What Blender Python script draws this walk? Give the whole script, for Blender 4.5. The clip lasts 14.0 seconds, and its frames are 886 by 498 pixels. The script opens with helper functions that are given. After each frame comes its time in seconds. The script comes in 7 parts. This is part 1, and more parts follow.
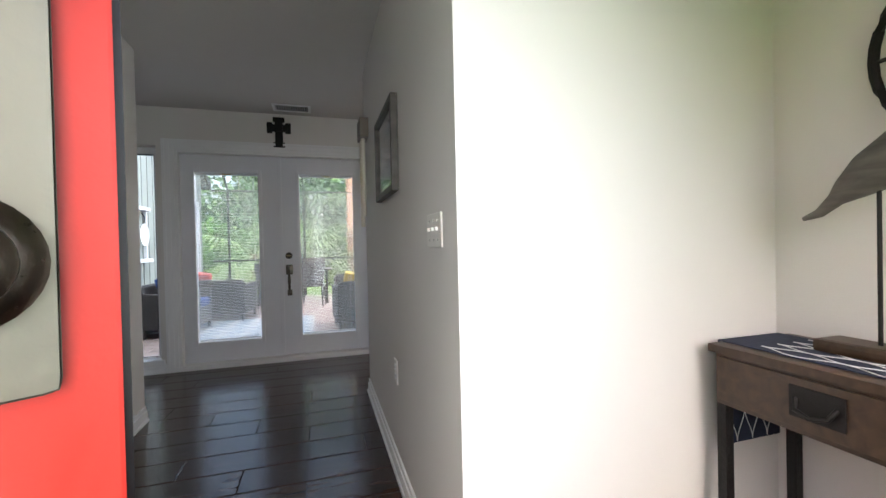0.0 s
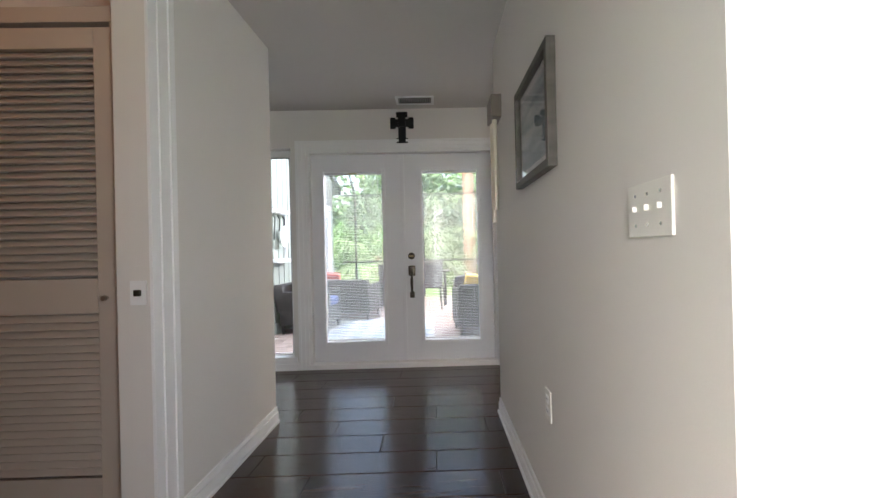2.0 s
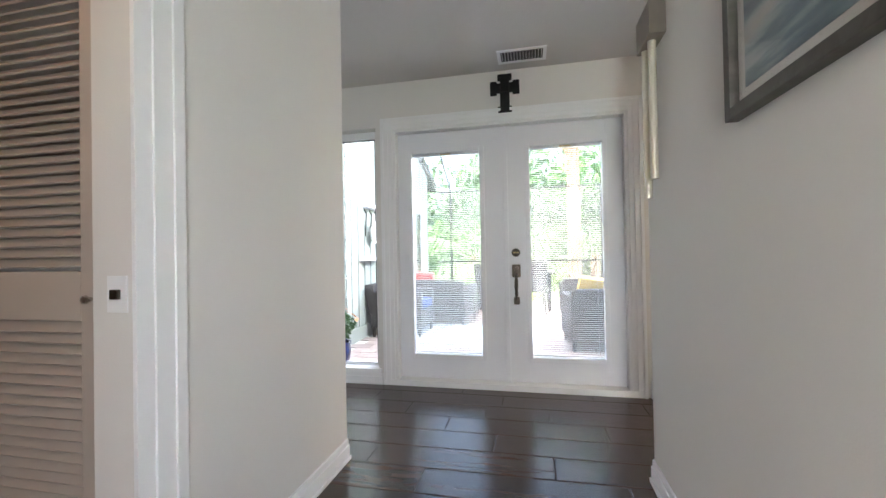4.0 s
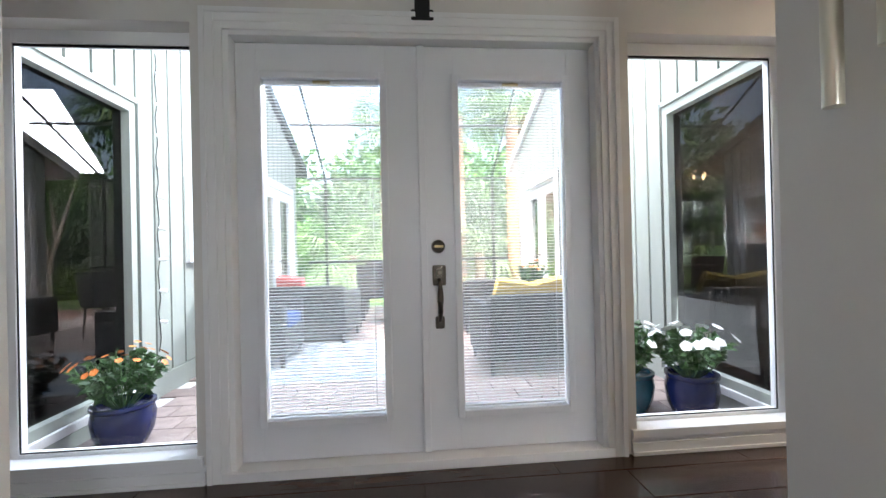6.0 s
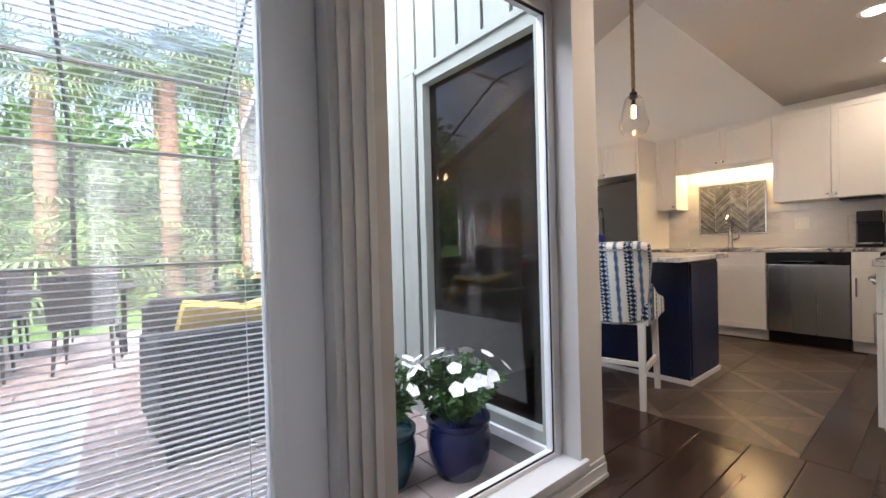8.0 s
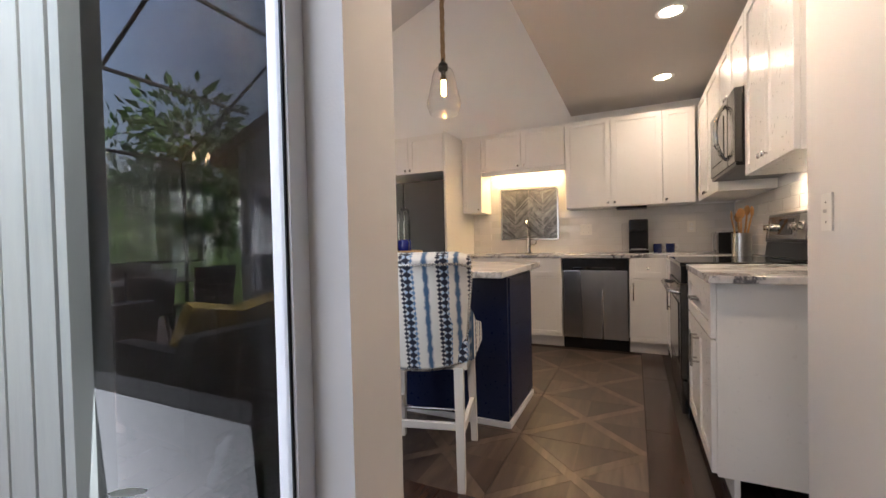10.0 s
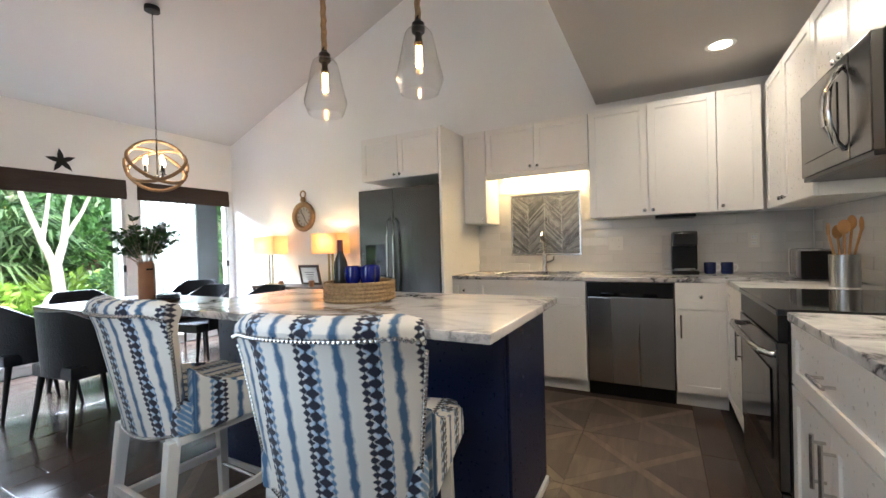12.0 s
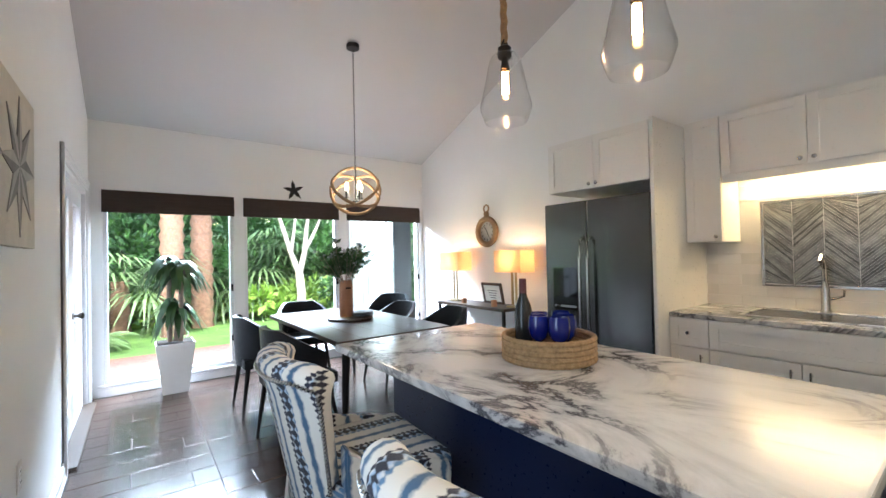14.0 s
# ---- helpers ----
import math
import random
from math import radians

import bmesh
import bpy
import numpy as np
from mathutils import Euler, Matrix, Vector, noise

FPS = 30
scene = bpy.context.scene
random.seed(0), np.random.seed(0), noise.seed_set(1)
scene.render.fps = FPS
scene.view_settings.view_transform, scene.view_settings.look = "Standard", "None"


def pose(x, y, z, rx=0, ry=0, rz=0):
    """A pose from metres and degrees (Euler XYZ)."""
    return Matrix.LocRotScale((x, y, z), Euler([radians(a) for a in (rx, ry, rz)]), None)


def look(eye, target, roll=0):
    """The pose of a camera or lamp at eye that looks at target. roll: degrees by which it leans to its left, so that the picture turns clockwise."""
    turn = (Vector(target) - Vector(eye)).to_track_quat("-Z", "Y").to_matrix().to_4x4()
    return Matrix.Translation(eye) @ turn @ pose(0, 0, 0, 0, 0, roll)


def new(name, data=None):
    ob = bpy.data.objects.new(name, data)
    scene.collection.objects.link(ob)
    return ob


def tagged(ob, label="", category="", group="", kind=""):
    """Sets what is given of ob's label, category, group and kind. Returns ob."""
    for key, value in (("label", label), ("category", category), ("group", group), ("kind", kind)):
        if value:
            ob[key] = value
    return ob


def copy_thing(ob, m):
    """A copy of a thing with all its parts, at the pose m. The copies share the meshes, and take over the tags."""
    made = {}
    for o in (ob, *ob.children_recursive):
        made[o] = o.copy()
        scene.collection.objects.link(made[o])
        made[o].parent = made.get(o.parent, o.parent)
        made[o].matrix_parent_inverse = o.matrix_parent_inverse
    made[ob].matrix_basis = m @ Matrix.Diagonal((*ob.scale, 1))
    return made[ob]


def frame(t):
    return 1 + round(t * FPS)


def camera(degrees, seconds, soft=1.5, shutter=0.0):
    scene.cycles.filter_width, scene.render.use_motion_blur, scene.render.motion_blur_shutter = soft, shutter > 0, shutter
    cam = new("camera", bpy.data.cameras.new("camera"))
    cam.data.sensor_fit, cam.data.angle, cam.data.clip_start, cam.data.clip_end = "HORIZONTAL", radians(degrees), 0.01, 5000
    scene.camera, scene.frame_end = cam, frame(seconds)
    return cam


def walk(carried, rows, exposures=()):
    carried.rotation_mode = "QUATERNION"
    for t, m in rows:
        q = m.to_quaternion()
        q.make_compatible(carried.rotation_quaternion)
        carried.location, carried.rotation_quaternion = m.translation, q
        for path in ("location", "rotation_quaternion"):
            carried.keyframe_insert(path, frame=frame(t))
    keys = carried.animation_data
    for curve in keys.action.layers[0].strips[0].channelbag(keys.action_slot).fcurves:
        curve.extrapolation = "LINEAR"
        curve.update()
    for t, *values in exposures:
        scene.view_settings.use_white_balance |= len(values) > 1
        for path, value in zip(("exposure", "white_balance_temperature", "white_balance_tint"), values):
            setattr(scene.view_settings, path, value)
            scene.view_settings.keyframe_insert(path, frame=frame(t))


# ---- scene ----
cam = camera(94.6, 14.0)
PATH = [
    (0, 0.769, 0.297, 1.122, -16.80, -0.62, 1.30),
    (0.5, 0.770, 0.440, 1.120, -14.76, -0.52, 1.26),
    (1, 0.743, 0.582, 1.099, -11.36, -0.35, 1.31),
    (1.5, 0.714, 0.680, 1.094, -6.94, -0.07, 1.34),
    (2, 0.701, 0.752, 1.098, -1.09, 0.12, 1.34),
    (2.5, 0.689, 0.873, 1.086, 5.55, 0.36, 1.22),
    (3, 0.684, 1.008, 1.084, 11.54, 0.58, 1.13),
    (3.2, 0.691, 1.072, 1.051, 13.33, 0.61, 1.11),
    (5.3, 0.346, 2.295, 1.051, 3.95, 0.44, 1.09),
    (5.5, 0.332, 2.402, 1.042, 1.64, 0.40, 1.16),
    (6, 0.320, 2.686, 1.024, -5.00, 0.26, 1.29),
    (6.5, 0.355, 2.952, 1.033, -12.91, 0.03, 1.38),
    (7, 0.476, 3.220, 1.052, -21.38, -0.28, 1.49),
    (7.5, 0.641, 3.453, 1.047, -29.77, -0.51, 1.59),
    (8, 0.826, 3.642, 1.043, -38.90, -0.59, 1.53),
    (8.5, 1.015, 3.844, 1.055, -48.21, -0.80, 1.40),
    (9, 1.214, 3.981, 1.062, -55.63, -0.96, 1.27),
    (9.2, 1.317, 4.025, 1.059, -58.34, -1.05, 1.23),
    (11.3, 2.265, 4.206, 1.154, -67.10, -0.88, 1.48),
    (11.5, 2.339, 4.217, 1.166, -65.98, -0.77, 1.52),
    (12, 2.519, 4.281, 1.190, -62.21, -0.43, 1.56),
    (12.5, 2.664, 4.360, 1.239, -56.64, -0.12, 1.48),
    (13, 2.789, 4.439, 1.276, -49.82, 0.23, 1.51),
    (13.5, 2.856, 4.507, 1.321, -42.84, 0.51, 1.46),
    (14, 2.900, 4.605, 1.343, -36.73, 0.86, 1.30),
]
EXPOSURES = [(0.0, 2.7, 6300, 11), (1.0, 3.2, 6500, 11), (1.5, 3.35, 6500, 11), (2.5, 3.5, 6800, 13), (3.0, 4.1, 6500, 10), (5.5, 3.65, 6350, 10), (6.5, 3.35, 6350, 12), (7.5, 3.05, 6300, 14), (9.0, 3.0, 6350, 18), (11.5, 2.85, 6000, 11), (12.0, 2.95, 5700, 8), (12.5, 3.0, 5600, 8), (14.0, 2.85, 5500, 7)]
walk(cam, [(t, pose(x, y, z, 90 + pitch, roll, yaw)) for t, x, y, z, yaw, pitch, roll in PATH], EXPOSURES)

# ---- world, sun, large lights ----
world = bpy.data.worlds.new("sky")
scene.world = world
world.use_nodes = True
wn = world.node_tree
sky = wn.nodes.new("ShaderNodeTexSky")
sky.sky_type = 'NISHITA'
sky.sun_disc = False
sky.sun_elevation = radians(52)
sky.sun_rotation = radians(200)
sky.dust_density = 6.0
sky.air_density = 1.2
wn.links.new(sky.outputs[0], wn.nodes["Background"].inputs[0])
wn.nodes["Background"].inputs[1].default_value = 0.115

sun = new("sun", bpy.data.lights.new("sun", 'SUN'))
sun.data.energy = 0.85
sun.data.angle = radians(12)
sun.data.color = (1.0, 0.96, 0.9)
sun.matrix_world = look((0, 0, 30), (8, 14, 0))


def area_lamp(name, place, target, sx, sy, watts, colour=(1, 1, 1)):
    lamp = new(name, bpy.data.lights.new(name, 'AREA'))
    lamp.data.shape, lamp.data.size, lamp.data.size_y = 'RECTANGLE', sx, sy
    lamp.data.energy, lamp.data.color = watts, colour
    lamp.matrix_world = look(place, target)
    return lamp


def point_lamp(name, place, watts, colour, radius=0.03):
    lamp = new(name, bpy.data.lights.new(name, 'POINT'))
    lamp.data.energy, lamp.data.color, lamp.data.shadow_soft_size = watts, colour, radius
    lamp.location = place
    return lamp


# daylight standing in the open front doorway, behind the walker
area_lamp("doorway_daylight", (0.50, -0.40, 1.15), (0.50, 2.6, 1.15), 0.9, 2.0, 2.4, (0.92, 0.96, 1.0)).data.spread = radians(85)
# fill for the left hall wall, in an added foyer window behind the walker
area_lamp("foyer_window_daylight", (1.66, -0.14, 1.35), (-0.36, 3.2, 1.30), 0.82, 1.25, 1.35, (0.92, 0.96, 1.0)).data.spread = radians(95)
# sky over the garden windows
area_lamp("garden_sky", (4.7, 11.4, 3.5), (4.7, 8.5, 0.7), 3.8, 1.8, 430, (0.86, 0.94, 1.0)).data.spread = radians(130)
# sky over the patio, and its light in the tall window behind the stools
area_lamp("patio_sky", (0.4, 5.75, 4.1), (0.4, 4.2, 0.6), 3.0, 1.2, 34, (0.88, 0.95, 1.0))
area_lamp("window_daylight", (2.45, 5.36, 1.12), (3.45, 5.36, 1.05), 0.72, 1.8, 1.9, (0.86, 0.94, 1.0))


# ---- materials ----
def mat(name, colour, rough=0.6, metal=0.0, spec=0.5, var=0.06, scale=6.0, bump=0.0, bump_scale=60.0, stretch=(1, 1, 1), rand=0.0, coat=0.0):
    """A painted or plain surface with blotches at two scales and fine relief."""
    m = bpy.data.materials.new(name)
    m.use_nodes = True
    nt = m.node_tree
    b = nt.nodes["Principled BSDF"]
    b.inputs["Roughness"].default_value = rough
    b.inputs["Metallic"].default_value = metal
    b.inputs["Specular IOR Level"].default_value = spec
    b.inputs["Coat Weight"].default_value = coat
    tc = nt.nodes.new("ShaderNodeTexCoord")
    mp = nt.nodes.new("ShaderNodeMapping")
    mp.inputs["Scale"].default_value = stretch
    nt.links.new(tc.outputs["Object"], mp.inputs[0])
    n1 = nt.nodes.new("ShaderNodeTexNoise")
    n1.inputs["Scale"].default_value = scale
    n1.inputs["Detail"].default_value = 6
    nt.links.new(mp.outputs[0], n1.inputs["Vector"])
    hsv = nt.nodes.new("ShaderNodeHueSaturation")
    hsv.inputs["Color"].default_value = (*colour, 1)
    mr = nt.nodes.new("ShaderNodeMapRange")
    mr.inputs["From Min"].default_value, mr.inputs["From Max"].default_value = 0.25, 0.75
    mr.inputs["To Min"].default_value, mr.inputs["To Max"].default_value = 1 - var, 1 + var
    nt.links.new(n1.outputs["Fac"], mr.inputs["Value"])
    last = mr.outputs[0]
    if rand:
        oi = nt.nodes.new("ShaderNodeObjectInfo")
        mr2 = nt.nodes.new("ShaderNodeMapRange")
        mr2.inputs["To Min"].default_value, mr2.inputs["To Max"].default_value = 1 - rand, 1 + rand
        nt.links.new(oi.outputs["Random"], mr2.inputs["Value"])
        mul = nt.nodes.new("ShaderNodeMath")
        mul.operation = 'MULTIPLY'
        nt.links.new(last, mul.inputs[0])
        nt.links.new(mr2.outputs[0], mul.inputs[1])
        last = mul.outputs[0]
    nt.links.new(last, hsv.inputs["Value"])
    nt.links.new(hsv.outputs[0], b.inputs["Base Color"])
    if bump:
        n2 = nt.nodes.new("ShaderNodeTexNoise")
        n2.inputs["Scale"].default_value = bump_scale
        n2.inputs["Detail"].default_value = 4
        nt.links.new(mp.outputs[0], n2.inputs["Vector"])
        bp = nt.nodes.new("ShaderNodeBump")
        bp.inputs["Strength"].default_value = bump
        bp.inputs["Distance"].default_value = 0.01
        nt.links.new(n2.outputs["Fac"], bp.inputs["Height"])
        nt.links.new(bp.outputs[0], b.inputs["Normal"])
        rr = nt.nodes.new("ShaderNodeMapRange")
        rr.inputs["To Min"].default_value, rr.inputs["To Max"].default_value = max(rough - 0.08, 0.02), min(rough + 0.08, 1)
        nt.links.new(n2.outputs["Fac"], rr.inputs["Value"])
        nt.links.new(rr.outputs[0], b.inputs["Roughness"])
    return m


def ramp(nt, stops):
    r = nt.nodes.new("ShaderNodeValToRGB")
    e = r.color_ramp.elements
    while len(e) < len(stops):
        e.new(0.5)
    for el, (p, c) in zip(e, stops):
        el.position, el.color = p, (*c, 1)
    return r


def grain_mat(name, dark, light, rough=0.4, stretch=(2, 30, 30), rand=0.15, bump=0.15, coat=0.0):
    """Wood: stretched noise between two browns, each piece a little different."""
    m = bpy.data.materials.new(name)
    m.use_nodes = True
    nt = m.node_tree
    b = nt.nodes["Principled BSDF"]
    b.inputs["Coat Weight"].default_value = coat
    tc = nt.nodes.new("ShaderNodeTexCoord")
    oi = nt.nodes.new("ShaderNodeObjectInfo")
    add = nt.nodes.new("ShaderNodeVectorMath")
    add.operation = 'ADD'
    sc = nt.nodes.new("ShaderNodeMath")
    sc.operation = 'MULTIPLY'
    sc.inputs[1].default_value = 37.0
    nt.links.new(oi.outputs["Random"], sc.inputs[0])
    nt.links.new(tc.outputs["Object"], add.inputs[0])
    nt.links.new(sc.outputs[0], add.inputs[1])
    mp = nt.nodes.new("ShaderNodeMapping")
    mp.inputs["Scale"].default_value = stretch
    nt.links.new(add.outputs[0], mp.inputs[0])
    n1 = nt.nodes.new("ShaderNodeTexNoise")
    n1.inputs["Scale"].default_value, n1.inputs["Detail"].default_value = 1.0, 8
    n1.inputs["Distortion"].default_value = 0.6
    nt.links.new(mp.outputs[0], n1.inputs["Vector"])
    r = ramp(nt, [(0.3, dark), (0.7, light)])
    nt.links.new(n1.outputs["Fac"], r.inputs[0])
    hsv = nt.nodes.new("ShaderNodeHueSaturation")
    mr = nt.nodes.new("ShaderNodeMapRange")
    mr.inputs["To Min"].default_value, mr.inputs["To Max"].default_value = 1 - rand, 1 + rand
    nt.links.new(oi.outputs["Random"], mr.inputs["Value"])
    nt.links.new(mr.outputs[0], hsv.inputs["Value"])
    nt.links.new(r.outputs[0], hsv.inputs["Color"])
    nt.links.new(hsv.outputs[0], b.inputs["Base Color"])
    rr = nt.nodes.new("ShaderNodeMapRange")
    rr.inputs["To Min"].default_value, rr.inputs["To Max"].default_value = rough - 0.07, rough + 0.1
    nt.links.new(n1.outputs["Fac"], rr.inputs["Value"])
    nt.links.new(rr.outputs[0], b.inputs["Roughness"])
    bp = nt.nodes.new("ShaderNodeBump")
    bp.inputs["Strength"].default_value, bp.inputs["Distance"].default_value = bump, 0.004
    nt.links.new(n1.outputs["Fac"], bp.inputs["Height"])
    nt.links.new(bp.outputs[0], b.inputs["Normal"])
    return m


def glass_mat(name, tint=(1, 1, 1), ior=1.45, rough=0.0):
    """Thin pane: see-through, with gloss by Fresnel."""
    m = bpy.data.materials.new(name)
    m.use_nodes = True
    nt = m.node_tree
    nt.nodes.remove(nt.nodes["Principled BSDF"])
    tr = nt.nodes.new("ShaderNodeBsdfTransparent")
    tr.inputs[0].default_value = (*tint, 1)
    gl = nt.nodes.new("ShaderNodeBsdfGlossy")
    gl.inputs["Roughness"].default_value = rough
    lw = nt.nodes.new("ShaderNodeLayerWeight")
    lw.inputs[0].default_value = 0.5
    pw = nt.nodes.new("ShaderNodeMath")
    pw.operation = 'POWER'
    pw.inputs[1].default_value = 4.0
    nt.links.new(lw.outputs["Facing"], pw.inputs[0])
    fr = nt.nodes.new("ShaderNodeMapRange")
    fr.inputs["To Min"].default_value, fr.inputs["To Max"].default_value = ((ior - 1) / (ior + 1)) ** 2, 0.9
    nt.links.new(pw.outputs[0], fr.inputs["Value"])
    mx = nt.nodes.new("ShaderNodeMixShader")
    nt.links.new(fr.outputs[0], mx.inputs[0])
    nt.links.new(tr.outputs[0], mx.inputs[1])
    nt.links.new(gl.outputs[0], mx.inputs[2])
    nt.links.new(mx.outputs[0], nt.nodes["Material Output"].inputs[0])
    return m


def glow_mat(name, colour, strength):
    m = bpy.data.materials.new(name)
    m.use_nodes = True
    b = m.node_tree.nodes["Principled BSDF"]
    b.inputs["Base Color"].default_value = (*colour, 1)
    b.inputs["Emission Color"].default_value = (*colour, 1)
    b.inputs["Emission Strength"].default_value = strength
    return m


def marble_mat(name):
    m = bpy.data.materials.new(name)
    m.use_nodes = True
    nt = m.node_tree
    b = nt.nodes["Principled BSDF"]
    b.inputs["Roughness"].default_value = 0.18
    tc = nt.nodes.new("ShaderNodeTexCoord")
    mp = nt.nodes.new("ShaderNodeMapping")
    mp.inputs["Rotation"].default_value = (0, 0, radians(32))
    mp.inputs["Scale"].default_value = (1.0, 0.72, 1.0)
    nt.links.new(tc.outputs["Object"], mp.inputs[0])
    big = nt.nodes.new("ShaderNodeTexNoise")
    big.inputs["Scale"].default_value, big.inputs["Detail"].default_value = 2.3, 12
    big.inputs["Roughness"].default_value, big.inputs["Distortion"].default_value = 0.66, 0.9
    nt.links.new(mp.outputs[0], big.inputs["Vector"])
    v = nt.nodes.new("ShaderNodeMath")
    v.operation = 'SUBTRACT'
    v.inputs[1].default_value = 0.5
    nt.links.new(big.outputs["Fac"], v.inputs[0])
    a = nt.nodes.new("ShaderNodeMath")
    a.operation = 'ABSOLUTE'
    nt.links.new(v.outputs[0], a.inputs[0])
    veins = ramp(nt, [(0.0, (0.05, 0.05, 0.06)), (0.010, (0.16, 0.16, 0.175)), (0.030, (0.52, 0.515, 0.51)), (0.11, (0.78, 0.77, 0.755))])
    nt.links.new(a.outputs[0], veins.inputs[0])
    soft = nt.nodes.new("ShaderNodeTexNoise")
    soft.inputs["Scale"].default_value, soft.inputs["Detail"].default_value = 1.4, 4
    nt.links.new(mp.outputs[0], soft.inputs["Vector"])
    cloud = ramp(nt, [(0.42, (1, 1, 1)), (0.68, (0.62, 0.62, 0.64))])
    nt.links.new(soft.outputs["Fac"], cloud.inputs[0])
    mask = ramp(nt, [(0.36, (0, 0, 0)), (0.56, (1, 1, 1))])
    nt.links.new(soft.outputs["Fac"], mask.inputs[0])
    mixv = nt.nodes.new("ShaderNodeMix")
    mixv.data_type = 'RGBA'
    mixv.inputs[6].default_value = (0.80, 0.79, 0.77, 1)
    nt.links.new(mask.outputs[0], mixv.inputs[0])
    nt.links.new(veins.outputs[0], mixv.inputs[7])
    mul = nt.nodes.new("ShaderNodeMix")
    mul.data_type, mul.blend_type = 'RGBA', 'MULTIPLY'
    mul.inputs[0].default_value = 0.5
    nt.links.new(mixv.outputs[2], mul.inputs[6])
    nt.links.new(cloud.outputs[0], mul.inputs[7])
    nt.links.new(mul.outputs[2], b.inputs["Base Color"])
    return m


def ikat_mat(name):
    """Off-white linen with vertical rows of indigo and pale blue blots, 12 cm repeat across (x of the part), blots along z."""
    m = bpy.data.materials.new(name)
    m.use_nodes = True
    nt = m.node_tree
    b = nt.nodes["Principled BSDF"]
    b.inputs["Roughness"].default_value = 0.9
    b.inputs["Sheen Weight"].default_value = 0.2
    uv = nt.nodes.new("ShaderNodeUVMap")
    wob = nt.nodes.new("ShaderNodeTexNoise")
    wob.inputs["Scale"].default_value, wob.inputs["Detail"].default_value = 64, 8
    wob.inputs["Roughness"].default_value = 0.65
    nt.links.new(uv.outputs[0], wob.inputs["Vector"])
    off = nt.nodes.new("ShaderNodeVectorMath")
    off.operation = 'MULTIPLY_ADD'
    off.inputs[1].default_value = (0.017, 0.012, 0)
    nt.links.new(wob.outputs["Color"], off.inputs[0])
    nt.links.new(uv.outputs[0], off.inputs[2])
    sep = nt.nodes.new("ShaderNodeSeparateXYZ")
    nt.links.new(off.outputs[0], sep.inputs[0])

    def stripe(centre, half, bead, phase, col, soft, prev):
        # distance from the stripe's centre within a 0.17 m repeat
        u = nt.nodes.new("ShaderNodeMath")
        u.operation = 'SUBTRACT'
        nt.links.new(sep.outputs[0], u.inputs[0])
        u.inputs[1].default_value = centre - 0.085
        mo = nt.nodes.new("ShaderNodeMath")
        mo.operation = 'FLOORED_MODULO'
        mo.inputs[1].default_value = 0.17
        nt.links.new(u.outputs[0], mo.inputs[0])
        d = nt.nodes.new("ShaderNodeMath")
        d.operation = 'SUBTRACT'
        d.inputs[1].default_value = 0.085
        nt.links.new(mo.outputs[0], d.inputs[0])
        ab = nt.nodes.new("ShaderNodeMath")
        ab.operation = 'ABSOLUTE'
        nt.links.new(d.outputs[0], ab.inputs[0])
        w = nt.nodes.new("ShaderNodeMath")
        w.operation = 'MULTIPLY_ADD'
        w.inputs[1].default_value, w.inputs[2].default_value = 6.2832 / bead, phase
        nt.links.new(sep.outputs[1], w.inputs[0])
        s = nt.nodes.new("ShaderNodeMath")
        s.operation = 'SINE'
        nt.links.new(w.outputs[0], s.inputs[0])
        hw = nt.nodes.new("ShaderNodeMath")
        hw.operation = 'MULTIPLY_ADD'
        hw.inputs[1].default_value, hw.inputs[2].default_value = half * (0.44 if bead < 0.05 else 0.16), half * (0.66 if bead < 0.05 else 0.82)
        nt.links.new(s.outputs[0], hw.inputs[0])
        df = nt.nodes.new("ShaderNodeMath")
        df.operation = 'SUBTRACT'
        nt.links.new(hw.outputs[0], df.inputs[0])
        nt.links.new(ab.outputs[0], df.inputs[1])
        fac = nt.nodes.new("ShaderNodeMapRange")
        fac.inputs["From Min"].default_value, fac.inputs["From Max"].default_value = -soft, soft
        nt.links.new(df.outputs[0], fac.inputs["Value"])
        mx = nt.nodes.new("ShaderNodeMix")
        mx.data_type = 'RGBA'
        mx.inputs[7].default_value = (*col, 1)
        nt.links.new(fac.outputs[0], mx.inputs[0])
        if prev is None:
            mx.inputs[6].default_value = (0.70, 0.68, 0.63, 1)
        else:
            nt.links.new(prev, mx.inputs[6])
        return mx.outputs[2]

    last = None
    last = stripe(0.030, 0.020, 0.05, 0.4, (0.34, 0.46, 0.62), 0.008, last)
    last = stripe(0.116, 0.0135, 0.062, 2.0, (0.050, 0.115, 0.215), 0.005, last)
    last = stripe(0.006, 0.0070, 0.022, 1.0, (0.10, 0.20, 0.34), 0.003, last)
    last = stripe(0.030, 0.0185, 0.029, 0.0, (0.006, 0.008, 0.024), 0.0030, last)
    last = stripe(0.056, 0.0100, 0.019, 1.6, (0.008, 0.010, 0.028), 0.0025, last)
    nt.links.new(last, b.inputs["Base Color"])
    weave = nt.nodes.new("ShaderNodeTexNoise")
    weave.inputs["Scale"].default_value = 700
    nt.links.new(uv.outputs[0], weave.inputs["Vector"])
    bp = nt.nodes.new("ShaderNodeBump")
    bp.inputs["Strength"].default_value, bp.inputs["Distance"].default_value = 0.3, 0.002
    nt.links.new(weave.outputs["Fac"], bp.inputs["Height"])
    nt.links.new(bp.outputs[0], b.inputs["Normal"])
    return m


def steel_mat(name, colour=(0.44, 0.435, 0.43), rough=0.28, stretch=(1, 1, 0.02)):
    """Brushed steel: streaks along the brushing."""
    m = mat(name, colour, rough, 1.0, var=0.03, scale=40, stretch=stretch, bump=0.22, bump_scale=5.0)
    return m


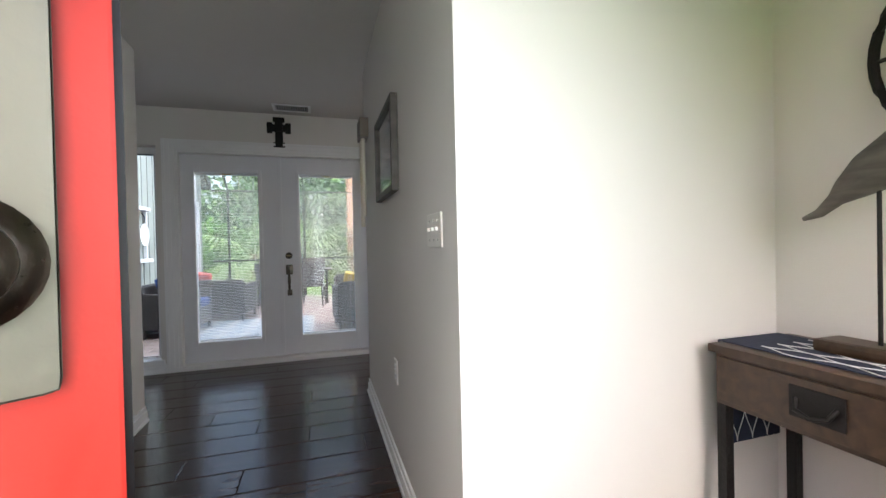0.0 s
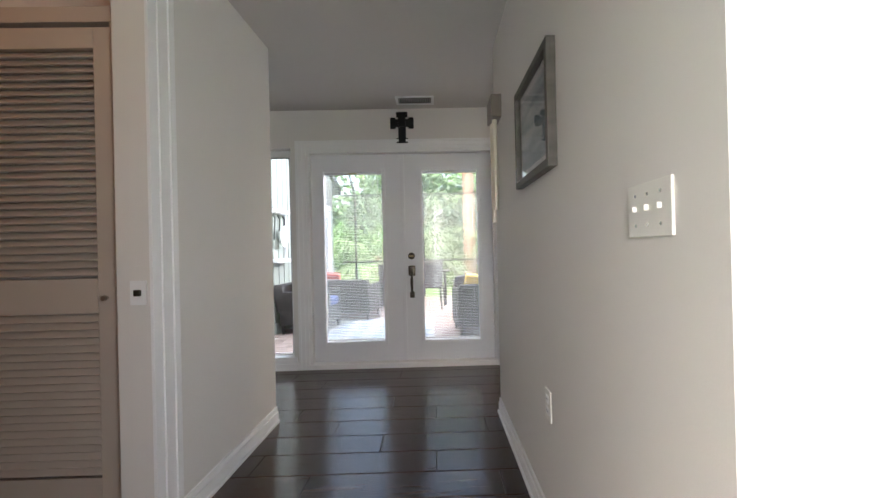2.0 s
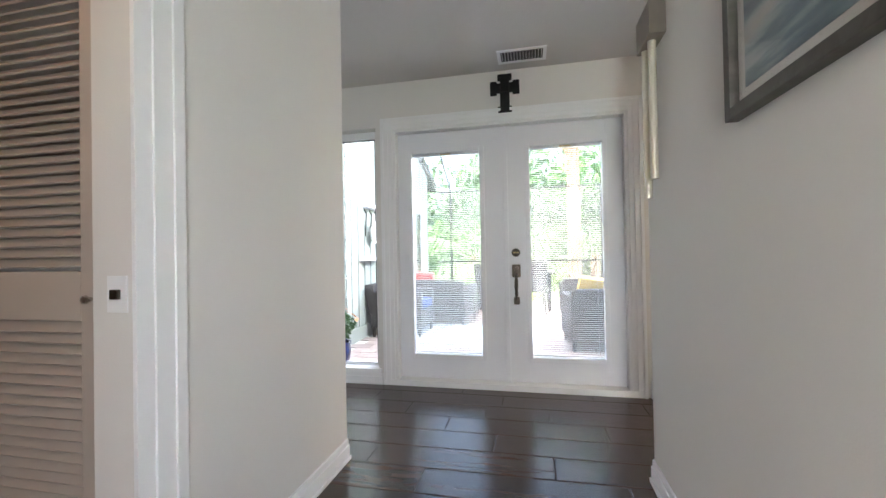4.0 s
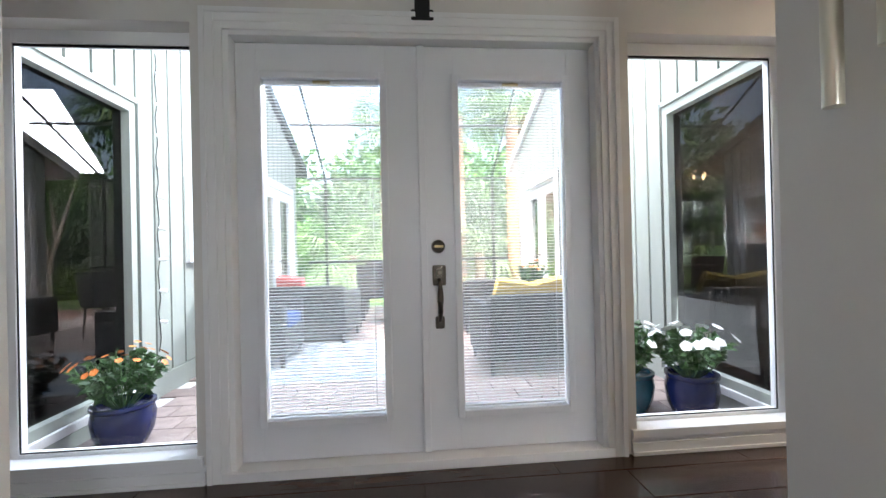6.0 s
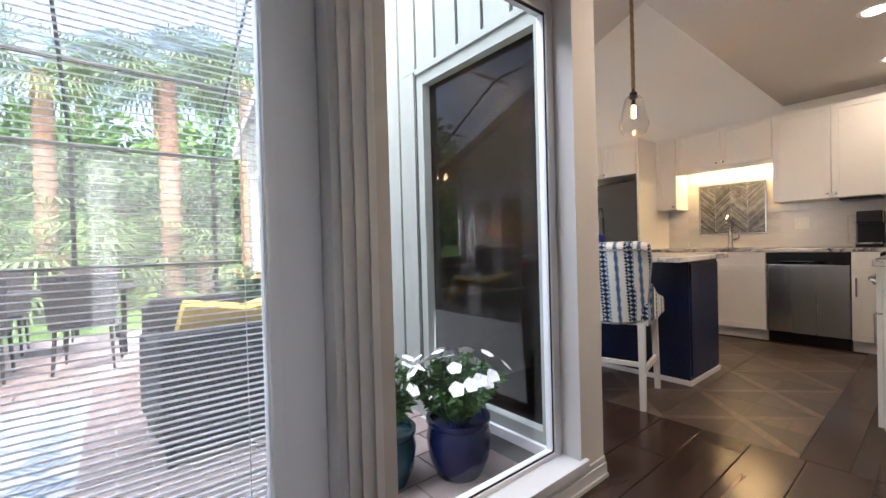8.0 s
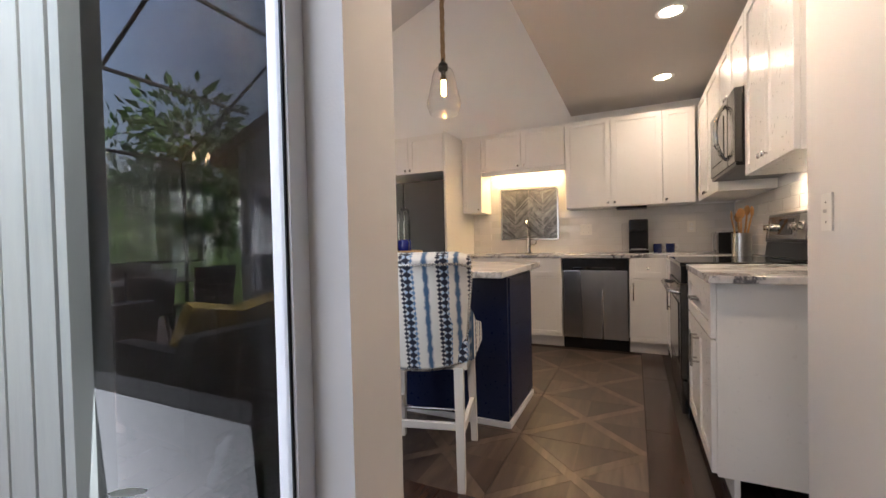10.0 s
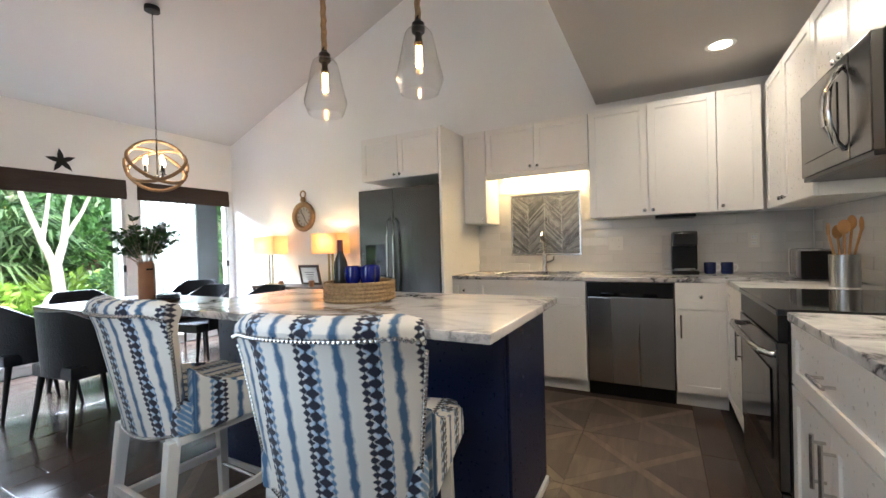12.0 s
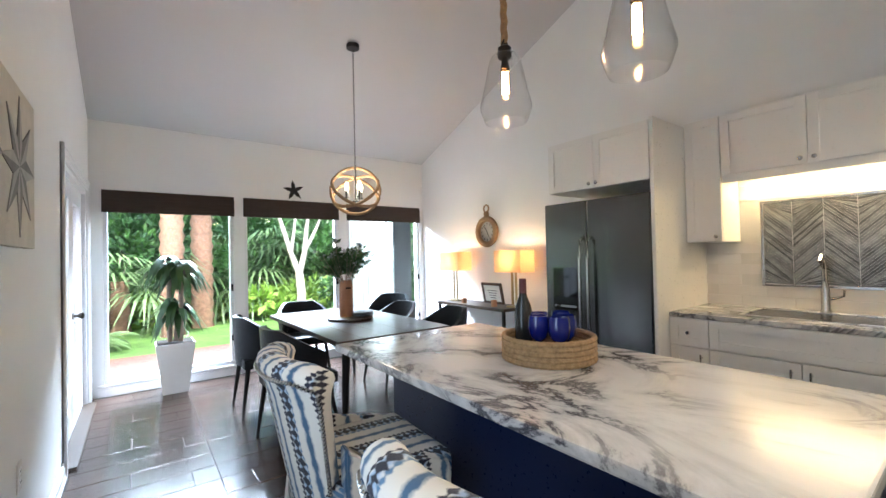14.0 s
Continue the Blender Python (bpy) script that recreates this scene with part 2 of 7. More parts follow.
M_WALL = mat("wall_paint", (0.68, 0.655, 0.63), 0.7, var=0.02, scale=1.5, bump=0.06, bump_scale=180)
# Gable light is partly in this white, kept lighter than the vault.
M_KWALL = mat("kitchen_wall_paint", (0.83, 0.83, 0.83), 0.7, var=0.02, scale=1.5, bump=0.06, bump_scale=180)
# Kept darker than the walls, so the ceiling's shade is in its colour.
M_CEIL = mat("ceiling_paint_shaded", (0.52, 0.495, 0.475), 0.85, var=0.02, scale=1.2, bump=0.25, bump_scale=120)
# Vault grey against 0.83 walls: the weaker light on it is in the colour.
M_VAULT = mat("vault_paint_shaded", (0.56, 0.555, 0.56), 0.85, var=0.02, scale=1.2, bump=0.2, bump_scale=120)
M_TRIM = mat("trim_paint", (0.78, 0.78, 0.79), 0.35, var=0.02, scale=4, bump=0.03, bump_scale=40)
M_DOORWHITE = mat("white_door_paint", (0.74, 0.75, 0.79), 0.32, var=0.02, scale=3, bump=0.03, bump_scale=60)
M_CAB = mat("cabinet_paint", (0.78, 0.765, 0.74), 0.3, var=0.015, scale=3, bump=0.02, bump_scale=50)
M_NAVY = mat("navy_paint", (0.006, 0.012, 0.048), 0.3, spec=0.35, var=0.06, scale=3, bump=0.03, bump_scale=60)
M_STOOLWOOD = mat("white_painted_wood", (0.66, 0.64, 0.60), 0.42, var=0.05, scale=9, bump=0.08, bump_scale=80)
M_FLOOR = grain_mat("plank_tile", (0.030, 0.017, 0.012), (0.062, 0.036, 0.026), 0.20, (3, 26, 26), 0.22, 0.04)
M_GROUT = mat("grout", (0.050, 0.042, 0.038), 0.8, var=0.1, scale=20)
M_PARQ_A = grain_mat("parquet_tile_light", (0.10, 0.072, 0.053), (0.19, 0.14, 0.105), 0.34, (3, 22, 22), 0.16, 0.1)
M_PARQ_B = grain_mat("parquet_tile_dark", (0.048, 0.033, 0.025), (0.095, 0.067, 0.050), 0.34, (3, 22, 22), 0.16, 0.1)
M_MARBLE = marble_mat("marble_laminate")
M_STEEL = steel_mat("brushed_steel")
M_STEELV = steel_mat("brushed_steel_dark", (0.125, 0.122, 0.118), 0.22)
M_CHROME = mat("satin_nickel", (0.55, 0.54, 0.52), 0.22, 1.0, var=0.04, scale=30)
M_PEWTER = mat("antique_pewter", (0.085, 0.075, 0.062), 0.3, 1.0, var=0.15, scale=40, bump=0.1, bump_scale=90)
M_BLACK = mat("black_plastic", (0.008, 0.008, 0.009), 0.28, spec=0.3, var=0.1, scale=20)
M_BLACKGLASS = mat("black_glass", (0.006, 0.006, 0.007), 0.05, var=0.02)
M_IRON = mat("black_iron", (0.010, 0.009, 0.009), 0.5, 0.2, 0.3, var=0.2, scale=30, bump=0.2, bump_scale=80)
M_GLASS = glass_mat("window_glass", ior=1.24)
# Panes carry added haze: a translucent share that pales the view outside.
M_DOORGLASS = glass_mat("hazy_door_glass", ior=1.24)
nt = M_DOORGLASS.node_tree
film = nt.nodes.new("ShaderNodeBsdfTranslucent")
film.inputs[0].default_value = (0.85, 0.87, 0.86, 1)
mixf = nt.nodes.new("ShaderNodeMixShader")
mixf.inputs[0].default_value = 0.09
nt.links.new(nt.nodes["Material Output"].inputs[0].links[0].from_socket, mixf.inputs[1])
nt.links.new(film.outputs[0], mixf.inputs[2])
nt.links.new(mixf.outputs[0], nt.nodes["Material Output"].inputs[0])
M_DARKGLASS = glass_mat("tinted_glass", (0.16, 0.16, 0.16), 1.26)
M_BULBGLASS = glass_mat("clear_shade_glass", (0.97, 0.97, 0.97), 1.35)
M_FILAMENT = glow_mat("filament", (1.0, 0.50, 0.14), 26)
M_BULB = glow_mat("warm_bulb", (1.0, 0.70, 0.38), 5)
M_CAN = glow_mat("can_lens", (1.0, 0.84, 0.62), 4)
M_ROPE = mat("jute_rope", (0.30, 0.19, 0.10), 0.9, var=0.25, scale=70, bump=0.6, bump_scale=140)
M_BASKET = mat("seagrass", (0.36, 0.24, 0.12), 0.85, var=0.3, scale=60, bump=0.7, bump_scale=110)
M_SHADE = mat("woven_blind", (0.045, 0.026, 0.018), 0.7, var=0.35, scale=14, bump=0.6, bump_scale=60, stretch=(0.3, 1, 14))
M_IKAT = ikat_mat("ikat_linen")
M_TABLE = grain_mat("dark_walnut", (0.035, 0.020, 0.014), (0.085, 0.052, 0.036), 0.34, (3, 24, 24), 0.05, 0.1)
M_OAK = grain_mat("rustic_oak", (0.026, 0.0135, 0.0068), (0.062, 0.034, 0.018), 0.42, (4, 30, 30), 0.05, 0.2)
M_LEATHER = mat("black_leather", (0.010, 0.012, 0.016), 0.42, spec=0.3, var=0.12, scale=30, bump=0.35, bump_scale=90)
M_RED = mat("red_door_paint", (0.30, 0.013, 0.007), 0.4, var=0.12, scale=12, bump=0.12, bump_scale=30)
M_SIDING = mat("grey_siding", (0.31, 0.33, 0.30), 0.65, var=0.06, scale=4, bump=0.2, bump_scale=70, stretch=(6, 6, 0.6))
# Backing behind the siding boards, near black to paint shade in the grooves.
M_BATTEN = mat("groove_shade", (0.035, 0.037, 0.035), 0.7, var=0.1, scale=10)
M_PAVER = mat("paver", (0.24, 0.185, 0.168), 0.85, var=0.2, scale=12, bump=0.4, bump_scale=90, rand=0.16)
M_GRASS = mat("lawn", (0.105, 0.20, 0.036), 0.9, var=0.35, scale=3, bump=0.6, bump_scale=50)
M_MULCH = mat("pine_mulch", (0.17, 0.085, 0.062), 0.95, var=0.4, scale=18, bump=0.8, bump_scale=60)
M_WICKER = mat("dark_wicker", (0.030, 0.025, 0.024), 0.6, var=0.4, scale=60, bump=0.8, bump_scale=130)
M_CUSHBLUE = mat("blue_cushion", (0.03, 0.07, 0.24), 0.9, var=0.1, scale=20, bump=0.3)
M_CUSHYEL = mat("yellow_cushion", (0.72, 0.50, 0.12), 0.9, var=0.1, scale=20, bump=0.3)
M_CUSHRED = mat("coral_cushion", (0.62, 0.12, 0.10), 0.9, var=0.1, scale=20, bump=0.3)
M_POTBLUE = mat("blue_glazed_pot", (0.009, 0.016, 0.075), 0.22, var=0.3, scale=12, bump=0.25, bump_scale=24)
M_POTTEAL = mat("teal_glazed_pot", (0.012, 0.06, 0.085), 0.22, var=0.3, scale=12, bump=0.25, bump_scale=24)
M_POTWHITE = mat("white_planter", (0.74, 0.74, 0.73), 0.4, var=0.03, scale=8)
M_SOIL = mat("soil", (0.03, 0.02, 0.014), 0.95, var=0.4, scale=40, bump=0.8)
M_LEAF = mat("leaf", (0.075, 0.18, 0.032), 0.45, var=0.4, scale=6, rand=0.25)
M_LEAFDK = mat("leaf_dark", (0.042, 0.105, 0.026), 0.4, var=0.4, scale=6, rand=0.2)
M_LEAFLT = mat("leaf_light", (0.22, 0.36, 0.05), 0.5, var=0.35, scale=6, rand=0.25)
M_FROND = mat("palm_frond", (0.15, 0.24, 0.085), 0.5, var=0.35, scale=5, rand=0.2)
M_BARK = mat("pale_bark", (0.30, 0.24, 0.19), 0.9, var=0.3, scale=9, bump=0.7, bump_scale=30)
M_PALMBARK = mat("palm_bark", (0.27, 0.155, 0.10), 0.9, var=0.35, scale=14, bump=0.8, bump_scale=26)
M_PETALW = mat("white_petal", (0.82, 0.82, 0.80), 0.6, var=0.04)
M_PETALO = mat("orange_petal", (0.75, 0.22, 0.05), 0.6, var=0.1)
M_COBALT = mat("cobalt_glass", (0.004, 0.010, 0.16), 0.06, var=0.1, coat=0.6)
M_BOTTLE = mat("dark_bottle_glass", (0.03, 0.032, 0.03), 0.08, var=0.1)
M_PAPER = mat("printed_paper", (0.72, 0.71, 0.68), 0.7, var=0.03)
M_FRAMEGREY = grain_mat("grey_frame_wood", (0.05, 0.044, 0.038), (0.10, 0.09, 0.08), 0.5, (20, 3, 20), 0.02, 0.2)
M_LINEN = mat("lamp_shade_linen", (0.80, 0.66, 0.50), 0.9, var=0.04, scale=60)
M_BRASS = mat("aged_brass", (0.42, 0.33, 0.18), 0.3, 1.0, var=0.08, scale=30)
M_SUBWAY = mat("backsplash_tile", (0.64, 0.625, 0.61), 0.18, var=0.03, scale=5, rand=0.012)
M_MOSAIC = mat("mosaic_tile", (0.20, 0.205, 0.20), 0.22, 0.4, var=0.5, scale=16, bump=0.5, bump_scale=50, rand=0.55)
M_RUNNER = mat("navy_runner", (0.012, 0.018, 0.045), 0.9, var=0.1, scale=40, bump=0.3)
M_LATTICE = mat("lattice_thread", (0.60, 0.61, 0.62), 0.9)
M_RUGBLUE = mat("rug_blue", (0.07, 0.15, 0.26), 0.95, var=0.15, scale=20)
M_RUGWHITE = mat("rug_white", (0.40, 0.41, 0.41), 0.95, var=0.1, scale=20)
M_BIRD = grain_mat("carved_grey_wood", (0.06, 0.055, 0.05), (0.17, 0.15, 0.13), 0.6, (6, 6, 30), 0.02, 0.3)
M_CREAM = mat("cream_plastic", (0.72, 0.70, 0.66), 0.35, var=0.02)
M_WOODBEIGE = mat("terracotta_vase", (0.44, 0.22, 0.12), 0.6, var=0.1, scale=12)
M_BRONZE = mat("screen_cage_metal", (0.020, 0.019, 0.018), 0.5, 0.3, var=0.1)


# ---- mesh helpers ----
def box(bm, x0, y0, z0, x1, y1, z1, bev=0.0, m=None):
    r = bmesh.ops.create_cube(bm, size=1.0)
    vs = r["verts"]
    bmesh.ops.scale(bm, vec=(abs(x1 - x0), abs(y1 - y0), abs(z1 - z0)), verts=vs)
    bmesh.ops.translate(bm, vec=((x0 + x1) / 2, (y0 + y1) / 2, (z0 + z1) / 2), verts=vs)
    if bev:
        es = list({e for v in vs for e in v.link_edges})
        r2 = bmesh.ops.bevel(bm, geom=es, offset=bev, segments=2, affect='EDGES', profile=0.7)
        vs = list({v for f in r2["faces"] for v in f.verts} | {v for v in vs if v.is_valid})
    if m is not None:
        bmesh.ops.transform(bm, matrix=m, verts=vs)
    return vs


def rod(bm, p0, p1, r0, r1=None, seg=10):
    p0, p1 = Vector(p0), Vector(p1)
    d = p1 - p0
    r = bmesh.ops.create_cone(bm, cap_ends=True, segments=seg, radius1=r0, radius2=r0 if r1 is None else r1, depth=d.length)
    q = d.to_track_quat('Z', 'Y').to_matrix().to_4x4()
    bmesh.ops.transform(bm, matrix=Matrix.Translation((p0 + p1) / 2) @ q, verts=r["verts"])
    return r["verts"]


def lathe(bm, profile, seg=20, at=(0, 0, 0)):
    """Turns (radius, height) pairs round the z axis."""
    rings = []
    for rad, h in profile:
        if rad < 1e-5:
            rings.append([bm.verts.new((at[0], at[1], at[2] + h))])
        else:
            rings.append([bm.verts.new((at[0] + rad * math.cos(2 * math.pi * i / seg), at[1] + rad * math.sin(2 * math.pi * i / seg), at[2] + h)) for i in range(seg)])
    for a, b in zip(rings, rings[1:]):
        for i in range(seg):
            j = (i + 1) % seg
            q = [a[i % len(a)], a[j % len(a)], b[j % len(b)], b[i % len(b)]]
            q = list(dict.fromkeys(q))
            if len(q) > 2:
                try:
                    bm.faces.new(q)
                except ValueError:
                    pass
    return rings


def sweep(bm, pts, rad, seg=8, closed=False):
    """A tube along points."""
    pts = [Vector(p) for p in pts]
    n = len(pts)
    rings = []
    for i, p in enumerate(pts):
        a = pts[(i - 1) % n] if closed or i else p
        b = pts[(i + 1) % n] if closed or i < n - 1 else p
        d = (b - a).normalized()
        up = Vector((0, 0, 1)) if abs(d.z) < 0.95 else Vector((1, 0, 0))
        s = d.cross(up).normalized()
        t = s.cross(d)
        r = rad[i] if isinstance(rad, (list, tuple)) else rad
        rings.append([bm.verts.new(p + r * (math.cos(2 * math.pi * k / seg) * s + math.sin(2 * math.pi * k / seg) * t)) for k in range(seg)])
    for i in range(n if closed else n - 1):
        a, b = rings[i], rings[(i + 1) % n]
        for k in range(seg):
            bm.faces.new((a[k], a[(k + 1) % seg], b[(k + 1) % seg], b[k]))
    if not closed:
        bm.faces.new(rings[0][::-1])
        bm.faces.new(rings[-1])


def to_mesh(bm, name, material, smooth=False):
    me = bpy.data.meshes.new(name)
    bmesh.ops.recalc_face_normals(bm, faces=bm.faces)
    bm.to_mesh(me)
    bm.free()
    if smooth:
        for p in me.polygons:
            p.use_smooth = True
        me.set_sharp_from_angle(angle=radians(40))
    me.materials.append(material)
    return me


def part(name, bm, material, parent=None, label="", smooth=False):
    ob = new(name, to_mesh(bm, name, material, smooth))
    ob.parent = parent
    if label:
        ob["label"] = label
    return ob


def shared(name, me, parent, m):
    """A piece that shares its mesh with its like."""
    ob = new(name, me)
    ob.parent = parent
    ob.matrix_basis = m
    return ob


def thing(name, label, category, m=None, group="", kind=""):
    ob = new(name)
    ob.empty_display_size = 0.1
    if m is not None:
        ob.matrix_basis = m
    return tagged(ob, label, category, group, kind)


def boxes(*bs, bev=0.0):
    bm = bmesh.new()
    for b in bs:
        box(bm, *b, bev=bev)
    return bm


def structure(name, bs, material, label, category="", bev=0.0):
    ob = new(name, to_mesh(boxes(*bs, bev=bev), name, material))
    return tagged(ob, label, category or name.split("_")[0], kind="structure")


# ---- the large structure ----
KX, EX, FY, WY = 2.51, 6.5, 4.62, 9.94      # kitchen west face, sink wall, french door wall, garden window wall
CZ = 2.44                                    # flat ceiling
def slope(y):
    return 2.775 + 0.395 * (WY - y)


floor = structure("floor", [(-3.1, -0.1, -0.12, 6.62, 4.77, -0.006), (KX - 0.12, 4.77, -0.12, 6.62, 10.06, -0.006)], M_GROUT, "dark wood-look plank tile floor with thin joints", "floor")
structure("wall_hall_right", [(1.118, 1.32, 0, 1.24, 3.495, CZ)], M_WALL, "greige painted hall wall", "wall")
structure("wall_foyer_side", [(1.24, 1.32, 0, 2.28, 1.44, CZ)], M_WALL, "painted foyer wall in bright daylight", "wall")
structure("wall_foyer_right", [(2.28, -0.1, 0, 2.40, 1.44, CZ)], M_WALL, "greige painted foyer wall", "wall")
structure("wall_front", [(-2.3, -0.1, 0, -0.16, 0.05, CZ), (0.86, -0.1, 0, 1.24, 0.05, CZ), (2.08, -0.1, 0, 2.28, 0.05, CZ), (1.24, -0.1, 0, 2.08, 0.05, 0.72), (1.24, -0.1, 2.0, 2.08, 0.05, CZ), (-0.16, -0.1, 2.07, 0.86, 0.05, CZ)], M_WALL, "front wall round the entry door", "wall")
structure("wall_passage", [(1.24, 3.375, 0, 2.2, 3.495, CZ), (2.2, 3.48, 0, 3.52, 3.60, CZ), (3.40, 3.25, 0, 3.52, 3.48, CZ)], M_WALL, "greige wall between hall and kitchen", "wall")
structure("wall_kitchen_south", [(3.40, 3.13, 0, 6.62, 3.25, CZ)], M_KWALL, "painted kitchen wall behind the range", "wall")
structure("wall_hall_left", [(-0.481, 2.29, 0, -0.361, 3.445, CZ), (-0.481, 1.38, 2.07, -0.361, 2.29, CZ), (-0.481, 0.05, 0, -0.361, 1.38, CZ)], M_WALL, "greige painted hall wall with a cased opening", "wall")
structure("wall_corridor", [(-3.0, 3.325, 0, -0.481, 3.445, CZ), (-3.1, 3.325, 0, -3.0, 4.62, CZ)], M_WALL, "greige corridor wall", "wall")
structure("wall_closet_lobby", [(-2.3, 0.05, 0, -2.18, 2.5, CZ), (-2.18, 2.42, 0, -0.481, 2.5, CZ), (-2.18, 0.9, 0, -0.481, 1.0, CZ)], M_WALL, "greige walls of the closet lobby", "wall")
structure("wall_french", [(-3.1, FY, 0, -1.51, 4.77, CZ), (-0.64, FY, 0, -0.50, 4.77, CZ), (1.285, FY, 0, 1.43, 4.77, CZ), (2.33, FY, 0, 2.503, 4.77, CZ),
                          (-1.51, FY, 2.085, -0.64, 4.77, CZ), (-0.50, FY, 2.06, 1.285, 4.77, CZ), (1.43, FY, 2.085, 2.33, 4.77, CZ),
                          (-1.51, FY, 0, -0.64, 4.77, 0.10), (1.43, FY, 0, 2.33, 4.77, 0.10)], M_WALL, "greige wall with double doors and two tall fixed windows", "wall")
structure("wall_vault", [(KX, 4.64, CZ + 0.12, EX, 4.76, 4.9)], M_KWALL, "white wall above the flat kitchen ceiling", "wall")


def gable(name, x0, x1, pieces, base, material, label):
    """An upright wall under the sloping roof: a sloped top over the boxes below."""
    bm = boxes(*pieces)
    prof = [(4.64, base), (10.06, base), (10.06, slope(10.06)), (4.64, slope(4.64))]
    a = [bm.verts.new((x0, y, z)) for y, z in prof]
    b = [bm.verts.new((x1, y, z)) for y, z in prof]
    bm.faces.new(a)
    bm.faces.new(b[::-1])
    for i in range(4):
        j = (i + 1) % 4
        bm.faces.new((a[i], b[i], b[j], a[j]))
    return tagged(new(name, to_mesh(bm, name, material)), label, "wall", kind="structure")


gable("wall_east", EX, EX + 0.12, [(EX, 3.25, 0, EX + 0.12, 4.64, CZ), (EX, 4.64, 0, EX + 0.12, 10.06, 2.3)], 2.3, M_KWALL, "white gable wall behind sink, refrigerator and console")
gable("wall_west", KX - 0.06, KX, [(KX - 0.06, 4.77, 0, KX, 4.80, 2.3), (KX - 0.06, 5.77, 0, KX, 8.2, 2.3), (KX - 0.06, 9.75, 0, KX, 10.06, 2.3), (KX - 0.06, 4.80, 2.12, KX, 5.77, 2.3),
      (KX - 0.06, 8.2, 2.03, KX, 9.75, 2.3), (KX - 0.06, 4.80, 0, KX, 5.77, 0.10)], 2.3, M_KWALL, "white gable wall towards the patio")
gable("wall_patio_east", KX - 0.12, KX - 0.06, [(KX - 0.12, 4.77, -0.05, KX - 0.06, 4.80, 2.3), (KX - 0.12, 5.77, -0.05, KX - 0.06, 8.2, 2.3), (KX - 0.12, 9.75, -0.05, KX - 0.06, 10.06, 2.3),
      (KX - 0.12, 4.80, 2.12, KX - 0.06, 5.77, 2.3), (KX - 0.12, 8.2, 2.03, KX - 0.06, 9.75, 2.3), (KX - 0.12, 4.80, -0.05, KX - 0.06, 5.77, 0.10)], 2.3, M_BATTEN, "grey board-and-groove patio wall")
structure("wall_garden", [(KX, WY, 0, 2.62, 10.06, 2.085), (3.805, WY, 0, 3.925, 10.06, 2.085), (5.095, WY, 0, 5.235, 10.06, 2.085), (6.42, WY, 0, EX, 10.06, 2.085), (KX, WY, 2.085, EX, 10.06, 2.80),
                          (2.62, WY, 0, 3.805, 10.06, 0.10), (3.925, WY, 0, 5.095, 10.06, 0.10), (5.235, WY, 0, 6.42, 10.06, 0.10)], M_KWALL, "white wall with three garden windows", "wall")
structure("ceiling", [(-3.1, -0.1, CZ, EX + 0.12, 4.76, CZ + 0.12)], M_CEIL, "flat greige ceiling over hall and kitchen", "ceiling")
bm = bmesh.new()
vs = [bm.verts.new(p) for p in [(x, y, z) for x in (KX - 0.19, EX + 0.2) for y, z in ((4.5, slope(4.5)), (10.7, slope(10.7)), (10.7, slope(10.7) + 0.15), (4.5, slope(4.5) + 0.15))]]
for f in ((0, 1, 2, 3), (7, 6, 5, 4), (0, 4, 5, 1), (1, 5, 6, 2), (2, 6, 7, 3), (3, 7, 4, 0)):
    bm.faces.new([vs[i] for i in f])
tagged(new("ceiling_vault", to_mesh(bm, "ceiling_vault", M_VAULT)), "sloping vaulted ceiling over the dining area, shade in its grey", "ceiling", kind="structure")


def skirting(name, pts, h=0.10, t=0.016, closed=False):
    """A stepped skirting along a run of floor points; the room is on its right."""
    bm = bmesh.new()
    for (x0, y0), (x1, y1) in zip(pts, pts[1:]):
        d = Vector((x1 - x0, y1 - y0, 0))
        m = Matrix.Translation((x0, y0, 0)) @ Matrix.Rotation(math.atan2(d.y, d.x), 4, 'Z')
        for q in ((0, -t, 0, d.length, 0.002, h * 0.72), (0, -t * 0.6, h * 0.70, d.length, 0.001, h), (0, -t * 1.5, 0, d.length, 0, 0.018)):
            box(bm, *q, bev=0.003, m=m)
    return tagged(new(name, to_mesh(bm, name, M_TRIM)), "white moulded skirting board", "skirting", kind="structure")


skirting("baseboard", [(1.118, 3.495), (1.118, 1.32)])
skirting("baseboard", [(-0.361, 2.45), (-0.361, 3.445), (-3.0, 3.445)])
skirting("baseboard", [(2.2, 3.495), (1.118, 3.495)])
skirting("baseboard", [(3.52, 3.60), (2.2, 3.60)])
skirting("baseboard", [(1.40, FY), (2.503, FY), (2.503, 4.77)], h=0.085)
skirting("baseboard", [(-3.0, FY), (-0.60, FY)], h=0.085)
skirting("baseboard", [(KX, 4.77), (KX, 8.1)])
skirting("baseboard", [(EX, WY), (EX, 6.9)])


def casing(name, x0, x1, z1, w, m, label):
    """Moulded trim round an opening in the plane y = 0 of m, facing -y."""
    bm = bmesh.new()
    for dx, t in ((0.0, 0.012), (w * 0.35, 0.018), (w * 0.75, 0.024)):
        a, b = x0 - dx, x1 + dx
        ww = w - dx
        ext = dx
        box(bm, x0 - w, -t, 0, x0 - ext, 0.001, z1 + w, bev=0.003)
        box(bm, x1 + ext, -t, 0, x1 + w, 0.001, z1 + w, bev=0.003)
        box(bm, x0 - ext, -t + 0.0006, z1 + ext, x1 + ext, 0.001, z1 + w, bev=0.003)
    bmesh.ops.transform(bm, matrix=m, verts=bm.verts)
    return tagged(new(name, to_mesh(bm, name, M_TRIM)), label, "trim", kind="structure")


casing("trim_french", -0.497, 1.28, 2.053, 0.095, pose(0, FY, 0), "white moulded casing round the double doors")
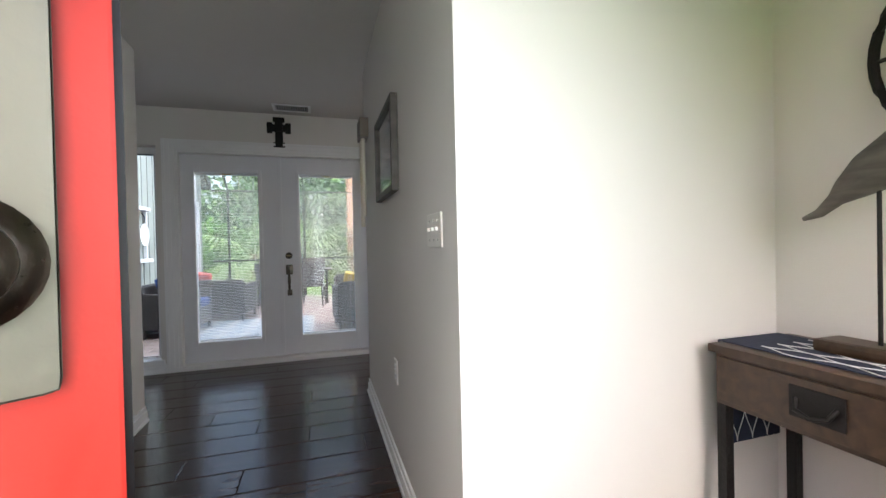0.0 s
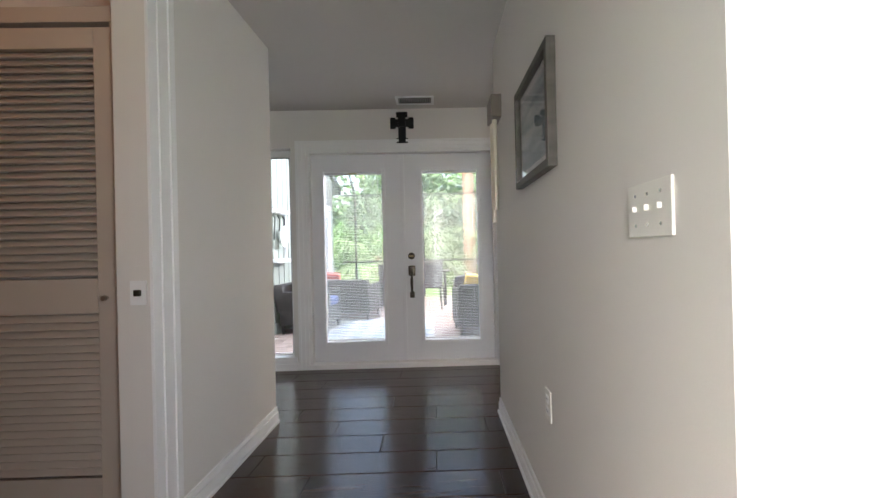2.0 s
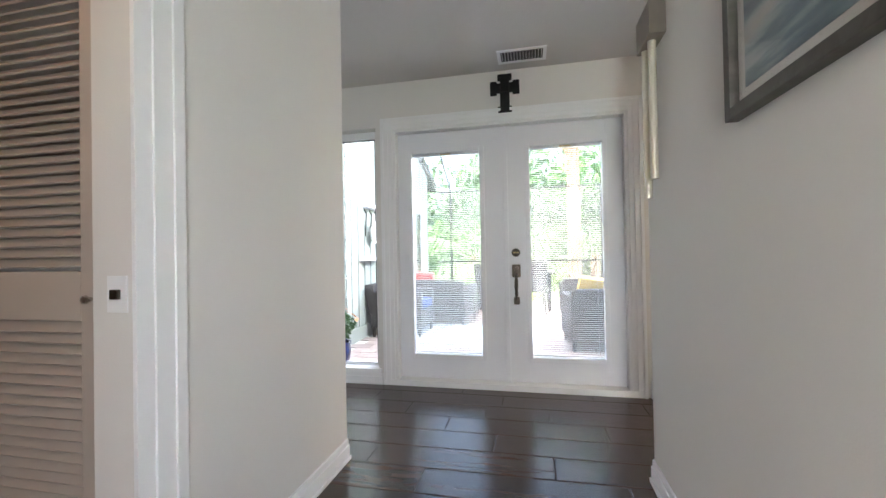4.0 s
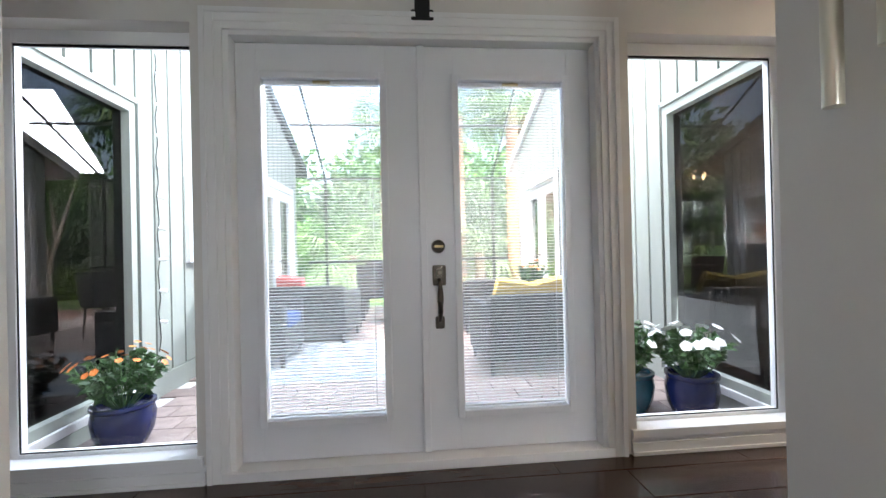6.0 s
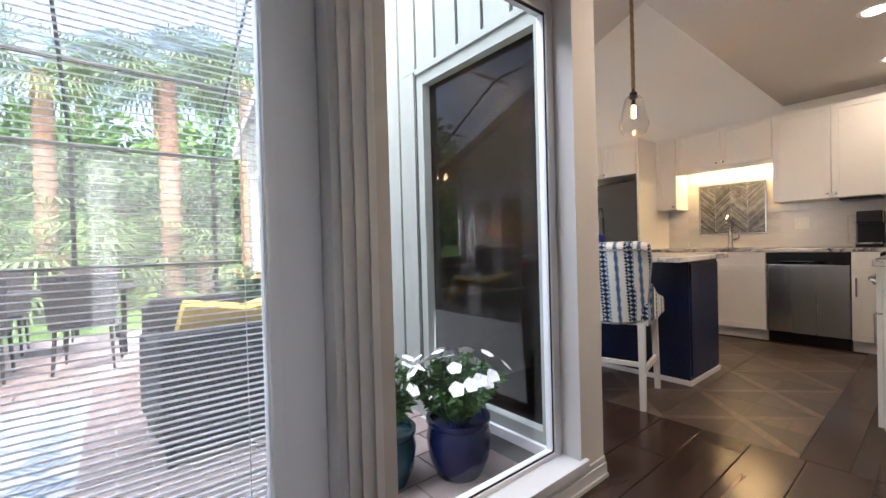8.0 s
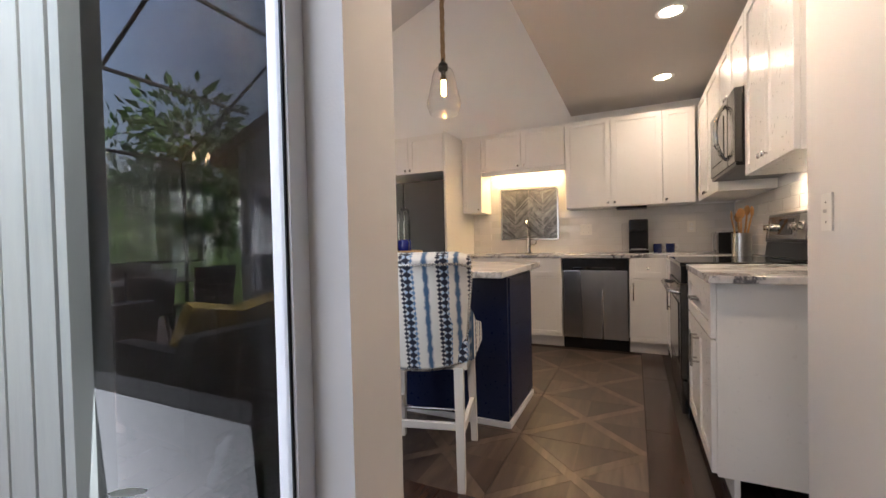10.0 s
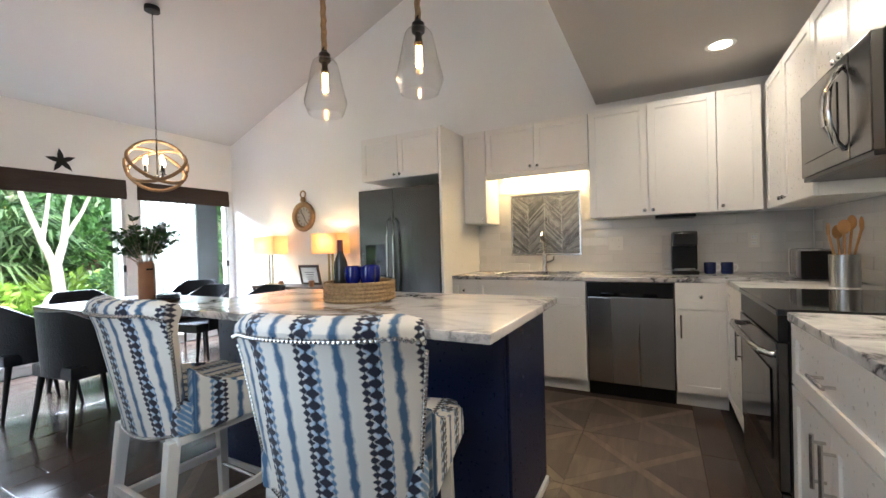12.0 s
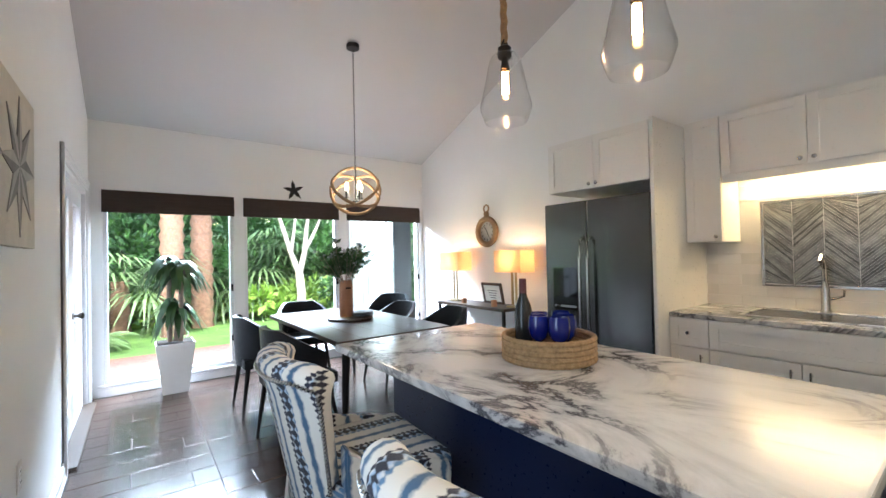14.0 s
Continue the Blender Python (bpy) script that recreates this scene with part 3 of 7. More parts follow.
casing("trim_closet", 1.36, 2.29, 2.07, 0.14, pose(-0.361, 0, 0, 0, 0, 90), "white casing of the opening to the closets")

# ---- double french doors ----
door = thing("door_1", "white double french doors, closed, with blinds between the glass", "door", kind="structure")
part("frame", boxes((-0.50, FY - 0.0, 0.0, -0.472, 4.77, 2.058), (1.258, FY, 0.0, 1.285, 4.77, 2.058), (-0.472, FY, 2.032, 1.258, 4.77, 2.058), (-0.53, FY - 0.02, 0.0, 1.31, 4.77, 0.045), bev=0.004), M_TRIM, door)


def slat_mesh(w, name):
    bm = bmesh.new()
    n = 4
    for i in range(n):
        a, b = -0.0065 + 0.013 * i / n, -0.0065 + 0.013 * (i + 1) / n
        za, zb = 0.0012 * (1 - (a / 0.0065) ** 2), 0.0012 * (1 - (b / 0.0065) ** 2)
        for s in (0, 0.0005):
            bm.faces.new([bm.verts.new(q) for q in ((-w / 2, a, za + s), (w / 2, a, za + s), (w / 2, b, zb + s), (-w / 2, b, zb + s))])
    return to_mesh(bm, name, M_SLAT)


M_SLAT = mat("white_slat", (0.88, 0.88, 0.88), 0.5, var=0.01)


def glazed_leaf(name, x0, x1, g0, g1, tilt, active):
    leaf = part(name, boxes((x0, 4.685, 0.05, g0 - 0.022, 4.73, 2.028), (g1 + 0.022, 4.685, 0.05, x1, 4.73, 2.028), (g0 - 0.022, 4.685, 0.05, g1 + 0.022, 4.73, 0.218), (g0 - 0.022, 4.685, 1.882, g1 + 0.022, 4.73, 2.028), bev=0.002), M_DOORWHITE, door)
    part("glazing_frame", boxes((g0 - 0.034, 4.672, 0.205, g0, 4.74, 1.894), (g1, 4.672, 0.205, g1 + 0.034, 4.74, 1.894), (g0, 4.672, 0.205, g1, 4.74, 0.240), (g0, 4.672, 1.860, g1, 4.74, 1.894), bev=0.006), M_DOORWHITE, leaf)
    part("pane", boxes((g0, 4.692, 0.24, g1, 4.695, 1.86)), M_DOORGLASS, leaf, "glass with a faint haze added")
    part("blind_head", boxes((g0 + 0.005, 4.70, 1.84, g1 - 0.005, 4.728, 1.858), bev=0.002), M_DOORWHITE, leaf, "white blind head rail")
    part("blind_tilter", boxes(((g0 + g1) / 2 - 0.04, 4.684, 1.843, (g0 + g1) / 2 + 0.04, 4.70, 1.853), bev=0.002), M_BRASS, leaf)
    part("blind_cord", boxes((g1 - 0.045, 4.702, 0.27, g1 - 0.043, 4.704, 1.84), (g1 - 0.002, 4.69, 0.3, g1 + 0.004, 4.70, 1.8)), M_SLAT, leaf)
    me = slat_mesh(g1 - g0 - 0.012, "slat")
    n = 104
    for i in range(n):
        z = 0.262 + i * (1.835 - 0.262) / n
        shared("slat", me, leaf, pose((g0 + g1) / 2, 4.714, z, tilt, 0, 0))
    part("blind_bottom_rail", boxes((g0 + 0.006, 4.706, 0.246, g1 - 0.006, 4.722, 0.256), bev=0.002), M_SLAT, leaf)
    return leaf


leaf_l = glazed_leaf("left_leaf", -0.470, 0.398, -0.352, 0.203, 7, False)
leaf_r = glazed_leaf("right_leaf", 0.402, 1.256, 0.586, 1.114, 4, True)
part("astragal", boxes((0.383, 4.668, 0.05, 0.419, 4.686, 2.028), bev=0.006), M_DOORWHITE, door)
bm = bmesh.new()
lathe(bm, [(0, 0.030), (0.012, 0.030), (0.030, 0.022), (0.034, 0.006), (0.034, 0.0), (0, 0)], 24)
bmesh.ops.transform(bm, matrix=pose(0.472, 4.684, 1.046, 90), verts=bm.verts)
bolt = part("deadbolt", bm, M_PEWTER, door, "antique pewter deadbolt", True)
part("thumb_turn", boxes((0.450, 4.640, 1.040, 0.494, 4.660, 1.052), bev=0.004), M_BRASS, bolt)
bm = boxes((0.440, 4.672, 0.855, 0.506, 4.685, 0.955), (0.450, 4.672, 0.645, 0.496, 4.685, 0.705), bev=0.012)
box(bm, 0.458, 4.648, 0.905, 0.488, 4.672, 0.935, bev=0.006)
hs = part("handle_set", bm, M_PEWTER, door, "antique pewter handle set", True)
bm = bmesh.new()
sweep(bm, [(0.473, 4.668, 0.885), (0.473, 4.640, 0.868), (0.473, 4.622, 0.835), (0.473, 4.618, 0.785), (0.473, 4.628, 0.735), (0.473, 4.650, 0.700), (0.473, 4.672, 0.685)], [0.011, 0.011, 0.013, 0.015, 0.013, 0.010, 0.009], 12)
part("grip", bm, M_PEWTER, hs, "", True)


def fixed_window(name, x0, x1):
    w = thing(name, "tall white fixed window beside the double doors", "window", kind="structure")
    part("window_frame", boxes((x0, 4.715, 0.10, x0 + 0.045, 4.765, 2.085), (x1 - 0.045, 4.715, 0.10, x1, 4.765, 2.085), (x0 + 0.045, 4.715, 0.10, x1 - 0.045, 4.765, 0.135), (x0 + 0.045, 4.715, 2.022, x1 - 0.045, 4.765, 2.085), bev=0.004), M_TRIM, w)
    part("gasket", boxes((x0 + 0.045, 4.722, 0.135, x0 + 0.050, 4.726, 2.022), (x1 - 0.050, 4.722, 0.135, x1 - 0.045, 4.726, 2.022), (x0 + 0.045, 4.722, 0.135, x1 - 0.045, 4.726, 0.141), (x0 + 0.045, 4.722, 2.010, x1 - 0.045, 4.726, 2.022)), M_BLACK, w)
    part("pane", boxes((x0 + 0.045, 4.738, 0.135, x1 - 0.045, 4.741, 2.022)), M_GLASS, w)
    part("window_sill", boxes((x0, FY - 0.004, 0.10, x1, 4.715, 0.118), (x0 - 0.03, FY - 0.022, 0.085, x1 + 0.03, FY - 0.001, 0.125), bev=0.003), M_TRIM, w)


# Unseen window, added with its opening to house the foyer fill.
fw = thing("window_8", "white foyer window, added unseen to carry fill light", "window", kind="structure")
part("window_frame", boxes((1.24, -0.06, 0.72, 1.29, 0.0, 2.0), (2.03, -0.06, 0.72, 2.08, 0.0, 2.0), (1.29, -0.06, 0.72, 2.03, 0.0, 0.77), (1.29, -0.06, 1.95, 2.03, 0.0, 2.0), bev=0.004), M_TRIM, fw)
part("pane", boxes((1.29, -0.034, 0.77, 2.03, -0.030, 1.95)), M_GLASS, fw).visible_shadow = False
part("window_sill", boxes((1.20, 0.0, 0.69, 2.12, 0.075, 0.72), bev=0.004), M_TRIM, fw)
fixed_window("window_1", -1.51, -0.64)
fixed_window("window_2", 1.43, 2.33)


# ---- dark window between patio and kitchen, and its twin across the patio ----
def dark_window(name, xf, facing):
    w = thing(name, "tall dark tinted window with a grey frame in the patio wall", "window", kind="structure")
    s = facing
    def bx(a, y0, z0, b, y1, z1):
        return (xf + s * a, y0, z0, xf + s * b, y1, z1)
    part("window_frame", boxes(bx(-0.05, 4.80, 0.10, 0.03, 4.84, 2.12), bx(-0.05, 5.71, 0.10, 0.03, 5.77, 2.12), bx(-0.05, 4.84, 0.10, 0.03, 5.71, 0.16), bx(-0.05, 4.84, 2.05, 0.03, 5.71, 2.12), bx(-0.06, 4.785, 2.12, 0.045, 5.77, 2.16), bev=0.003), M_SIDING, w)
    part("pane", boxes(bx(-0.03, 4.84, 0.16, -0.026, 5.71, 2.05)), M_DARKGLASS, w)
    part("window_sill", boxes(bx(-0.04, 4.785, 0.05, 0.05, 5.77, 0.10), bev=0.004), M_TRIM, w)


dark_window("window_3", KX - 0.12, -1)
dark_window("window_4", -1.62, 1)


def glazed_pair(name, x, facing, label):
    """A pair of glazed doors in the plane x, opening y 8.2 to 9.75."""
    d = thing(name, label, "door", kind="structure")
    x0, x1 = x - 0.025, x + 0.025
    part("frame", boxes((x0 - 0.03, 8.2, -0.02, x1 + 0.03, 8.235, 2.03), (x0 - 0.03, 9.715, -0.02, x1 + 0.03, 9.75, 2.03), (x0 - 0.03, 8.235, 1.995, x1 + 0.03, 9.715, 2.03), bev=0.003), M_TRIM, d)
    for y0 in (8.24, 8.98):
        y1 = y0 + 0.73
        lf = part("leaf", boxes((x0, y0, 0.0, x1, y0 + 0.12, 1.99), (x0, y1 - 0.12, 0.0, x1, y1, 1.99), (x0, y0 + 0.12, 0.0, x1, y1 - 0.12, 0.22), (x0, y0 + 0.12, 1.85, x1, y1 - 0.12, 1.99), bev=0.003), M_DOORWHITE, d)
        part("pane", boxes((x - 0.003, y0 + 0.12, 0.22, x + 0.003, y1 - 0.12, 1.85)), M_GLASS, lf)
    bm = bmesh.new()
    for s in (-1, 1):
        lathe(bm, [(0, 0.075), (0.022, 0.07), (0.028, 0.055), (0.018, 0.04), (0.010, 0.03), (0.010, 0.008), (0.028, 0.006), (0.028, 0)], 16)
        bmesh.ops.transform(bm, matrix=pose(x + s * 0.025, 9.02, 0.92, 0, 90 * s, 0), verts=[v for v in bm.verts if v.co.length < 0.2])
    part("knob", bm, M_PEWTER, d, "", True)
    return d


glazed_pair("door_2", KX - 0.06, 1, "white glazed double doors from dining area to patio")
glazed_pair("door_3", -1.62, 1, "white glazed double doors across the patio")
casing("trim_dining_door", 8.2, 9.75, 2.03, 0.09, pose(KX, 0, 0, 0, 0, 90), "white casing round the dining area's patio doors")
structure("threshold", [(KX - 0.1, 8.2, -0.005, KX + 0.06, 9.75, 0.02)], M_OAK, "bare wooden door threshold", "threshold", bev=0.004)


# ---- garden windows ----
def garden_window(name, x0, x1):
    w = thing(name, "large white garden window under a woven shade", "window", kind="structure")
    part("window_frame", boxes((x0, 9.96, 0.10, x0 + 0.035, 10.04, 2.085), (x1 - 0.035, 9.96, 0.10, x1, 10.04, 2.085), (x0 + 0.035, 9.96, 0.10, x1 - 0.035, 10.04, 0.165), (x0 + 0.035, 9.96, 2.03, x1 - 0.035, 10.04, 2.085), bev=0.004), M_TRIM, w)
    part("pane", boxes((x0 + 0.035, 9.998, 0.165, x1 - 0.035, 10.001, 2.03)), M_GLASS, w)
    part("window_sill", boxes((x0 - 0.05, WY - 0.022, 0.095, x1 + 0.05, 9.955, 0.12), (x0 - 0.06, WY - 0.014, 0.0, x1 + 0.06, WY - 0.001, 0.085), bev=0.004), M_TRIM, w)
    part("latch", boxes((x1 - 0.03, 9.935, 0.98, x1 - 0.008, 9.96, 1.06), (x1 - 0.03, 9.935, 0.40, x1 - 0.012, 9.96, 0.46), bev=0.004), M_IRON, w)
    s = thing("window_shade", "dark brown woven roman shade, raised, at a garden window", "window shade", group="shades over the garden windows")
    for k in range(5):
        z1 = 2.085 - k * 0.045
        bm = bmesh.new()
        for i in range(6):
            box(bm, x0 - 0.01, WY - 0.012 - 0.006 * (k % 2) - 0.006 * k * 0.5, z1 - 0.0078 * (i + 1) - 0.004, x1 + 0.01, WY - 0.002, z1 - 0.0078 * i - 0.003)
        part("fold", bm, M_SHADE, s)


garden_window("window_5", 2.62, 3.805)
garden_window("window_6", 3.925, 5.095)
garden_window("window_7", 5.235, 6.42)

# ---- kitchen cabinets ----
def bar_pull(parent, x, z, length, upright=True):
    bm = bmesh.new()
    if upright:
        sweep(bm, [(x, -0.052, z - length / 2), (x, -0.052, z + length / 2)], 0.006, 8)
        for q in (-0.36, 0.36):
            rod(bm, (x, -0.02, z + q * length), (x, -0.052, z + q * length), 0.005, seg=8)
    else:
        sweep(bm, [(x - length / 2, -0.052, z), (x + length / 2, -0.052, z)], 0.006, 8)
        for q in (-0.36, 0.36):
            rod(bm, (x + q * length, -0.02, z), (x + q * length, -0.052, z), 0.005, seg=8)
    return part("handle", bm, M_CHROME, parent, "satin nickel bar pull", True)


def knob(parent, x, z):
    bm = bmesh.new()
    lathe(bm, [(0, 0.028), (0.010, 0.027), (0.014, 0.020), (0.012, 0.014), (0.005, 0.010), (0.005, 0.0), (0, 0)], 14)
    bmesh.ops.transform(bm, matrix=pose(x, -0.02, z, 90), verts=bm.verts)
    return part("knob", bm, M_CHROME, parent, "satin nickel knob", True)


def shaker(parent, name, x0, z0, x1, z1, rail=0.055):
    panel = part(name, boxes((x0 + rail - 0.003, -0.011, z0 + rail - 0.003, x1 - rail + 0.003, -0.001, z1 - rail + 0.003)), M_CAB, parent)
    for q in ((x0 + 0.002, -0.020, z0 + 0.002, x0 + rail, 0, z1 - 0.002), (x1 - rail, -0.020, z0 + 0.002, x1 - 0.002, 0, z1 - 0.002)):
        part("stile", boxes(q, bev=0.0015), M_CAB, panel)
    for q in ((x0 + rail, -0.0198, z0 + 0.002, x1 - rail, 0, z0 + rail), (x0 + rail, -0.0198, z1 - rail, x1 - rail, 0, z1 - 0.002)):
        part("rail", boxes(q, bev=0.0015), M_CAB, panel)
    return panel


def cabinet(name, label, m, w, z0, z1, depth, fronts, toe=False):
    """Local frame: x along the front, the front faces -y, body behind it. fronts: (kind, x0, z0, x1, z1, handle, hx, hz)."""
    c = thing(name, label, "cabinet", m)
    part("body", boxes((0.001, 0.001, z0 + (0.10 if toe else 0), w - 0.001, depth, z1), bev=0.001), M_CAB, c)
    if toe:
        part("toe_kick", boxes((0.0, 0.055, 0.0, w, 0.075, z0 + 0.10)), M_CAB, c)
    for kind, a, b, cc, d, h, hx, hz in fronts:
        f = shaker(c, kind, a, b, cc, d)
        if h == "knob":
            knob(f, hx, hz)
        elif h == "bar":
            bar_pull(f, hx, hz, 0.16)
        elif h == "hbar":
            bar_pull(f, hx, hz, 0.13, False)
    return c


def on_sink_wall(x, y):
    return pose(x, y, 0, 0, 0, -90)          # local x runs towards -y, front faces -x


def on_range_wall(x, y):
    return pose(x, y, 0, 0, 0, 180)          # local x runs towards -x, front faces +y


U = 6.17
cabinet("wall_cabinet", "white shaker wall cabinet with two doors over the coffee maker", on_sink_wall(U, 4.787), 0.90, 1.39, 2.28, 0.325,
        [("door", 0.0, 1.39, 0.444, 2.28, "knob", 0.415, 1.43), ("door", 0.444, 1.39, 0.90, 2.28, "knob", 0.475, 1.43)])
cabinet("wall_cabinet", "white shaker wall cabinet with one door in the corner", on_sink_wall(U, 3.886), 0.27, 1.39, 2.28, 0.325,
        [("door", 0.0, 1.39, 0.27, 2.28, "knob", 0.03, 1.43)])
cabinet("wall_cabinet", "low white shaker cabinet over the sink niche", on_sink_wall(U, 5.715), 0.926, 1.85, 2.27, 0.325,
        [("door", 0.0, 1.85, 0.463, 2.27, "knob", 0.43, 1.885), ("door", 0.463, 1.85, 0.926, 2.27, "knob", 0.495, 1.885)])
structure("trim_valance", [(U, 4.79, 1.80, U + 0.02, 5.713, 1.85)], M_CAB, "white light valance over the sink", "trim", bev=0.002)
cabinet("wall_cabinet", "narrow white shaker cabinet beside the refrigerator", on_sink_wall(U, 5.945), 0.228, 1.395, 2.27, 0.325,
        [("door", 0.0, 1.395, 0.228, 2.27, "knob", 0.195, 1.43)])
fp = structure("trim_fridge_panel", [(5.685, 5.948, 0, 6.495, 5.972, 2.25)], M_CAB, "tall white panel beside the refrigerator", "trim", bev=0.001)
cabinet("wall_cabinet", "white shaker cabinet over the refrigerator", on_sink_wall(5.70, 6.82), 0.845, 1.83, 2.235, 0.79,
        [("door", 0.0, 1.83, 0.42, 2.235, "knob", 0.39, 1.865), ("door", 0.42, 1.83, 0.845, 2.235, "knob", 0.45, 1.865)])
cabinet("base_cabinet", "white base cabinet with a drawer and door beside the refrigerator", on_sink_wall(5.86, 5.945), 0.24, 0, 0.885, 0.62,
        [("drawer", 0.0, 0.70, 0.24, 0.885, "knob", 0.12, 0.79), ("door", 0.0, 0.11, 0.24, 0.695, "bar", 0.20, 0.58)], True)
cabinet("sink_cabinet", "wide white sink base cabinet with two doors", on_sink_wall(5.86, 5.704), 0.914, 0, 0.885, 0.62,
        [("panel", 0.0, 0.70, 0.914, 0.885, "", 0, 0), ("door", 0.0, 0.11, 0.457, 0.695, "bar", 0.415, 0.58), ("door", 0.457, 0.11, 0.914, 0.695, "bar", 0.50, 0.58)], True)
cabinet("base_cabinet", "narrow white base cabinet with a drawer and door beside the dishwasher", on_sink_wall(5.86, 4.187), 0.315, 0, 0.885, 0.62,
        [("drawer", 0.0, 0.70, 0.315, 0.885, "knob", 0.157, 0.79), ("door", 0.0, 0.11, 0.315, 0.695, "bar", 0.035, 0.58)], True)
cabinet("base_cabinet", "white corner base cabinet with a bar pull beside the range", on_range_wall(5.855, 3.865), 0.67, 0, 0.885, 0.60,
        [("door", 0.02, 0.11, 0.67, 0.885, "bar", 0.62, 0.60)], True)
cabinet("base_cabinet", "white base cabinet with a drawer over two doors beside the range", on_range_wall(4.405, 3.845), 0.745, 0, 0.885, 0.59,
        [("drawer", 0.0, 0.66, 0.745, 0.885, "hbar", 0.372, 0.775), ("door", 0.0, 0.11, 0.372, 0.655, "bar", 0.335, 0.53), ("door", 0.372, 0.11, 0.745, 0.655, "bar", 0.41, 0.53)], True)
cabinet("wall_cabinet", "white shaker wall cabinet with two doors near the range hood", on_range_wall(4.405, 3.575), 0.745, 1.39, 2.28, 0.32,
        [("door", 0.0, 1.39, 0.372, 2.28, "knob", 0.34, 1.44), ("door", 0.372, 1.39, 0.745, 2.28, "knob", 0.405, 1.44)])
cabinet("wall_cabinet", "white shaker cabinet over the microwave", on_range_wall(5.18, 3.575), 0.77, 1.885, 2.28, 0.32,
        [("door", 0.0, 1.885, 0.385, 2.28, "knob", 0.35, 1.92), ("door", 0.385, 1.885, 0.77, 2.28, "knob", 0.42, 1.92)])
cabinet("wall_cabinet", "white shaker wall cabinet with two doors in the kitchen corner", on_range_wall(6.168, 3.575), 0.985, 1.39, 2.28, 0.32,
        [("door", 0.0, 1.39, 0.46, 2.28, "knob", 0.425, 1.43), ("door", 0.46, 1.39, 0.985, 2.28, "knob", 0.50, 1.43)])
ct = new("countertop", to_mesh(boxes((5.835, 3.25, 0.886, 6.495, 5.945, 0.918), (5.182, 3.25, 0.886, 5.835, 3.885, 0.918), bev=0.006), "countertop", M_MARBLE))
tagged(ct, "white marble-look countertop with grey veins along the sink wall", "countertop")
ct2 = new("countertop", to_mesh(boxes((3.625, 3.25, 0.886, 4.405, 3.875, 0.918), bev=0.006), "countertop", M_MARBLE))
tagged(ct2, "marble-look countertop with grey veins beside the range", "countertop")

# ---- island ----
isl = thing("kitchen_island", "navy blue kitchen island on the tiled floor", "island")
part("body", boxes((3.97, 4.80, 0.03, 4.53, 6.50, 0.884), bev=0.003), M_NAVY, isl)
part("plinth", boxes((3.955, 4.785, 0.0, 4.545, 6.515, 0.035), bev=0.008), M_TRIM, isl, "white base moulding")
part("end_panel", boxes((3.99, 4.788, 0.06, 4.51, 4.802, 0.86), bev=0.002), M_NAVY, isl)
slab = new("island_countertop", to_mesh(boxes((3.67, 4.735, 0.886, 4.585, 6.53, 0.92), bev=0.007), "island_countertop", M_MARBLE))
tagged(slab, "white marble-look island countertop with dark grey veins", "countertop")

# ---- appliances ----
dw = thing("dishwasher", "stainless steel dishwasher with a black control strip", "dishwasher")
part("door_panel", boxes((5.845, 4.195, 0.115, 5.875, 4.783, 0.765), bev=0.004), M_STEEL, dw)
part("control_strip", boxes((5.842, 4.195, 0.770, 5.875, 4.783, 0.880), bev=0.004), M_BLACK, dw, "black plastic control strip")
part("pocket_handle", boxes((5.838, 4.30, 0.772, 5.846, 4.68, 0.800), bev=0.003), M_BLACKGLASS, dw)
part("toe_panel", boxes((5.90, 4.195, 0.0, 5.92, 4.783, 0.112)), M_BLACK, dw)
part("tub", boxes((5.876, 4.20, 0.112, 6.45, 4.78, 0.875)), M_BLACK, dw)

fr = thing("refrigerator", "stainless steel side-by-side refrigerator with a black dispenser", "refrigerator")
part("case", boxes((5.76, 5.982, 0.02, 6.45, 6.875, 1.735), bev=0.004), M_BLACK, fr)
part("freezer_door", boxes((5.69, 6.478, 0.06, 5.755, 6.875, 1.745), bev=0.010), M_STEELV, fr)
part("fresh_food_door", boxes((5.69, 5.982, 0.06, 5.755, 6.472, 1.745), bev=0.010), M_STEELV, fr)
disp = part("dispenser", boxes((5.683, 6.56, 0.88, 5.691, 6.80, 1.22), bev=0.003), M_BLACKGLASS, fr, "black water dispenser")
part("dispenser_tray", boxes((5.672, 6.58, 0.90, 5.684, 6.78, 0.915), bev=0.002), M_STEEL, disp)
for y in (6.44, 6.51):
    bm = bmesh.new()
    sweep(bm, [(5.69, y, 1.46), (5.645, y, 1.43), (5.632, y, 1.30), (5.630, y, 0.9), (5.632, y, 0.55), (5.645, y, 0.42), (5.69, y, 0.39)], 0.012, 10)
    part("handle", bm, M_CHROME, fr, "satin steel bar handle", True)

rg = thing("range", "stainless steel range with a black glass cooktop", "range")
part("case", boxes((4.412, 3.26, 0.02, 5.175, 3.865, 0.90), bev=0.003), M_BLACK, rg)
part("oven_door", boxes((4.418, 3.866, 0.25, 5.169, 3.905, 0.80), bev=0.006), M_STEELV, rg)
part("oven_window", boxes((4.50, 3.904, 0.33, 5.09, 3.910, 0.68), bev=0.002), M_BLACKGLASS, rg, "black oven glass")
part("front_lip", boxes((4.414, 3.866, 0.805, 5.173, 3.90, 0.915), bev=0.006), M_BLACK, rg)
part("storage_drawer", boxes((4.418, 3.866, 0.05, 5.169, 3.90, 0.24), bev=0.006), M_STEELV, rg)
part("cooktop", boxes((4.408, 3.33, 0.902, 5.179, 3.905, 0.926), bev=0.004), M_BLACKGLASS, rg, "black ceramic cooktop")
bm = bmesh.new()
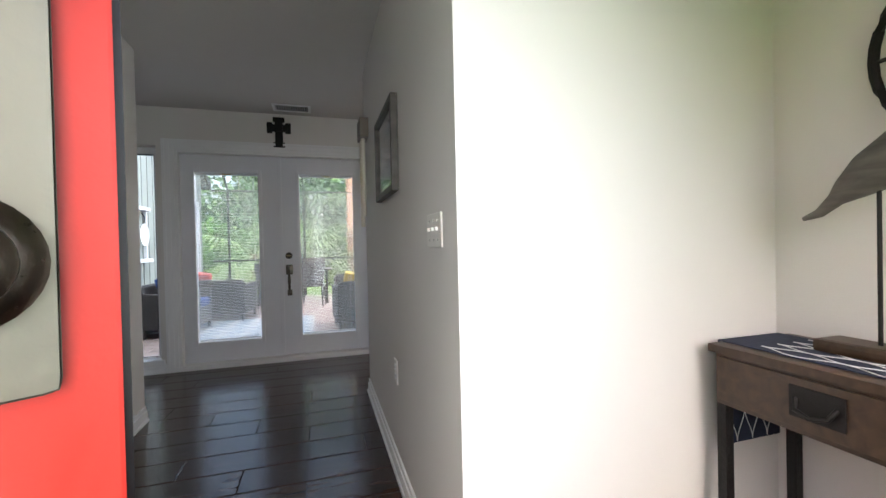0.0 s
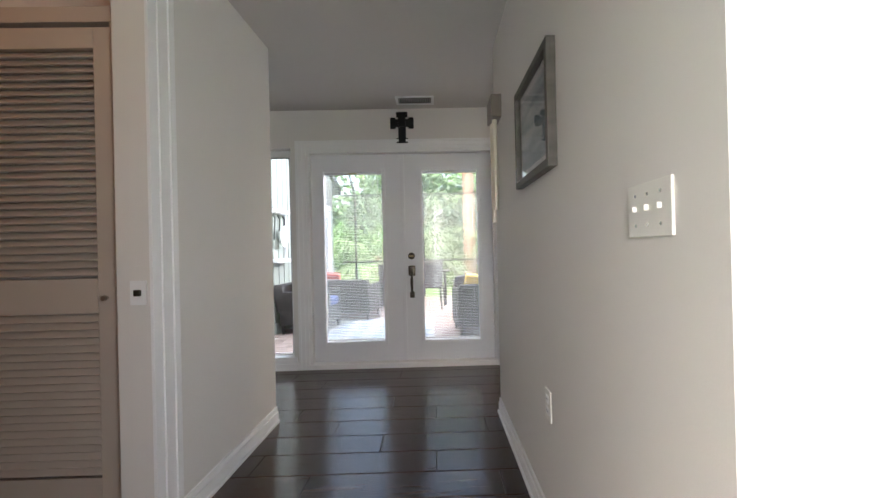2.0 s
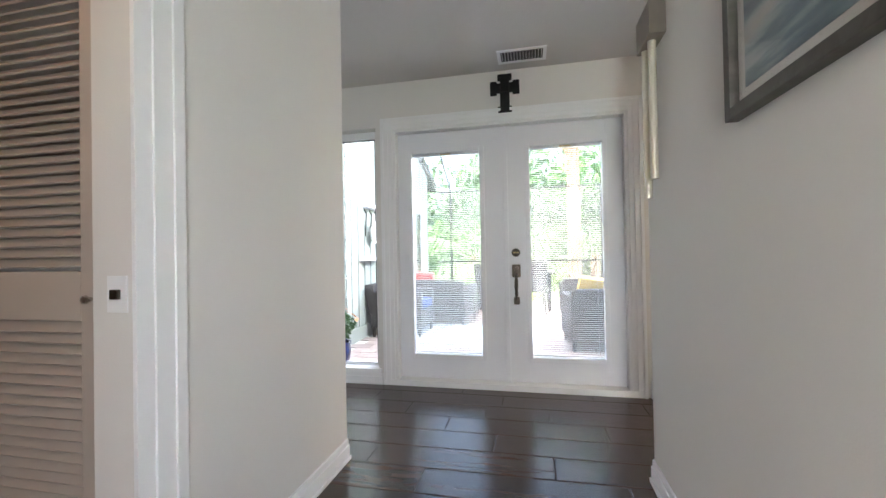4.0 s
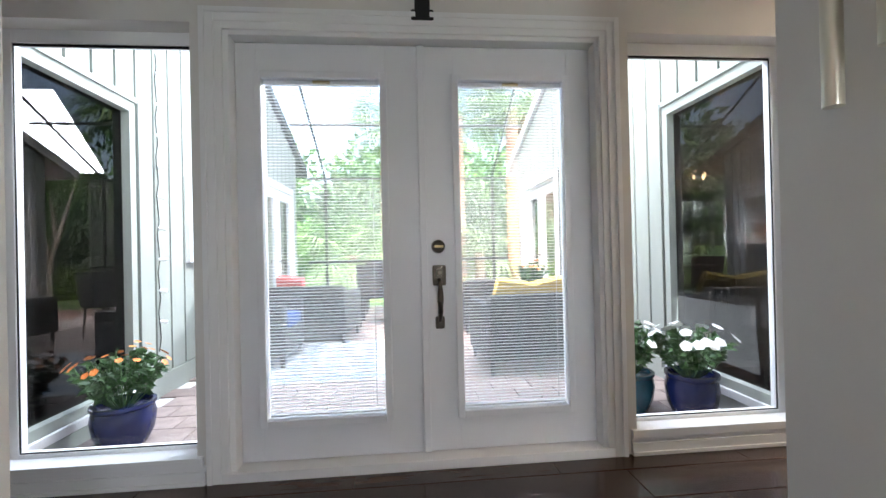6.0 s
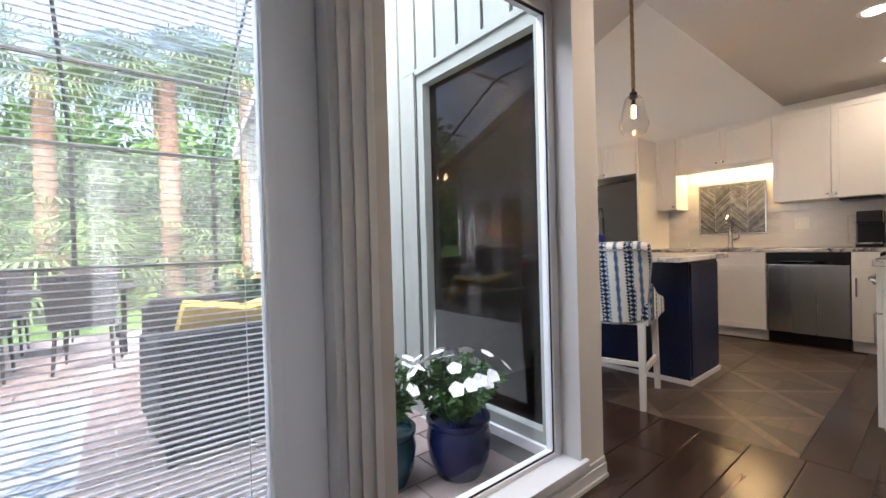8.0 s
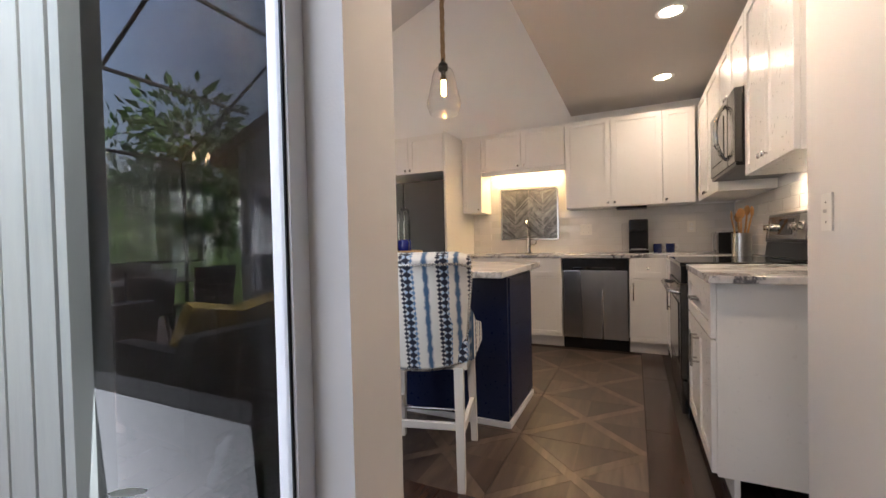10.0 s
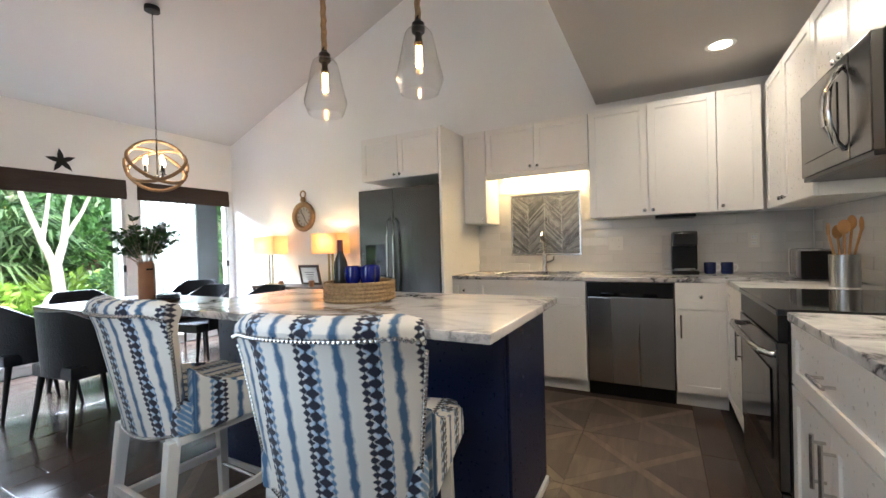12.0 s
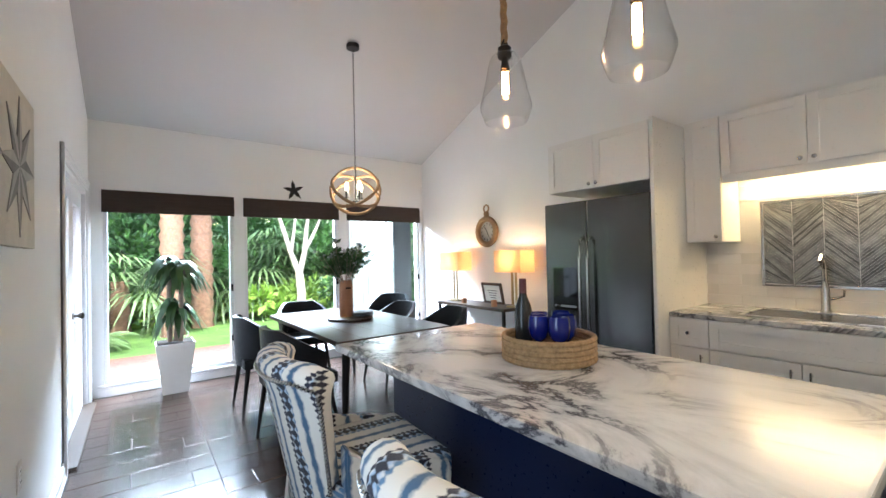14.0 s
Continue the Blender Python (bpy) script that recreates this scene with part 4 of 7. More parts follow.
sweep(bm, [(4.46, 3.905, 0.745), (4.47, 3.945, 0.755), (4.56, 3.958, 0.757), (5.03, 3.958, 0.757), (5.12, 3.945, 0.755), (5.13, 3.905, 0.745)], 0.013, 10)
part("handle", bm, M_CHROME, rg, "satin steel oven handle", True)
m_bg = pose(0, 3.335, 0.93, 8, 0, 0)
bm = bmesh.new()
box(bm, 4.415, -0.045, 0.0, 5.172, 0.0, 0.10, bev=0.006, m=m_bg)
box(bm, 4.412, -0.07, 0.095, 5.175, 0.012, 0.275, bev=0.012, m=m_bg)
bgp = part("backguard", bm, M_BLACK, rg)
bm = bmesh.new()
box(bm, 4.44, 0.010, 0.115, 5.147, 0.016, 0.255, bev=0.003, m=m_bg)
part("control_panel", bm, M_STEEL, bgp)
bm = bmesh.new()
box(bm, 4.66, 0.015, 0.14, 4.90, 0.020, 0.235, bev=0.002, m=m_bg)
part("display", bm, M_BLACKGLASS, bgp)
for x in (4.49, 4.56, 4.615, 4.98, 5.05, 5.11):
    bm = bmesh.new()
    lathe(bm, [(0.022, 0.0), (0.024, 0.012), (0.019, 0.030), (0, 0.032)], 16)
    bmesh.ops.transform(bm, matrix=m_bg @ pose(x, 0.016, 0.185, -90), verts=bm.verts)
    part("knob", bm, M_CHROME, bgp, "", True)

mw = thing("microwave", "stainless over-the-range microwave with a curved handle", "microwave")
part("case", boxes((4.418, 3.255, 1.455, 5.175, 3.60, 1.88), bev=0.004), M_BLACK, mw)
part("door", boxes((4.60, 3.60, 1.475, 5.173, 3.64, 1.878), bev=0.006), M_STEELV, mw)
part("window", boxes((4.70, 3.638, 1.54, 5.12, 3.644, 1.80), bev=0.003), M_STEELV, mw, "grey mesh window")
part("control_panel", boxes((4.42, 3.60, 1.475, 4.597, 3.638, 1.878), bev=0.005), M_STEELV, mw)
part("vent_grille", boxes((4.42, 3.60, 1.455, 5.173, 3.632, 1.474), bev=0.003), M_BLACK, mw)
bm = bmesh.new()
for s in (-1, 1):
    sweep(bm, [(4.64 + s * 0.0, 3.64, 1.52), (4.64 + s * 0.012, 3.665, 1.55), (4.64 + s * 0.030, 3.69, 1.62), (4.64 + s * 0.034, 3.695, 1.68), (4.64 + s * 0.030, 3.69, 1.74), (4.64 + s * 0.012, 3.665, 1.81), (4.64, 3.64, 1.84)], 0.009, 8)
part("handle", bm, M_CHROME, mw, "curved satin steel handle", True)


# ---- lamps of the kitchen ----
def rope_pendant(x, y, zb):
    """A clear glass shade hung on jute rope; zb is the glass's lower rim."""
    p = thing("pendant_light", "clear glass pendant light on jute rope with a glowing filament bulb", "pendant light", pose(x, y, zb), group="pendants over the island")
    top = slope(y) - zb
    bm = bmesh.new()
    n = 60
    for s in range(3):
        sweep(bm, [(0.009 * math.cos(k * 1.1 + s * 2.1), 0.009 * math.sin(k * 1.1 + s * 2.1), 0.35 + (top - 0.37) * k / n) for k in range(n + 1)], 0.0088, 6)
    part("rope", bm, M_ROPE, p, "twisted jute rope", True)
    bm = bmesh.new()
    lathe(bm, [(0.0, 0.37), (0.012, 0.37), (0.016, 0.345), (0.030, 0.335), (0.032, 0.295), (0.028, 0.29), (0.0, 0.29)], 20)
    part("cap", bm, M_IRON, p, "", True)
    bm = bmesh.new()
    lathe(bm, [(0.0, top), (0.055, top), (0.055, top - 0.03), (0.0, top - 0.03)], 20)
    part("canopy", bm, M_IRON, p, "", True)
    bm = bmesh.new()
    lathe(bm, [(0.0300, 0.305), (0.0540, 0.299), (0.0660, 0.282), (0.0770, 0.235), (0.0970, 0.140), (0.1130, 0.078), (0.1135, 0.062), (0.0950, 0.010), (0.0900, 0.0)], 28)
    lathe(bm, [(0.0908, 0.0), (0.0960, 0.0095), (0.1150, 0.062), (0.1147, 0.079), (0.0986, 0.141), (0.0786, 0.236), (0.0672, 0.284), (0.0545, 0.301), (0.0300, 0.307)], 28)
    part("glass_shade", bm, M_BULBGLASS, p, "clear bell-shaped glass", True)
    bm = bmesh.new()
    lathe(bm, [(0.014, 0.29), (0.016, 0.26), (0.022, 0.24)], 14)
    part("socket", bm, M_IRON, p, "", True)
    bm = bmesh.new()
    lathe(bm, [(0.012, 0.25), (0.021, 0.22), (0.021, 0.13), (0.010, 0.115), (0.0, 0.113)], 16)
    b = part("bulb", bm, M_BULBGLASS, p, "tubular filament bulb", True)
    bm = bmesh.new()
    for k in range(4):
        a = k * math.pi / 2
        rod(bm, (0.010 * math.cos(a), 0.010 * math.sin(a), 0.225), (0.010 * math.cos(a + 0.5), 0.010 * math.sin(a + 0.5), 0.13), 0.0050, seg=6)
    part("filament", bm, M_FILAMENT, b)
    point_lamp("pendant_glow", (x, y, zb + 0.17), 0.6, (1.0, 0.70, 0.40), 0.012)


rope_pendant(4.22, 5.88, 1.925)
rope_pendant(4.22, 5.28, 1.925)

for x, y, watts in ((3.24, 4.02, 2.3), (4.584, 3.92, 0.45), (5.717, 3.90, 0.6)):
    c = thing("recessed_light", "round recessed ceiling light, switched on", "ceiling light", pose(x, y, CZ), group="recessed lights in the kitchen ceiling")
    bm = bmesh.new()
    lathe(bm, [(0.062, -0.001), (0.085, -0.004), (0.088, 0.0), (0.062, 0.002)], 32)
    part("trim_ring", bm, M_CAB, c, "", True)
    bm = bmesh.new()
    lathe(bm, [(0.0, -0.003), (0.062, -0.002)], 32)
    part("lens", bm, M_CAN, c)
    area_lamp("can_glow", (x, y, CZ - 0.02), (x, y, 0), 0.11, 0.11, watts, (1.0, 0.80, 0.58))

# light strip under the cabinet over the sink, and the microwave's work light
strip = new("under_cabinet_light", to_mesh(boxes((6.40, 4.86, 1.838, 6.44, 5.64, 1.849), bev=0.002), "under_cabinet_light", glow_mat("strip_glow", (1.0, 0.66, 0.28), 3.5)))
tagged(strip, "warm light strip under the cabinet over the sink", "light strip")
area_lamp("strip_glow_light", (6.42, 5.25, 1.832), (6.42, 5.25, 0), 0.05, 0.75, 1.1, (1.0, 0.68, 0.30))
area_lamp("microwave_glow", (4.62, 3.45, 1.445), (4.62, 3.40, 0), 0.12, 0.08, 0.6, (1.0, 0.80, 0.52))

# chandelier
ch = thing("chandelier", "rope-wrapped orb chandelier with candle bulbs over the table", "chandelier", pose(4.608, 8.295, 1.99))
for k, (rx, ry) in enumerate(((80, 0), (38, 28), (38, -28))):
    bm = bmesh.new()
    r = 0.235
    sweep(bm, [pose(0, 0, 0, rx, ry, -25) @ Vector((r * math.cos(a), r * math.sin(a), 0)) for a in [2 * math.pi * i / 40 for i in range(40)]], 0.0155, 8, True)
    part("rope_ring", bm, M_ROPE, ch, "jute-wrapped hoop", True)
bm = bmesh.new()
n = int((slope(8.295) - 1.99 - 0.235) / 0.028)
for i in range(n):
    z = 0.235 + i * 0.028
    sweep(bm, [(0.007 * math.cos(a) * (i % 2), 0.007 * math.cos(a) * (1 - i % 2), z + 0.017 * math.sin(a)) for a in [2 * math.pi * j / 8 for j in range(8)]], 0.0022, 5, True)
part("chain", bm, M_IRON, ch, "black chain", True)
bm = bmesh.new()
lathe(bm, [(0.0, slope(8.295) - 1.99 - 0.0), (0.062, slope(8.295) - 1.99 + 0.0), (0.062, slope(8.295) - 2.03), (0.0, slope(8.295) - 2.04)], 20)
part("canopy", bm, M_IRON, ch, "", True)
bm = bmesh.new()
rod(bm, (0, 0, 0.24), (0, 0, -0.10), 0.007)
lathe(bm, [(0.0, -0.13), (0.025, -0.12), (0.028, -0.10), (0.0, -0.085)], 14)
part("stem", bm, M_IRON, ch, "", True)
for k in range(3):
    a = 0.5 + k * 2 * math.pi / 3
    cx, cy = 0.085 * math.cos(a), 0.085 * math.sin(a)
    bm = bmesh.new()
    sweep(bm, [(0, 0, -0.10), (cx * 0.5, cy * 0.5, -0.12), (cx, cy, -0.105), (cx, cy, -0.03)], 0.006, 8)
    lathe(bm, [(0.0, -0.075), (0.024, -0.07), (0.024, -0.065), (0.013, -0.06), (0.013, 0.0), (0.0, 0.0)], 12, (cx, cy, 0))
    part("candle_arm", bm, M_IRON, ch, "", True)
    bm = bmesh.new()
    lathe(bm, [(0.010, 0.0), (0.019, 0.03), (0.016, 0.06), (0.004, 0.085), (0, 0.087)], 14, (cx, cy, 0))
    part("bulb", bm, M_BULB, ch, "glowing candle bulb", True)
point_lamp("chandelier_glow", (4.608, 8.295, 1.99), 2.4, (1.0, 0.80, 0.55), 0.08)


# ---- bar stools ----
def uv_by(ob, fn):
    me = ob.data
    lay = me.uv_layers.new(name="UVMap")
    for p in me.polygons:
        for li in p.loop_indices:
            lay.data[li].uv = fn(me.vertices[me.loops[li].vertex_index].co, p.normal)


def bar_stool(m):
    """Local: the sitter looks along +x, the back is at x = 0; y across."""
    s = thing("bar_stool", "upholstered bar stool in blue and white ikat linen with nailhead trim", "bar stool", m, group="stools at the island")
    bm = bmesh.new()
    nu, nz = 22, 12
    def wing(u, v, inner):
        # u across from -1 to 1, v up from 0 to 1
        lean = -0.10 * v + 0.02
        hw = 0.212 + 0.050 * v
        curve = 0.095 * abs(u) ** 2.6 * (0.55 + 0.45 * v)
        t = 0.0 if not inner else 0.062 - 0.018 * abs(u) ** 4
        top = 0.535 + 0.465 * v - 0.018 * max(0.0, abs(u) - 0.8) / 0.2 * v
        roll = -0.012 * max(0.0, v - 0.85) / 0.15 if not inner else 0.022 * (max(0.0, v - 0.82) / 0.18) ** 2
        return Vector((lean + curve + t + roll, u * (hw - (0.03 if inner else 0) * abs(u)), top - 0.03 * (1 - u * u) * (1 - v)))
    grid = {}
    for side in (0, 1):
        for i in range(nu + 1):
            for j in range(nz + 1):
                grid[side, i, j] = bm.verts.new(wing(-1 + 2 * i / nu, j / nz, side))
    for side in (0, 1):
        for i in range(nu):
            for j in range(nz):
                bm.faces.new((grid[side, i, j], grid[side, i + 1, j], grid[side, i + 1, j + 1], grid[side, i, j + 1]))
    # rounded roll along the top
    rows = []
    for i in range(nu + 1):
        a, b = grid[0, i, nz].co, grid[1, i, nz].co
        row = [grid[0, i, nz]]
        for k in range(1, 6):
            th = math.pi * k / 6
            row.append(bm.verts.new((a + b) / 2 + (a - b) / 2 * math.cos(th) + Vector((0, 0, 0.034 * math.sin(th)))))
        rows.append(row + [grid[1, i, nz]])
    for i in range(nu):
        for k in range(6):
            bm.faces.new((rows[i][k], rows[i + 1][k], rows[i + 1][k + 1], rows[i][k + 1]))
        bm.faces.new((grid[0, i, 0], grid[0, i + 1, 0], grid[1, i + 1, 0], grid[1, i, 0]))
    for i in (0, nu):
        for j in range(nz):
            bm.faces.new((grid[0, i, j], grid[0, i, j + 1], grid[1, i, j + 1], grid[1, i, j]))
        bm.faces.new(rows[i])
    bmesh.ops.recalc_face_normals(bm, faces=bm.faces)
    back = part("backrest", bm, M_IKAT, s, "", True)
    uv_by(back, lambda c, nrm: (c.y * (1.25 if abs(c.y) > 0.17 else 1.1) + 0.02, c.z + (0.9 if nrm.z > 0.55 else 0.15) * c.x))
    bm = bmesh.new()
    box(bm, 0.05, -0.235, 0.535, 0.50, 0.235, 0.655, bev=0.03)
    for v in bm.verts:
        if v.co.z > 0.60:
            v.co.z += 0.022 * (1 - (v.co.y / 0.235) ** 2) - 0.06 * max(0.0, v.co.x - 0.40)
    seat = part("seat", bm, M_IKAT, s, "", True)
    uv_by(seat, lambda c, nrm: (c.y + 0.06, c.x + c.z))
    # arms: low wings that fall from the back to the seat's front
    for sgn in (-1, 1):
        bm = bmesh.new()
        prof = [(0.10, 0.78), (0.17, 0.715), (0.27, 0.68), (0.40, 0.665), (0.47, 0.645), (0.485, 0.60), (0.48, 0.54), (0.10, 0.54)]
        a = [bm.verts.new((x, sgn * 0.205, z)) for x, z in prof]
        b = [bm.verts.new((x, sgn * 0.252, z - 0.006)) for x, z in prof]
        bm.faces.new(a)
        bm.faces.new(b[::-1])
        for i in range(len(prof)):
            j = (i + 1) % len(prof)
            bm.faces.new((a[i], a[j], b[j], b[i]))
        bmesh.ops.bevel(bm, geom=list(bm.edges), offset=0.008, segments=2, affect='EDGES')
        arm = part("arm", bm, M_IKAT, s, "", True)
        uv_by(arm, lambda c, nrm: (c.x, c.z + c.y))
    # nailheads along the back's edges
    bm = bmesh.new()
    def nail(p, nrm):
        r = bmesh.ops.create_icosphere(bm, subdivisions=1, radius=0.0078)
        bmesh.ops.translate(bm, vec=p, verts=r["verts"])
    for i in range(47):
        u = -1 + 2 * i / 46
        nail(wing(u, 0.965, 0) + Vector((-0.006, 0, 0)), None)
        nail(wing(u, 0.02, 0) + Vector((-0.003, 0, 0)), None)
    for j in range(34):
        for u in (-0.995, 0.995):
            nail(wing(u, 0.03 + 0.9 * j / 34, 0) + Vector((0.004, 0.004 if u > 0 else -0.004, 0)), None)
    part("nailhead_trim", bm, M_CHROME, s, "satin nickel nailheads", True)["kind"] = "stuff"
    bm = boxes((0.06, -0.225, 0.505, 0.475, 0.225, 0.537), bev=0.006)
    part("seat_frame", bm, M_STOOLWOOD, s)
    for x, y, dx in ((0.055, -0.19, -0.06), (0.055, 0.19, -0.06), (0.45, -0.19, 0.015), (0.45, 0.19, 0.015)):
        bm = bmesh.new()
        vs = box(bm, x - 0.021, y - 0.021, 0.0, x + 0.021, y + 0.021, 0.52, bev=0.003)
        for v in vs:
            if v.co.z < 0.24:
                v.co.x = (v.co.x - x) * 0.8 + x + dx
                v.co.y = (v.co.y - y) * 0.8 + y + (0.012 if y > 0 else -0.012)
        part("leg", bm, M_STOOLWOOD, s)
    for y in (-0.195, 0.195):
        bm = boxes((0.02, y - 0.011, 0.205, 0.455, y + 0.011, 0.24), bev=0.003)
        part("stretcher", bm, M_STOOLWOOD, s)
    part("stretcher", boxes((0.01, -0.185, 0.255, 0.032, 0.185, 0.285), bev=0.003), M_STOOLWOOD, s)
    bm = bmesh.new()
    sweep(bm, [(0.455, -0.19, 0.16), (0.455, 0.19, 0.16)], 0.009, 10)
    part("foot_rail", bm, M_CHROME, s, "polished metal foot rail", True)
    return s


st = bar_stool(pose(3.27, 5.02, 0, 0, 0, 14))
copy_thing(st, pose(3.30, 6.02, 0, 0, 0, -3))

# ---- dining table and chairs ----
tb = thing("dining_table", "dark walnut plank dining table on slim dark legs", "table", pose(4.475, 8.2, 0))
for i in range(5):
    x0 = -0.485 + i * 0.194
    part("plank", boxes((x0 + 0.0006, -0.905, 0.727, x0 + 0.1934, 0.905, 0.762), bev=0.002), M_TABLE, tb)
part("underframe", boxes((-0.40, -0.80, 0.69, 0.40, -0.74, 0.727), (-0.40, 0.74, 0.69, 0.40, 0.80, 0.727), (-0.03, -0.74, 0.69, 0.03, 0.74, 0.727), bev=0.003), M_IRON, tb)
for sx in (-1, 1):
    for sy in (-1, 1):
        bm = bmesh.new()
        rod(bm, (sx * 0.36, sy * 0.76, 0.70), (sx * 0.42, sy * 0.84, 0.0), 0.032, 0.016, 12)
        part("leg", bm, M_IRON, tb, "", True)


def dining_chair(m):
    """Local: the sitter looks along +x."""
    c = thing("dining_chair", "black leather barrel dining chair with quilted back and tapered legs", "chair", m, group="chairs round the dining table")
    bm = bmesh.new()
    nu, nz = 24, 8
    g = {}
    for side in (0, 1):
        for i in range(nu + 1):
            u = -1 + 2 * i / nu
            a = u * radians(108)
            r = 0.265 - (0.035 if side else 0.0)
            for j in range(nz + 1):
                v = j / nz
                hgt = 0.84 - 0.19 * max(0.0, abs(u) - 0.35) / 0.65
                z = 0.42 + (hgt - 0.42) * v
                flare = 1 + 0.08 * v
                q = 0.004 * (math.sin(i * math.pi) + (0.8 if (i + j) % 2 else -0.8)) if side else 0.0
                g[side, i, j] = bm.verts.new((0.05 - (r + q) * flare * math.cos(a), (r + q) * flare * math.sin(a), z))
    for side in (0, 1):
        for i in range(nu):
            for j in range(nz):
                bm.faces.new((g[side, i, j], g[side, i + 1, j], g[side, i + 1, j + 1], g[side, i, j + 1]))
    for i in range(nu):
        bm.faces.new((g[0, i, nz], g[0, i + 1, nz], g[1, i + 1, nz], g[1, i, nz]))
        bm.faces.new((g[0, i, 0], g[0, i + 1, 0], g[1, i + 1, 0], g[1, i, 0]))
    for i in (0, nu):
        for j in range(nz):
            bm.faces.new((g[0, i, j], g[0, i, j + 1], g[1, i, j + 1], g[1, i, j]))
    part("backrest", bm, M_LEATHER, c, "quilted black leather shell", True)
    bm = bmesh.new()
    box(bm, -0.19, -0.225, 0.40, 0.25, 0.225, 0.49, bev=0.03)
    part("seat", bm, M_LEATHER, c, "", True)
    for x, y in ((-0.15, -0.18), (-0.15, 0.18), (0.19, -0.18), (0.19, 0.18)):
        bm = bmesh.new()
        rod(bm, (x, y, 0.41), (x * 1.35, y * 1.2, 0.0), 0.021, 0.011, 10)
        part("leg", bm, M_IRON, c, "", True)
    return c


dc = dining_chair(pose(3.80, 8.62, 0, 0, 0, 0))
for x, y, rz in ((3.84, 7.78, 6), (5.12, 8.50, 185), (5.22, 7.76, 175), (5.55, 9.38, 215), (4.40, 9.28, 268)):
    copy_thing(dc, pose(x, y, 0, 0, 0, rz))

# on the table: round board, vase with eucalyptus, stack of dark plates
bm = bmesh.new()
lathe(bm, [(0, 0), (0.20, 0), (0.21, 0.01), (0.21, 0.022), (0.20, 0.027), (0, 0.027)], 36)
tagged(part("serving_board", bm, M_OAK, None, "", True), "round wooden board on the dining table", "board").location = (4.50, 8.23, 0.762)
for i in range(3):
    bm = bmesh.new()
    lathe(bm, [(0, 0), (0.06, 0), (0.105, 0.009), (0.106, 0.012), (0.06, 0.005), (0, 0.004)], 28)
    tagged(part("plate", bm, M_LEATHER, None, "", True), "dark stoneware plate in a stack on the board", "plate", "plates on the board").location = (4.60, 8.18, 0.7895 + i * 0.0135)


def leaves(bm, pts, size, seed, droop=0.0, width=0.42):
    """Pointed two-fold leaves at (place, direction) pairs."""
    rnd = random.Random(seed)
    for p, d in pts:
        d = Vector(d).normalized()
        s = size * rnd.uniform(0.6, 1.2)
        side = d.cross(Vector((rnd.uniform(-1, 1), rnd.uniform(-1, 1), rnd.uniform(-0.3, 1)))).normalized()
        up = side.cross(d)
        p = Vector(p)
        a = bm.verts.new(p)
        mid = bm.verts.new(p + d * s * 0.5 + up * s * 0.04)
        e = bm.verts.new(p + d * s - Vector((0, 0, droop * s)))
        l = bm.verts.new(p + d * s * 0.45 + side * s * width * 0.5 + up * s * 0.10)
        r = bm.verts.new(p + d * s * 0.45 - side * s * width * 0.5 + up * s * 0.10)
        for f in ((a, l, mid), (l, e, mid), (a, mid, r), (mid, e, r)):
            bm.faces.new(f)


def ball_points(n, rad, seed, squash=1.0, hollow=0.4):
    rnd = random.Random(seed)
    out = []
    for _ in range(n):
        d = Vector((rnd.gauss(0, 1), rnd.gauss(0, 1), rnd.gauss(0, 1) * squash)).normalized()
        r = rad * rnd.uniform(hollow, 1.0)
        out.append((Vector((d.x * r, d.y * r, d.z * r * squash)), d + Vector((rnd.uniform(-.5, .5), rnd.uniform(-.5, .5), rnd.uniform(-.2, .7)))))
    return out


vz = thing("vase", "terracotta-coloured cylinder vase of dried eucalyptus and flowers", "vase", pose(4.47, 8.25, 0.789))
bm = bmesh.new()
lathe(bm, [(0, 0), (0.062, 0), (0.064, 0.02), (0.060, 0.30), (0.053, 0.335), (0.046, 0.335), (0.050, 0.29), (0.050, 0.03), (0, 0.03)], 28)
vv = part("vessel", bm, M_WOODBEIGE, vz, "", True)
part("tag", boxes((-0.03, -0.066, 0.26, 0.02, -0.0605, 0.275)), M_LEATHER, vv)
rnd = random.Random(5)
bm, bm2, bm3 = bmesh.new(), bmesh.new(), bmesh.new()
for k in range(34):
    a, t = rnd.uniform(0, 6.283), rnd.uniform(0.04, 0.27)
    tip = Vector((t * math.cos(a), t * math.sin(a), 0.34 + rnd.uniform(0.20, 0.40) - t * 0.4))
    sweep(bm, [(0, 0, 0.2), (tip.x * 0.3, tip.y * 0.3, 0.34), tip], 0.0022, 5)
    leaves(bm2, [(Vector((0, 0, 0.34)).lerp(tip, rnd.uniform(0.35, 1.0)), (rnd.uniform(-1, 1), rnd.uniform(-1, 1), rnd.uniform(-0.3, 0.9))) for _ in range(30)], 0.060, k, width=0.5)
    if k % 2:
        leaves(bm3, [(tip, (rnd.uniform(-1, 1), rnd.uniform(-1, 1), rnd.uniform(-0.2, 1))) for _ in range(9)], 0.032, k + 90, width=0.8)
part("stems", bm, M_BARK, vz)
part("leaves", bm2, M_LEAFDK, vz)
part("flowers", bm3, M_RUGWHITE, vz, "small cream dried flowers")["kind"] = "stuff"

# tray with cobalt goblets and a bottle, on the island
tr = thing("tray", "round coiled seagrass tray on the island", "tray", pose(4.22, 5.68, 0.92))
for k in range(5):
    bm = bmesh.new()
    sweep(bm, [((0.175 + 0.002 * math.sin(a * 40)) * math.cos(a), (0.175 + 0.002 * math.sin(a * 40)) * math.sin(a), 0.011 + k * 0.0195) for a in [2 * math.pi * i / 72 for i in range(72)]], 0.0115, 8, True)
    part("coil", bm, M_BASKET, tr, "", True)
bm = bmesh.new()
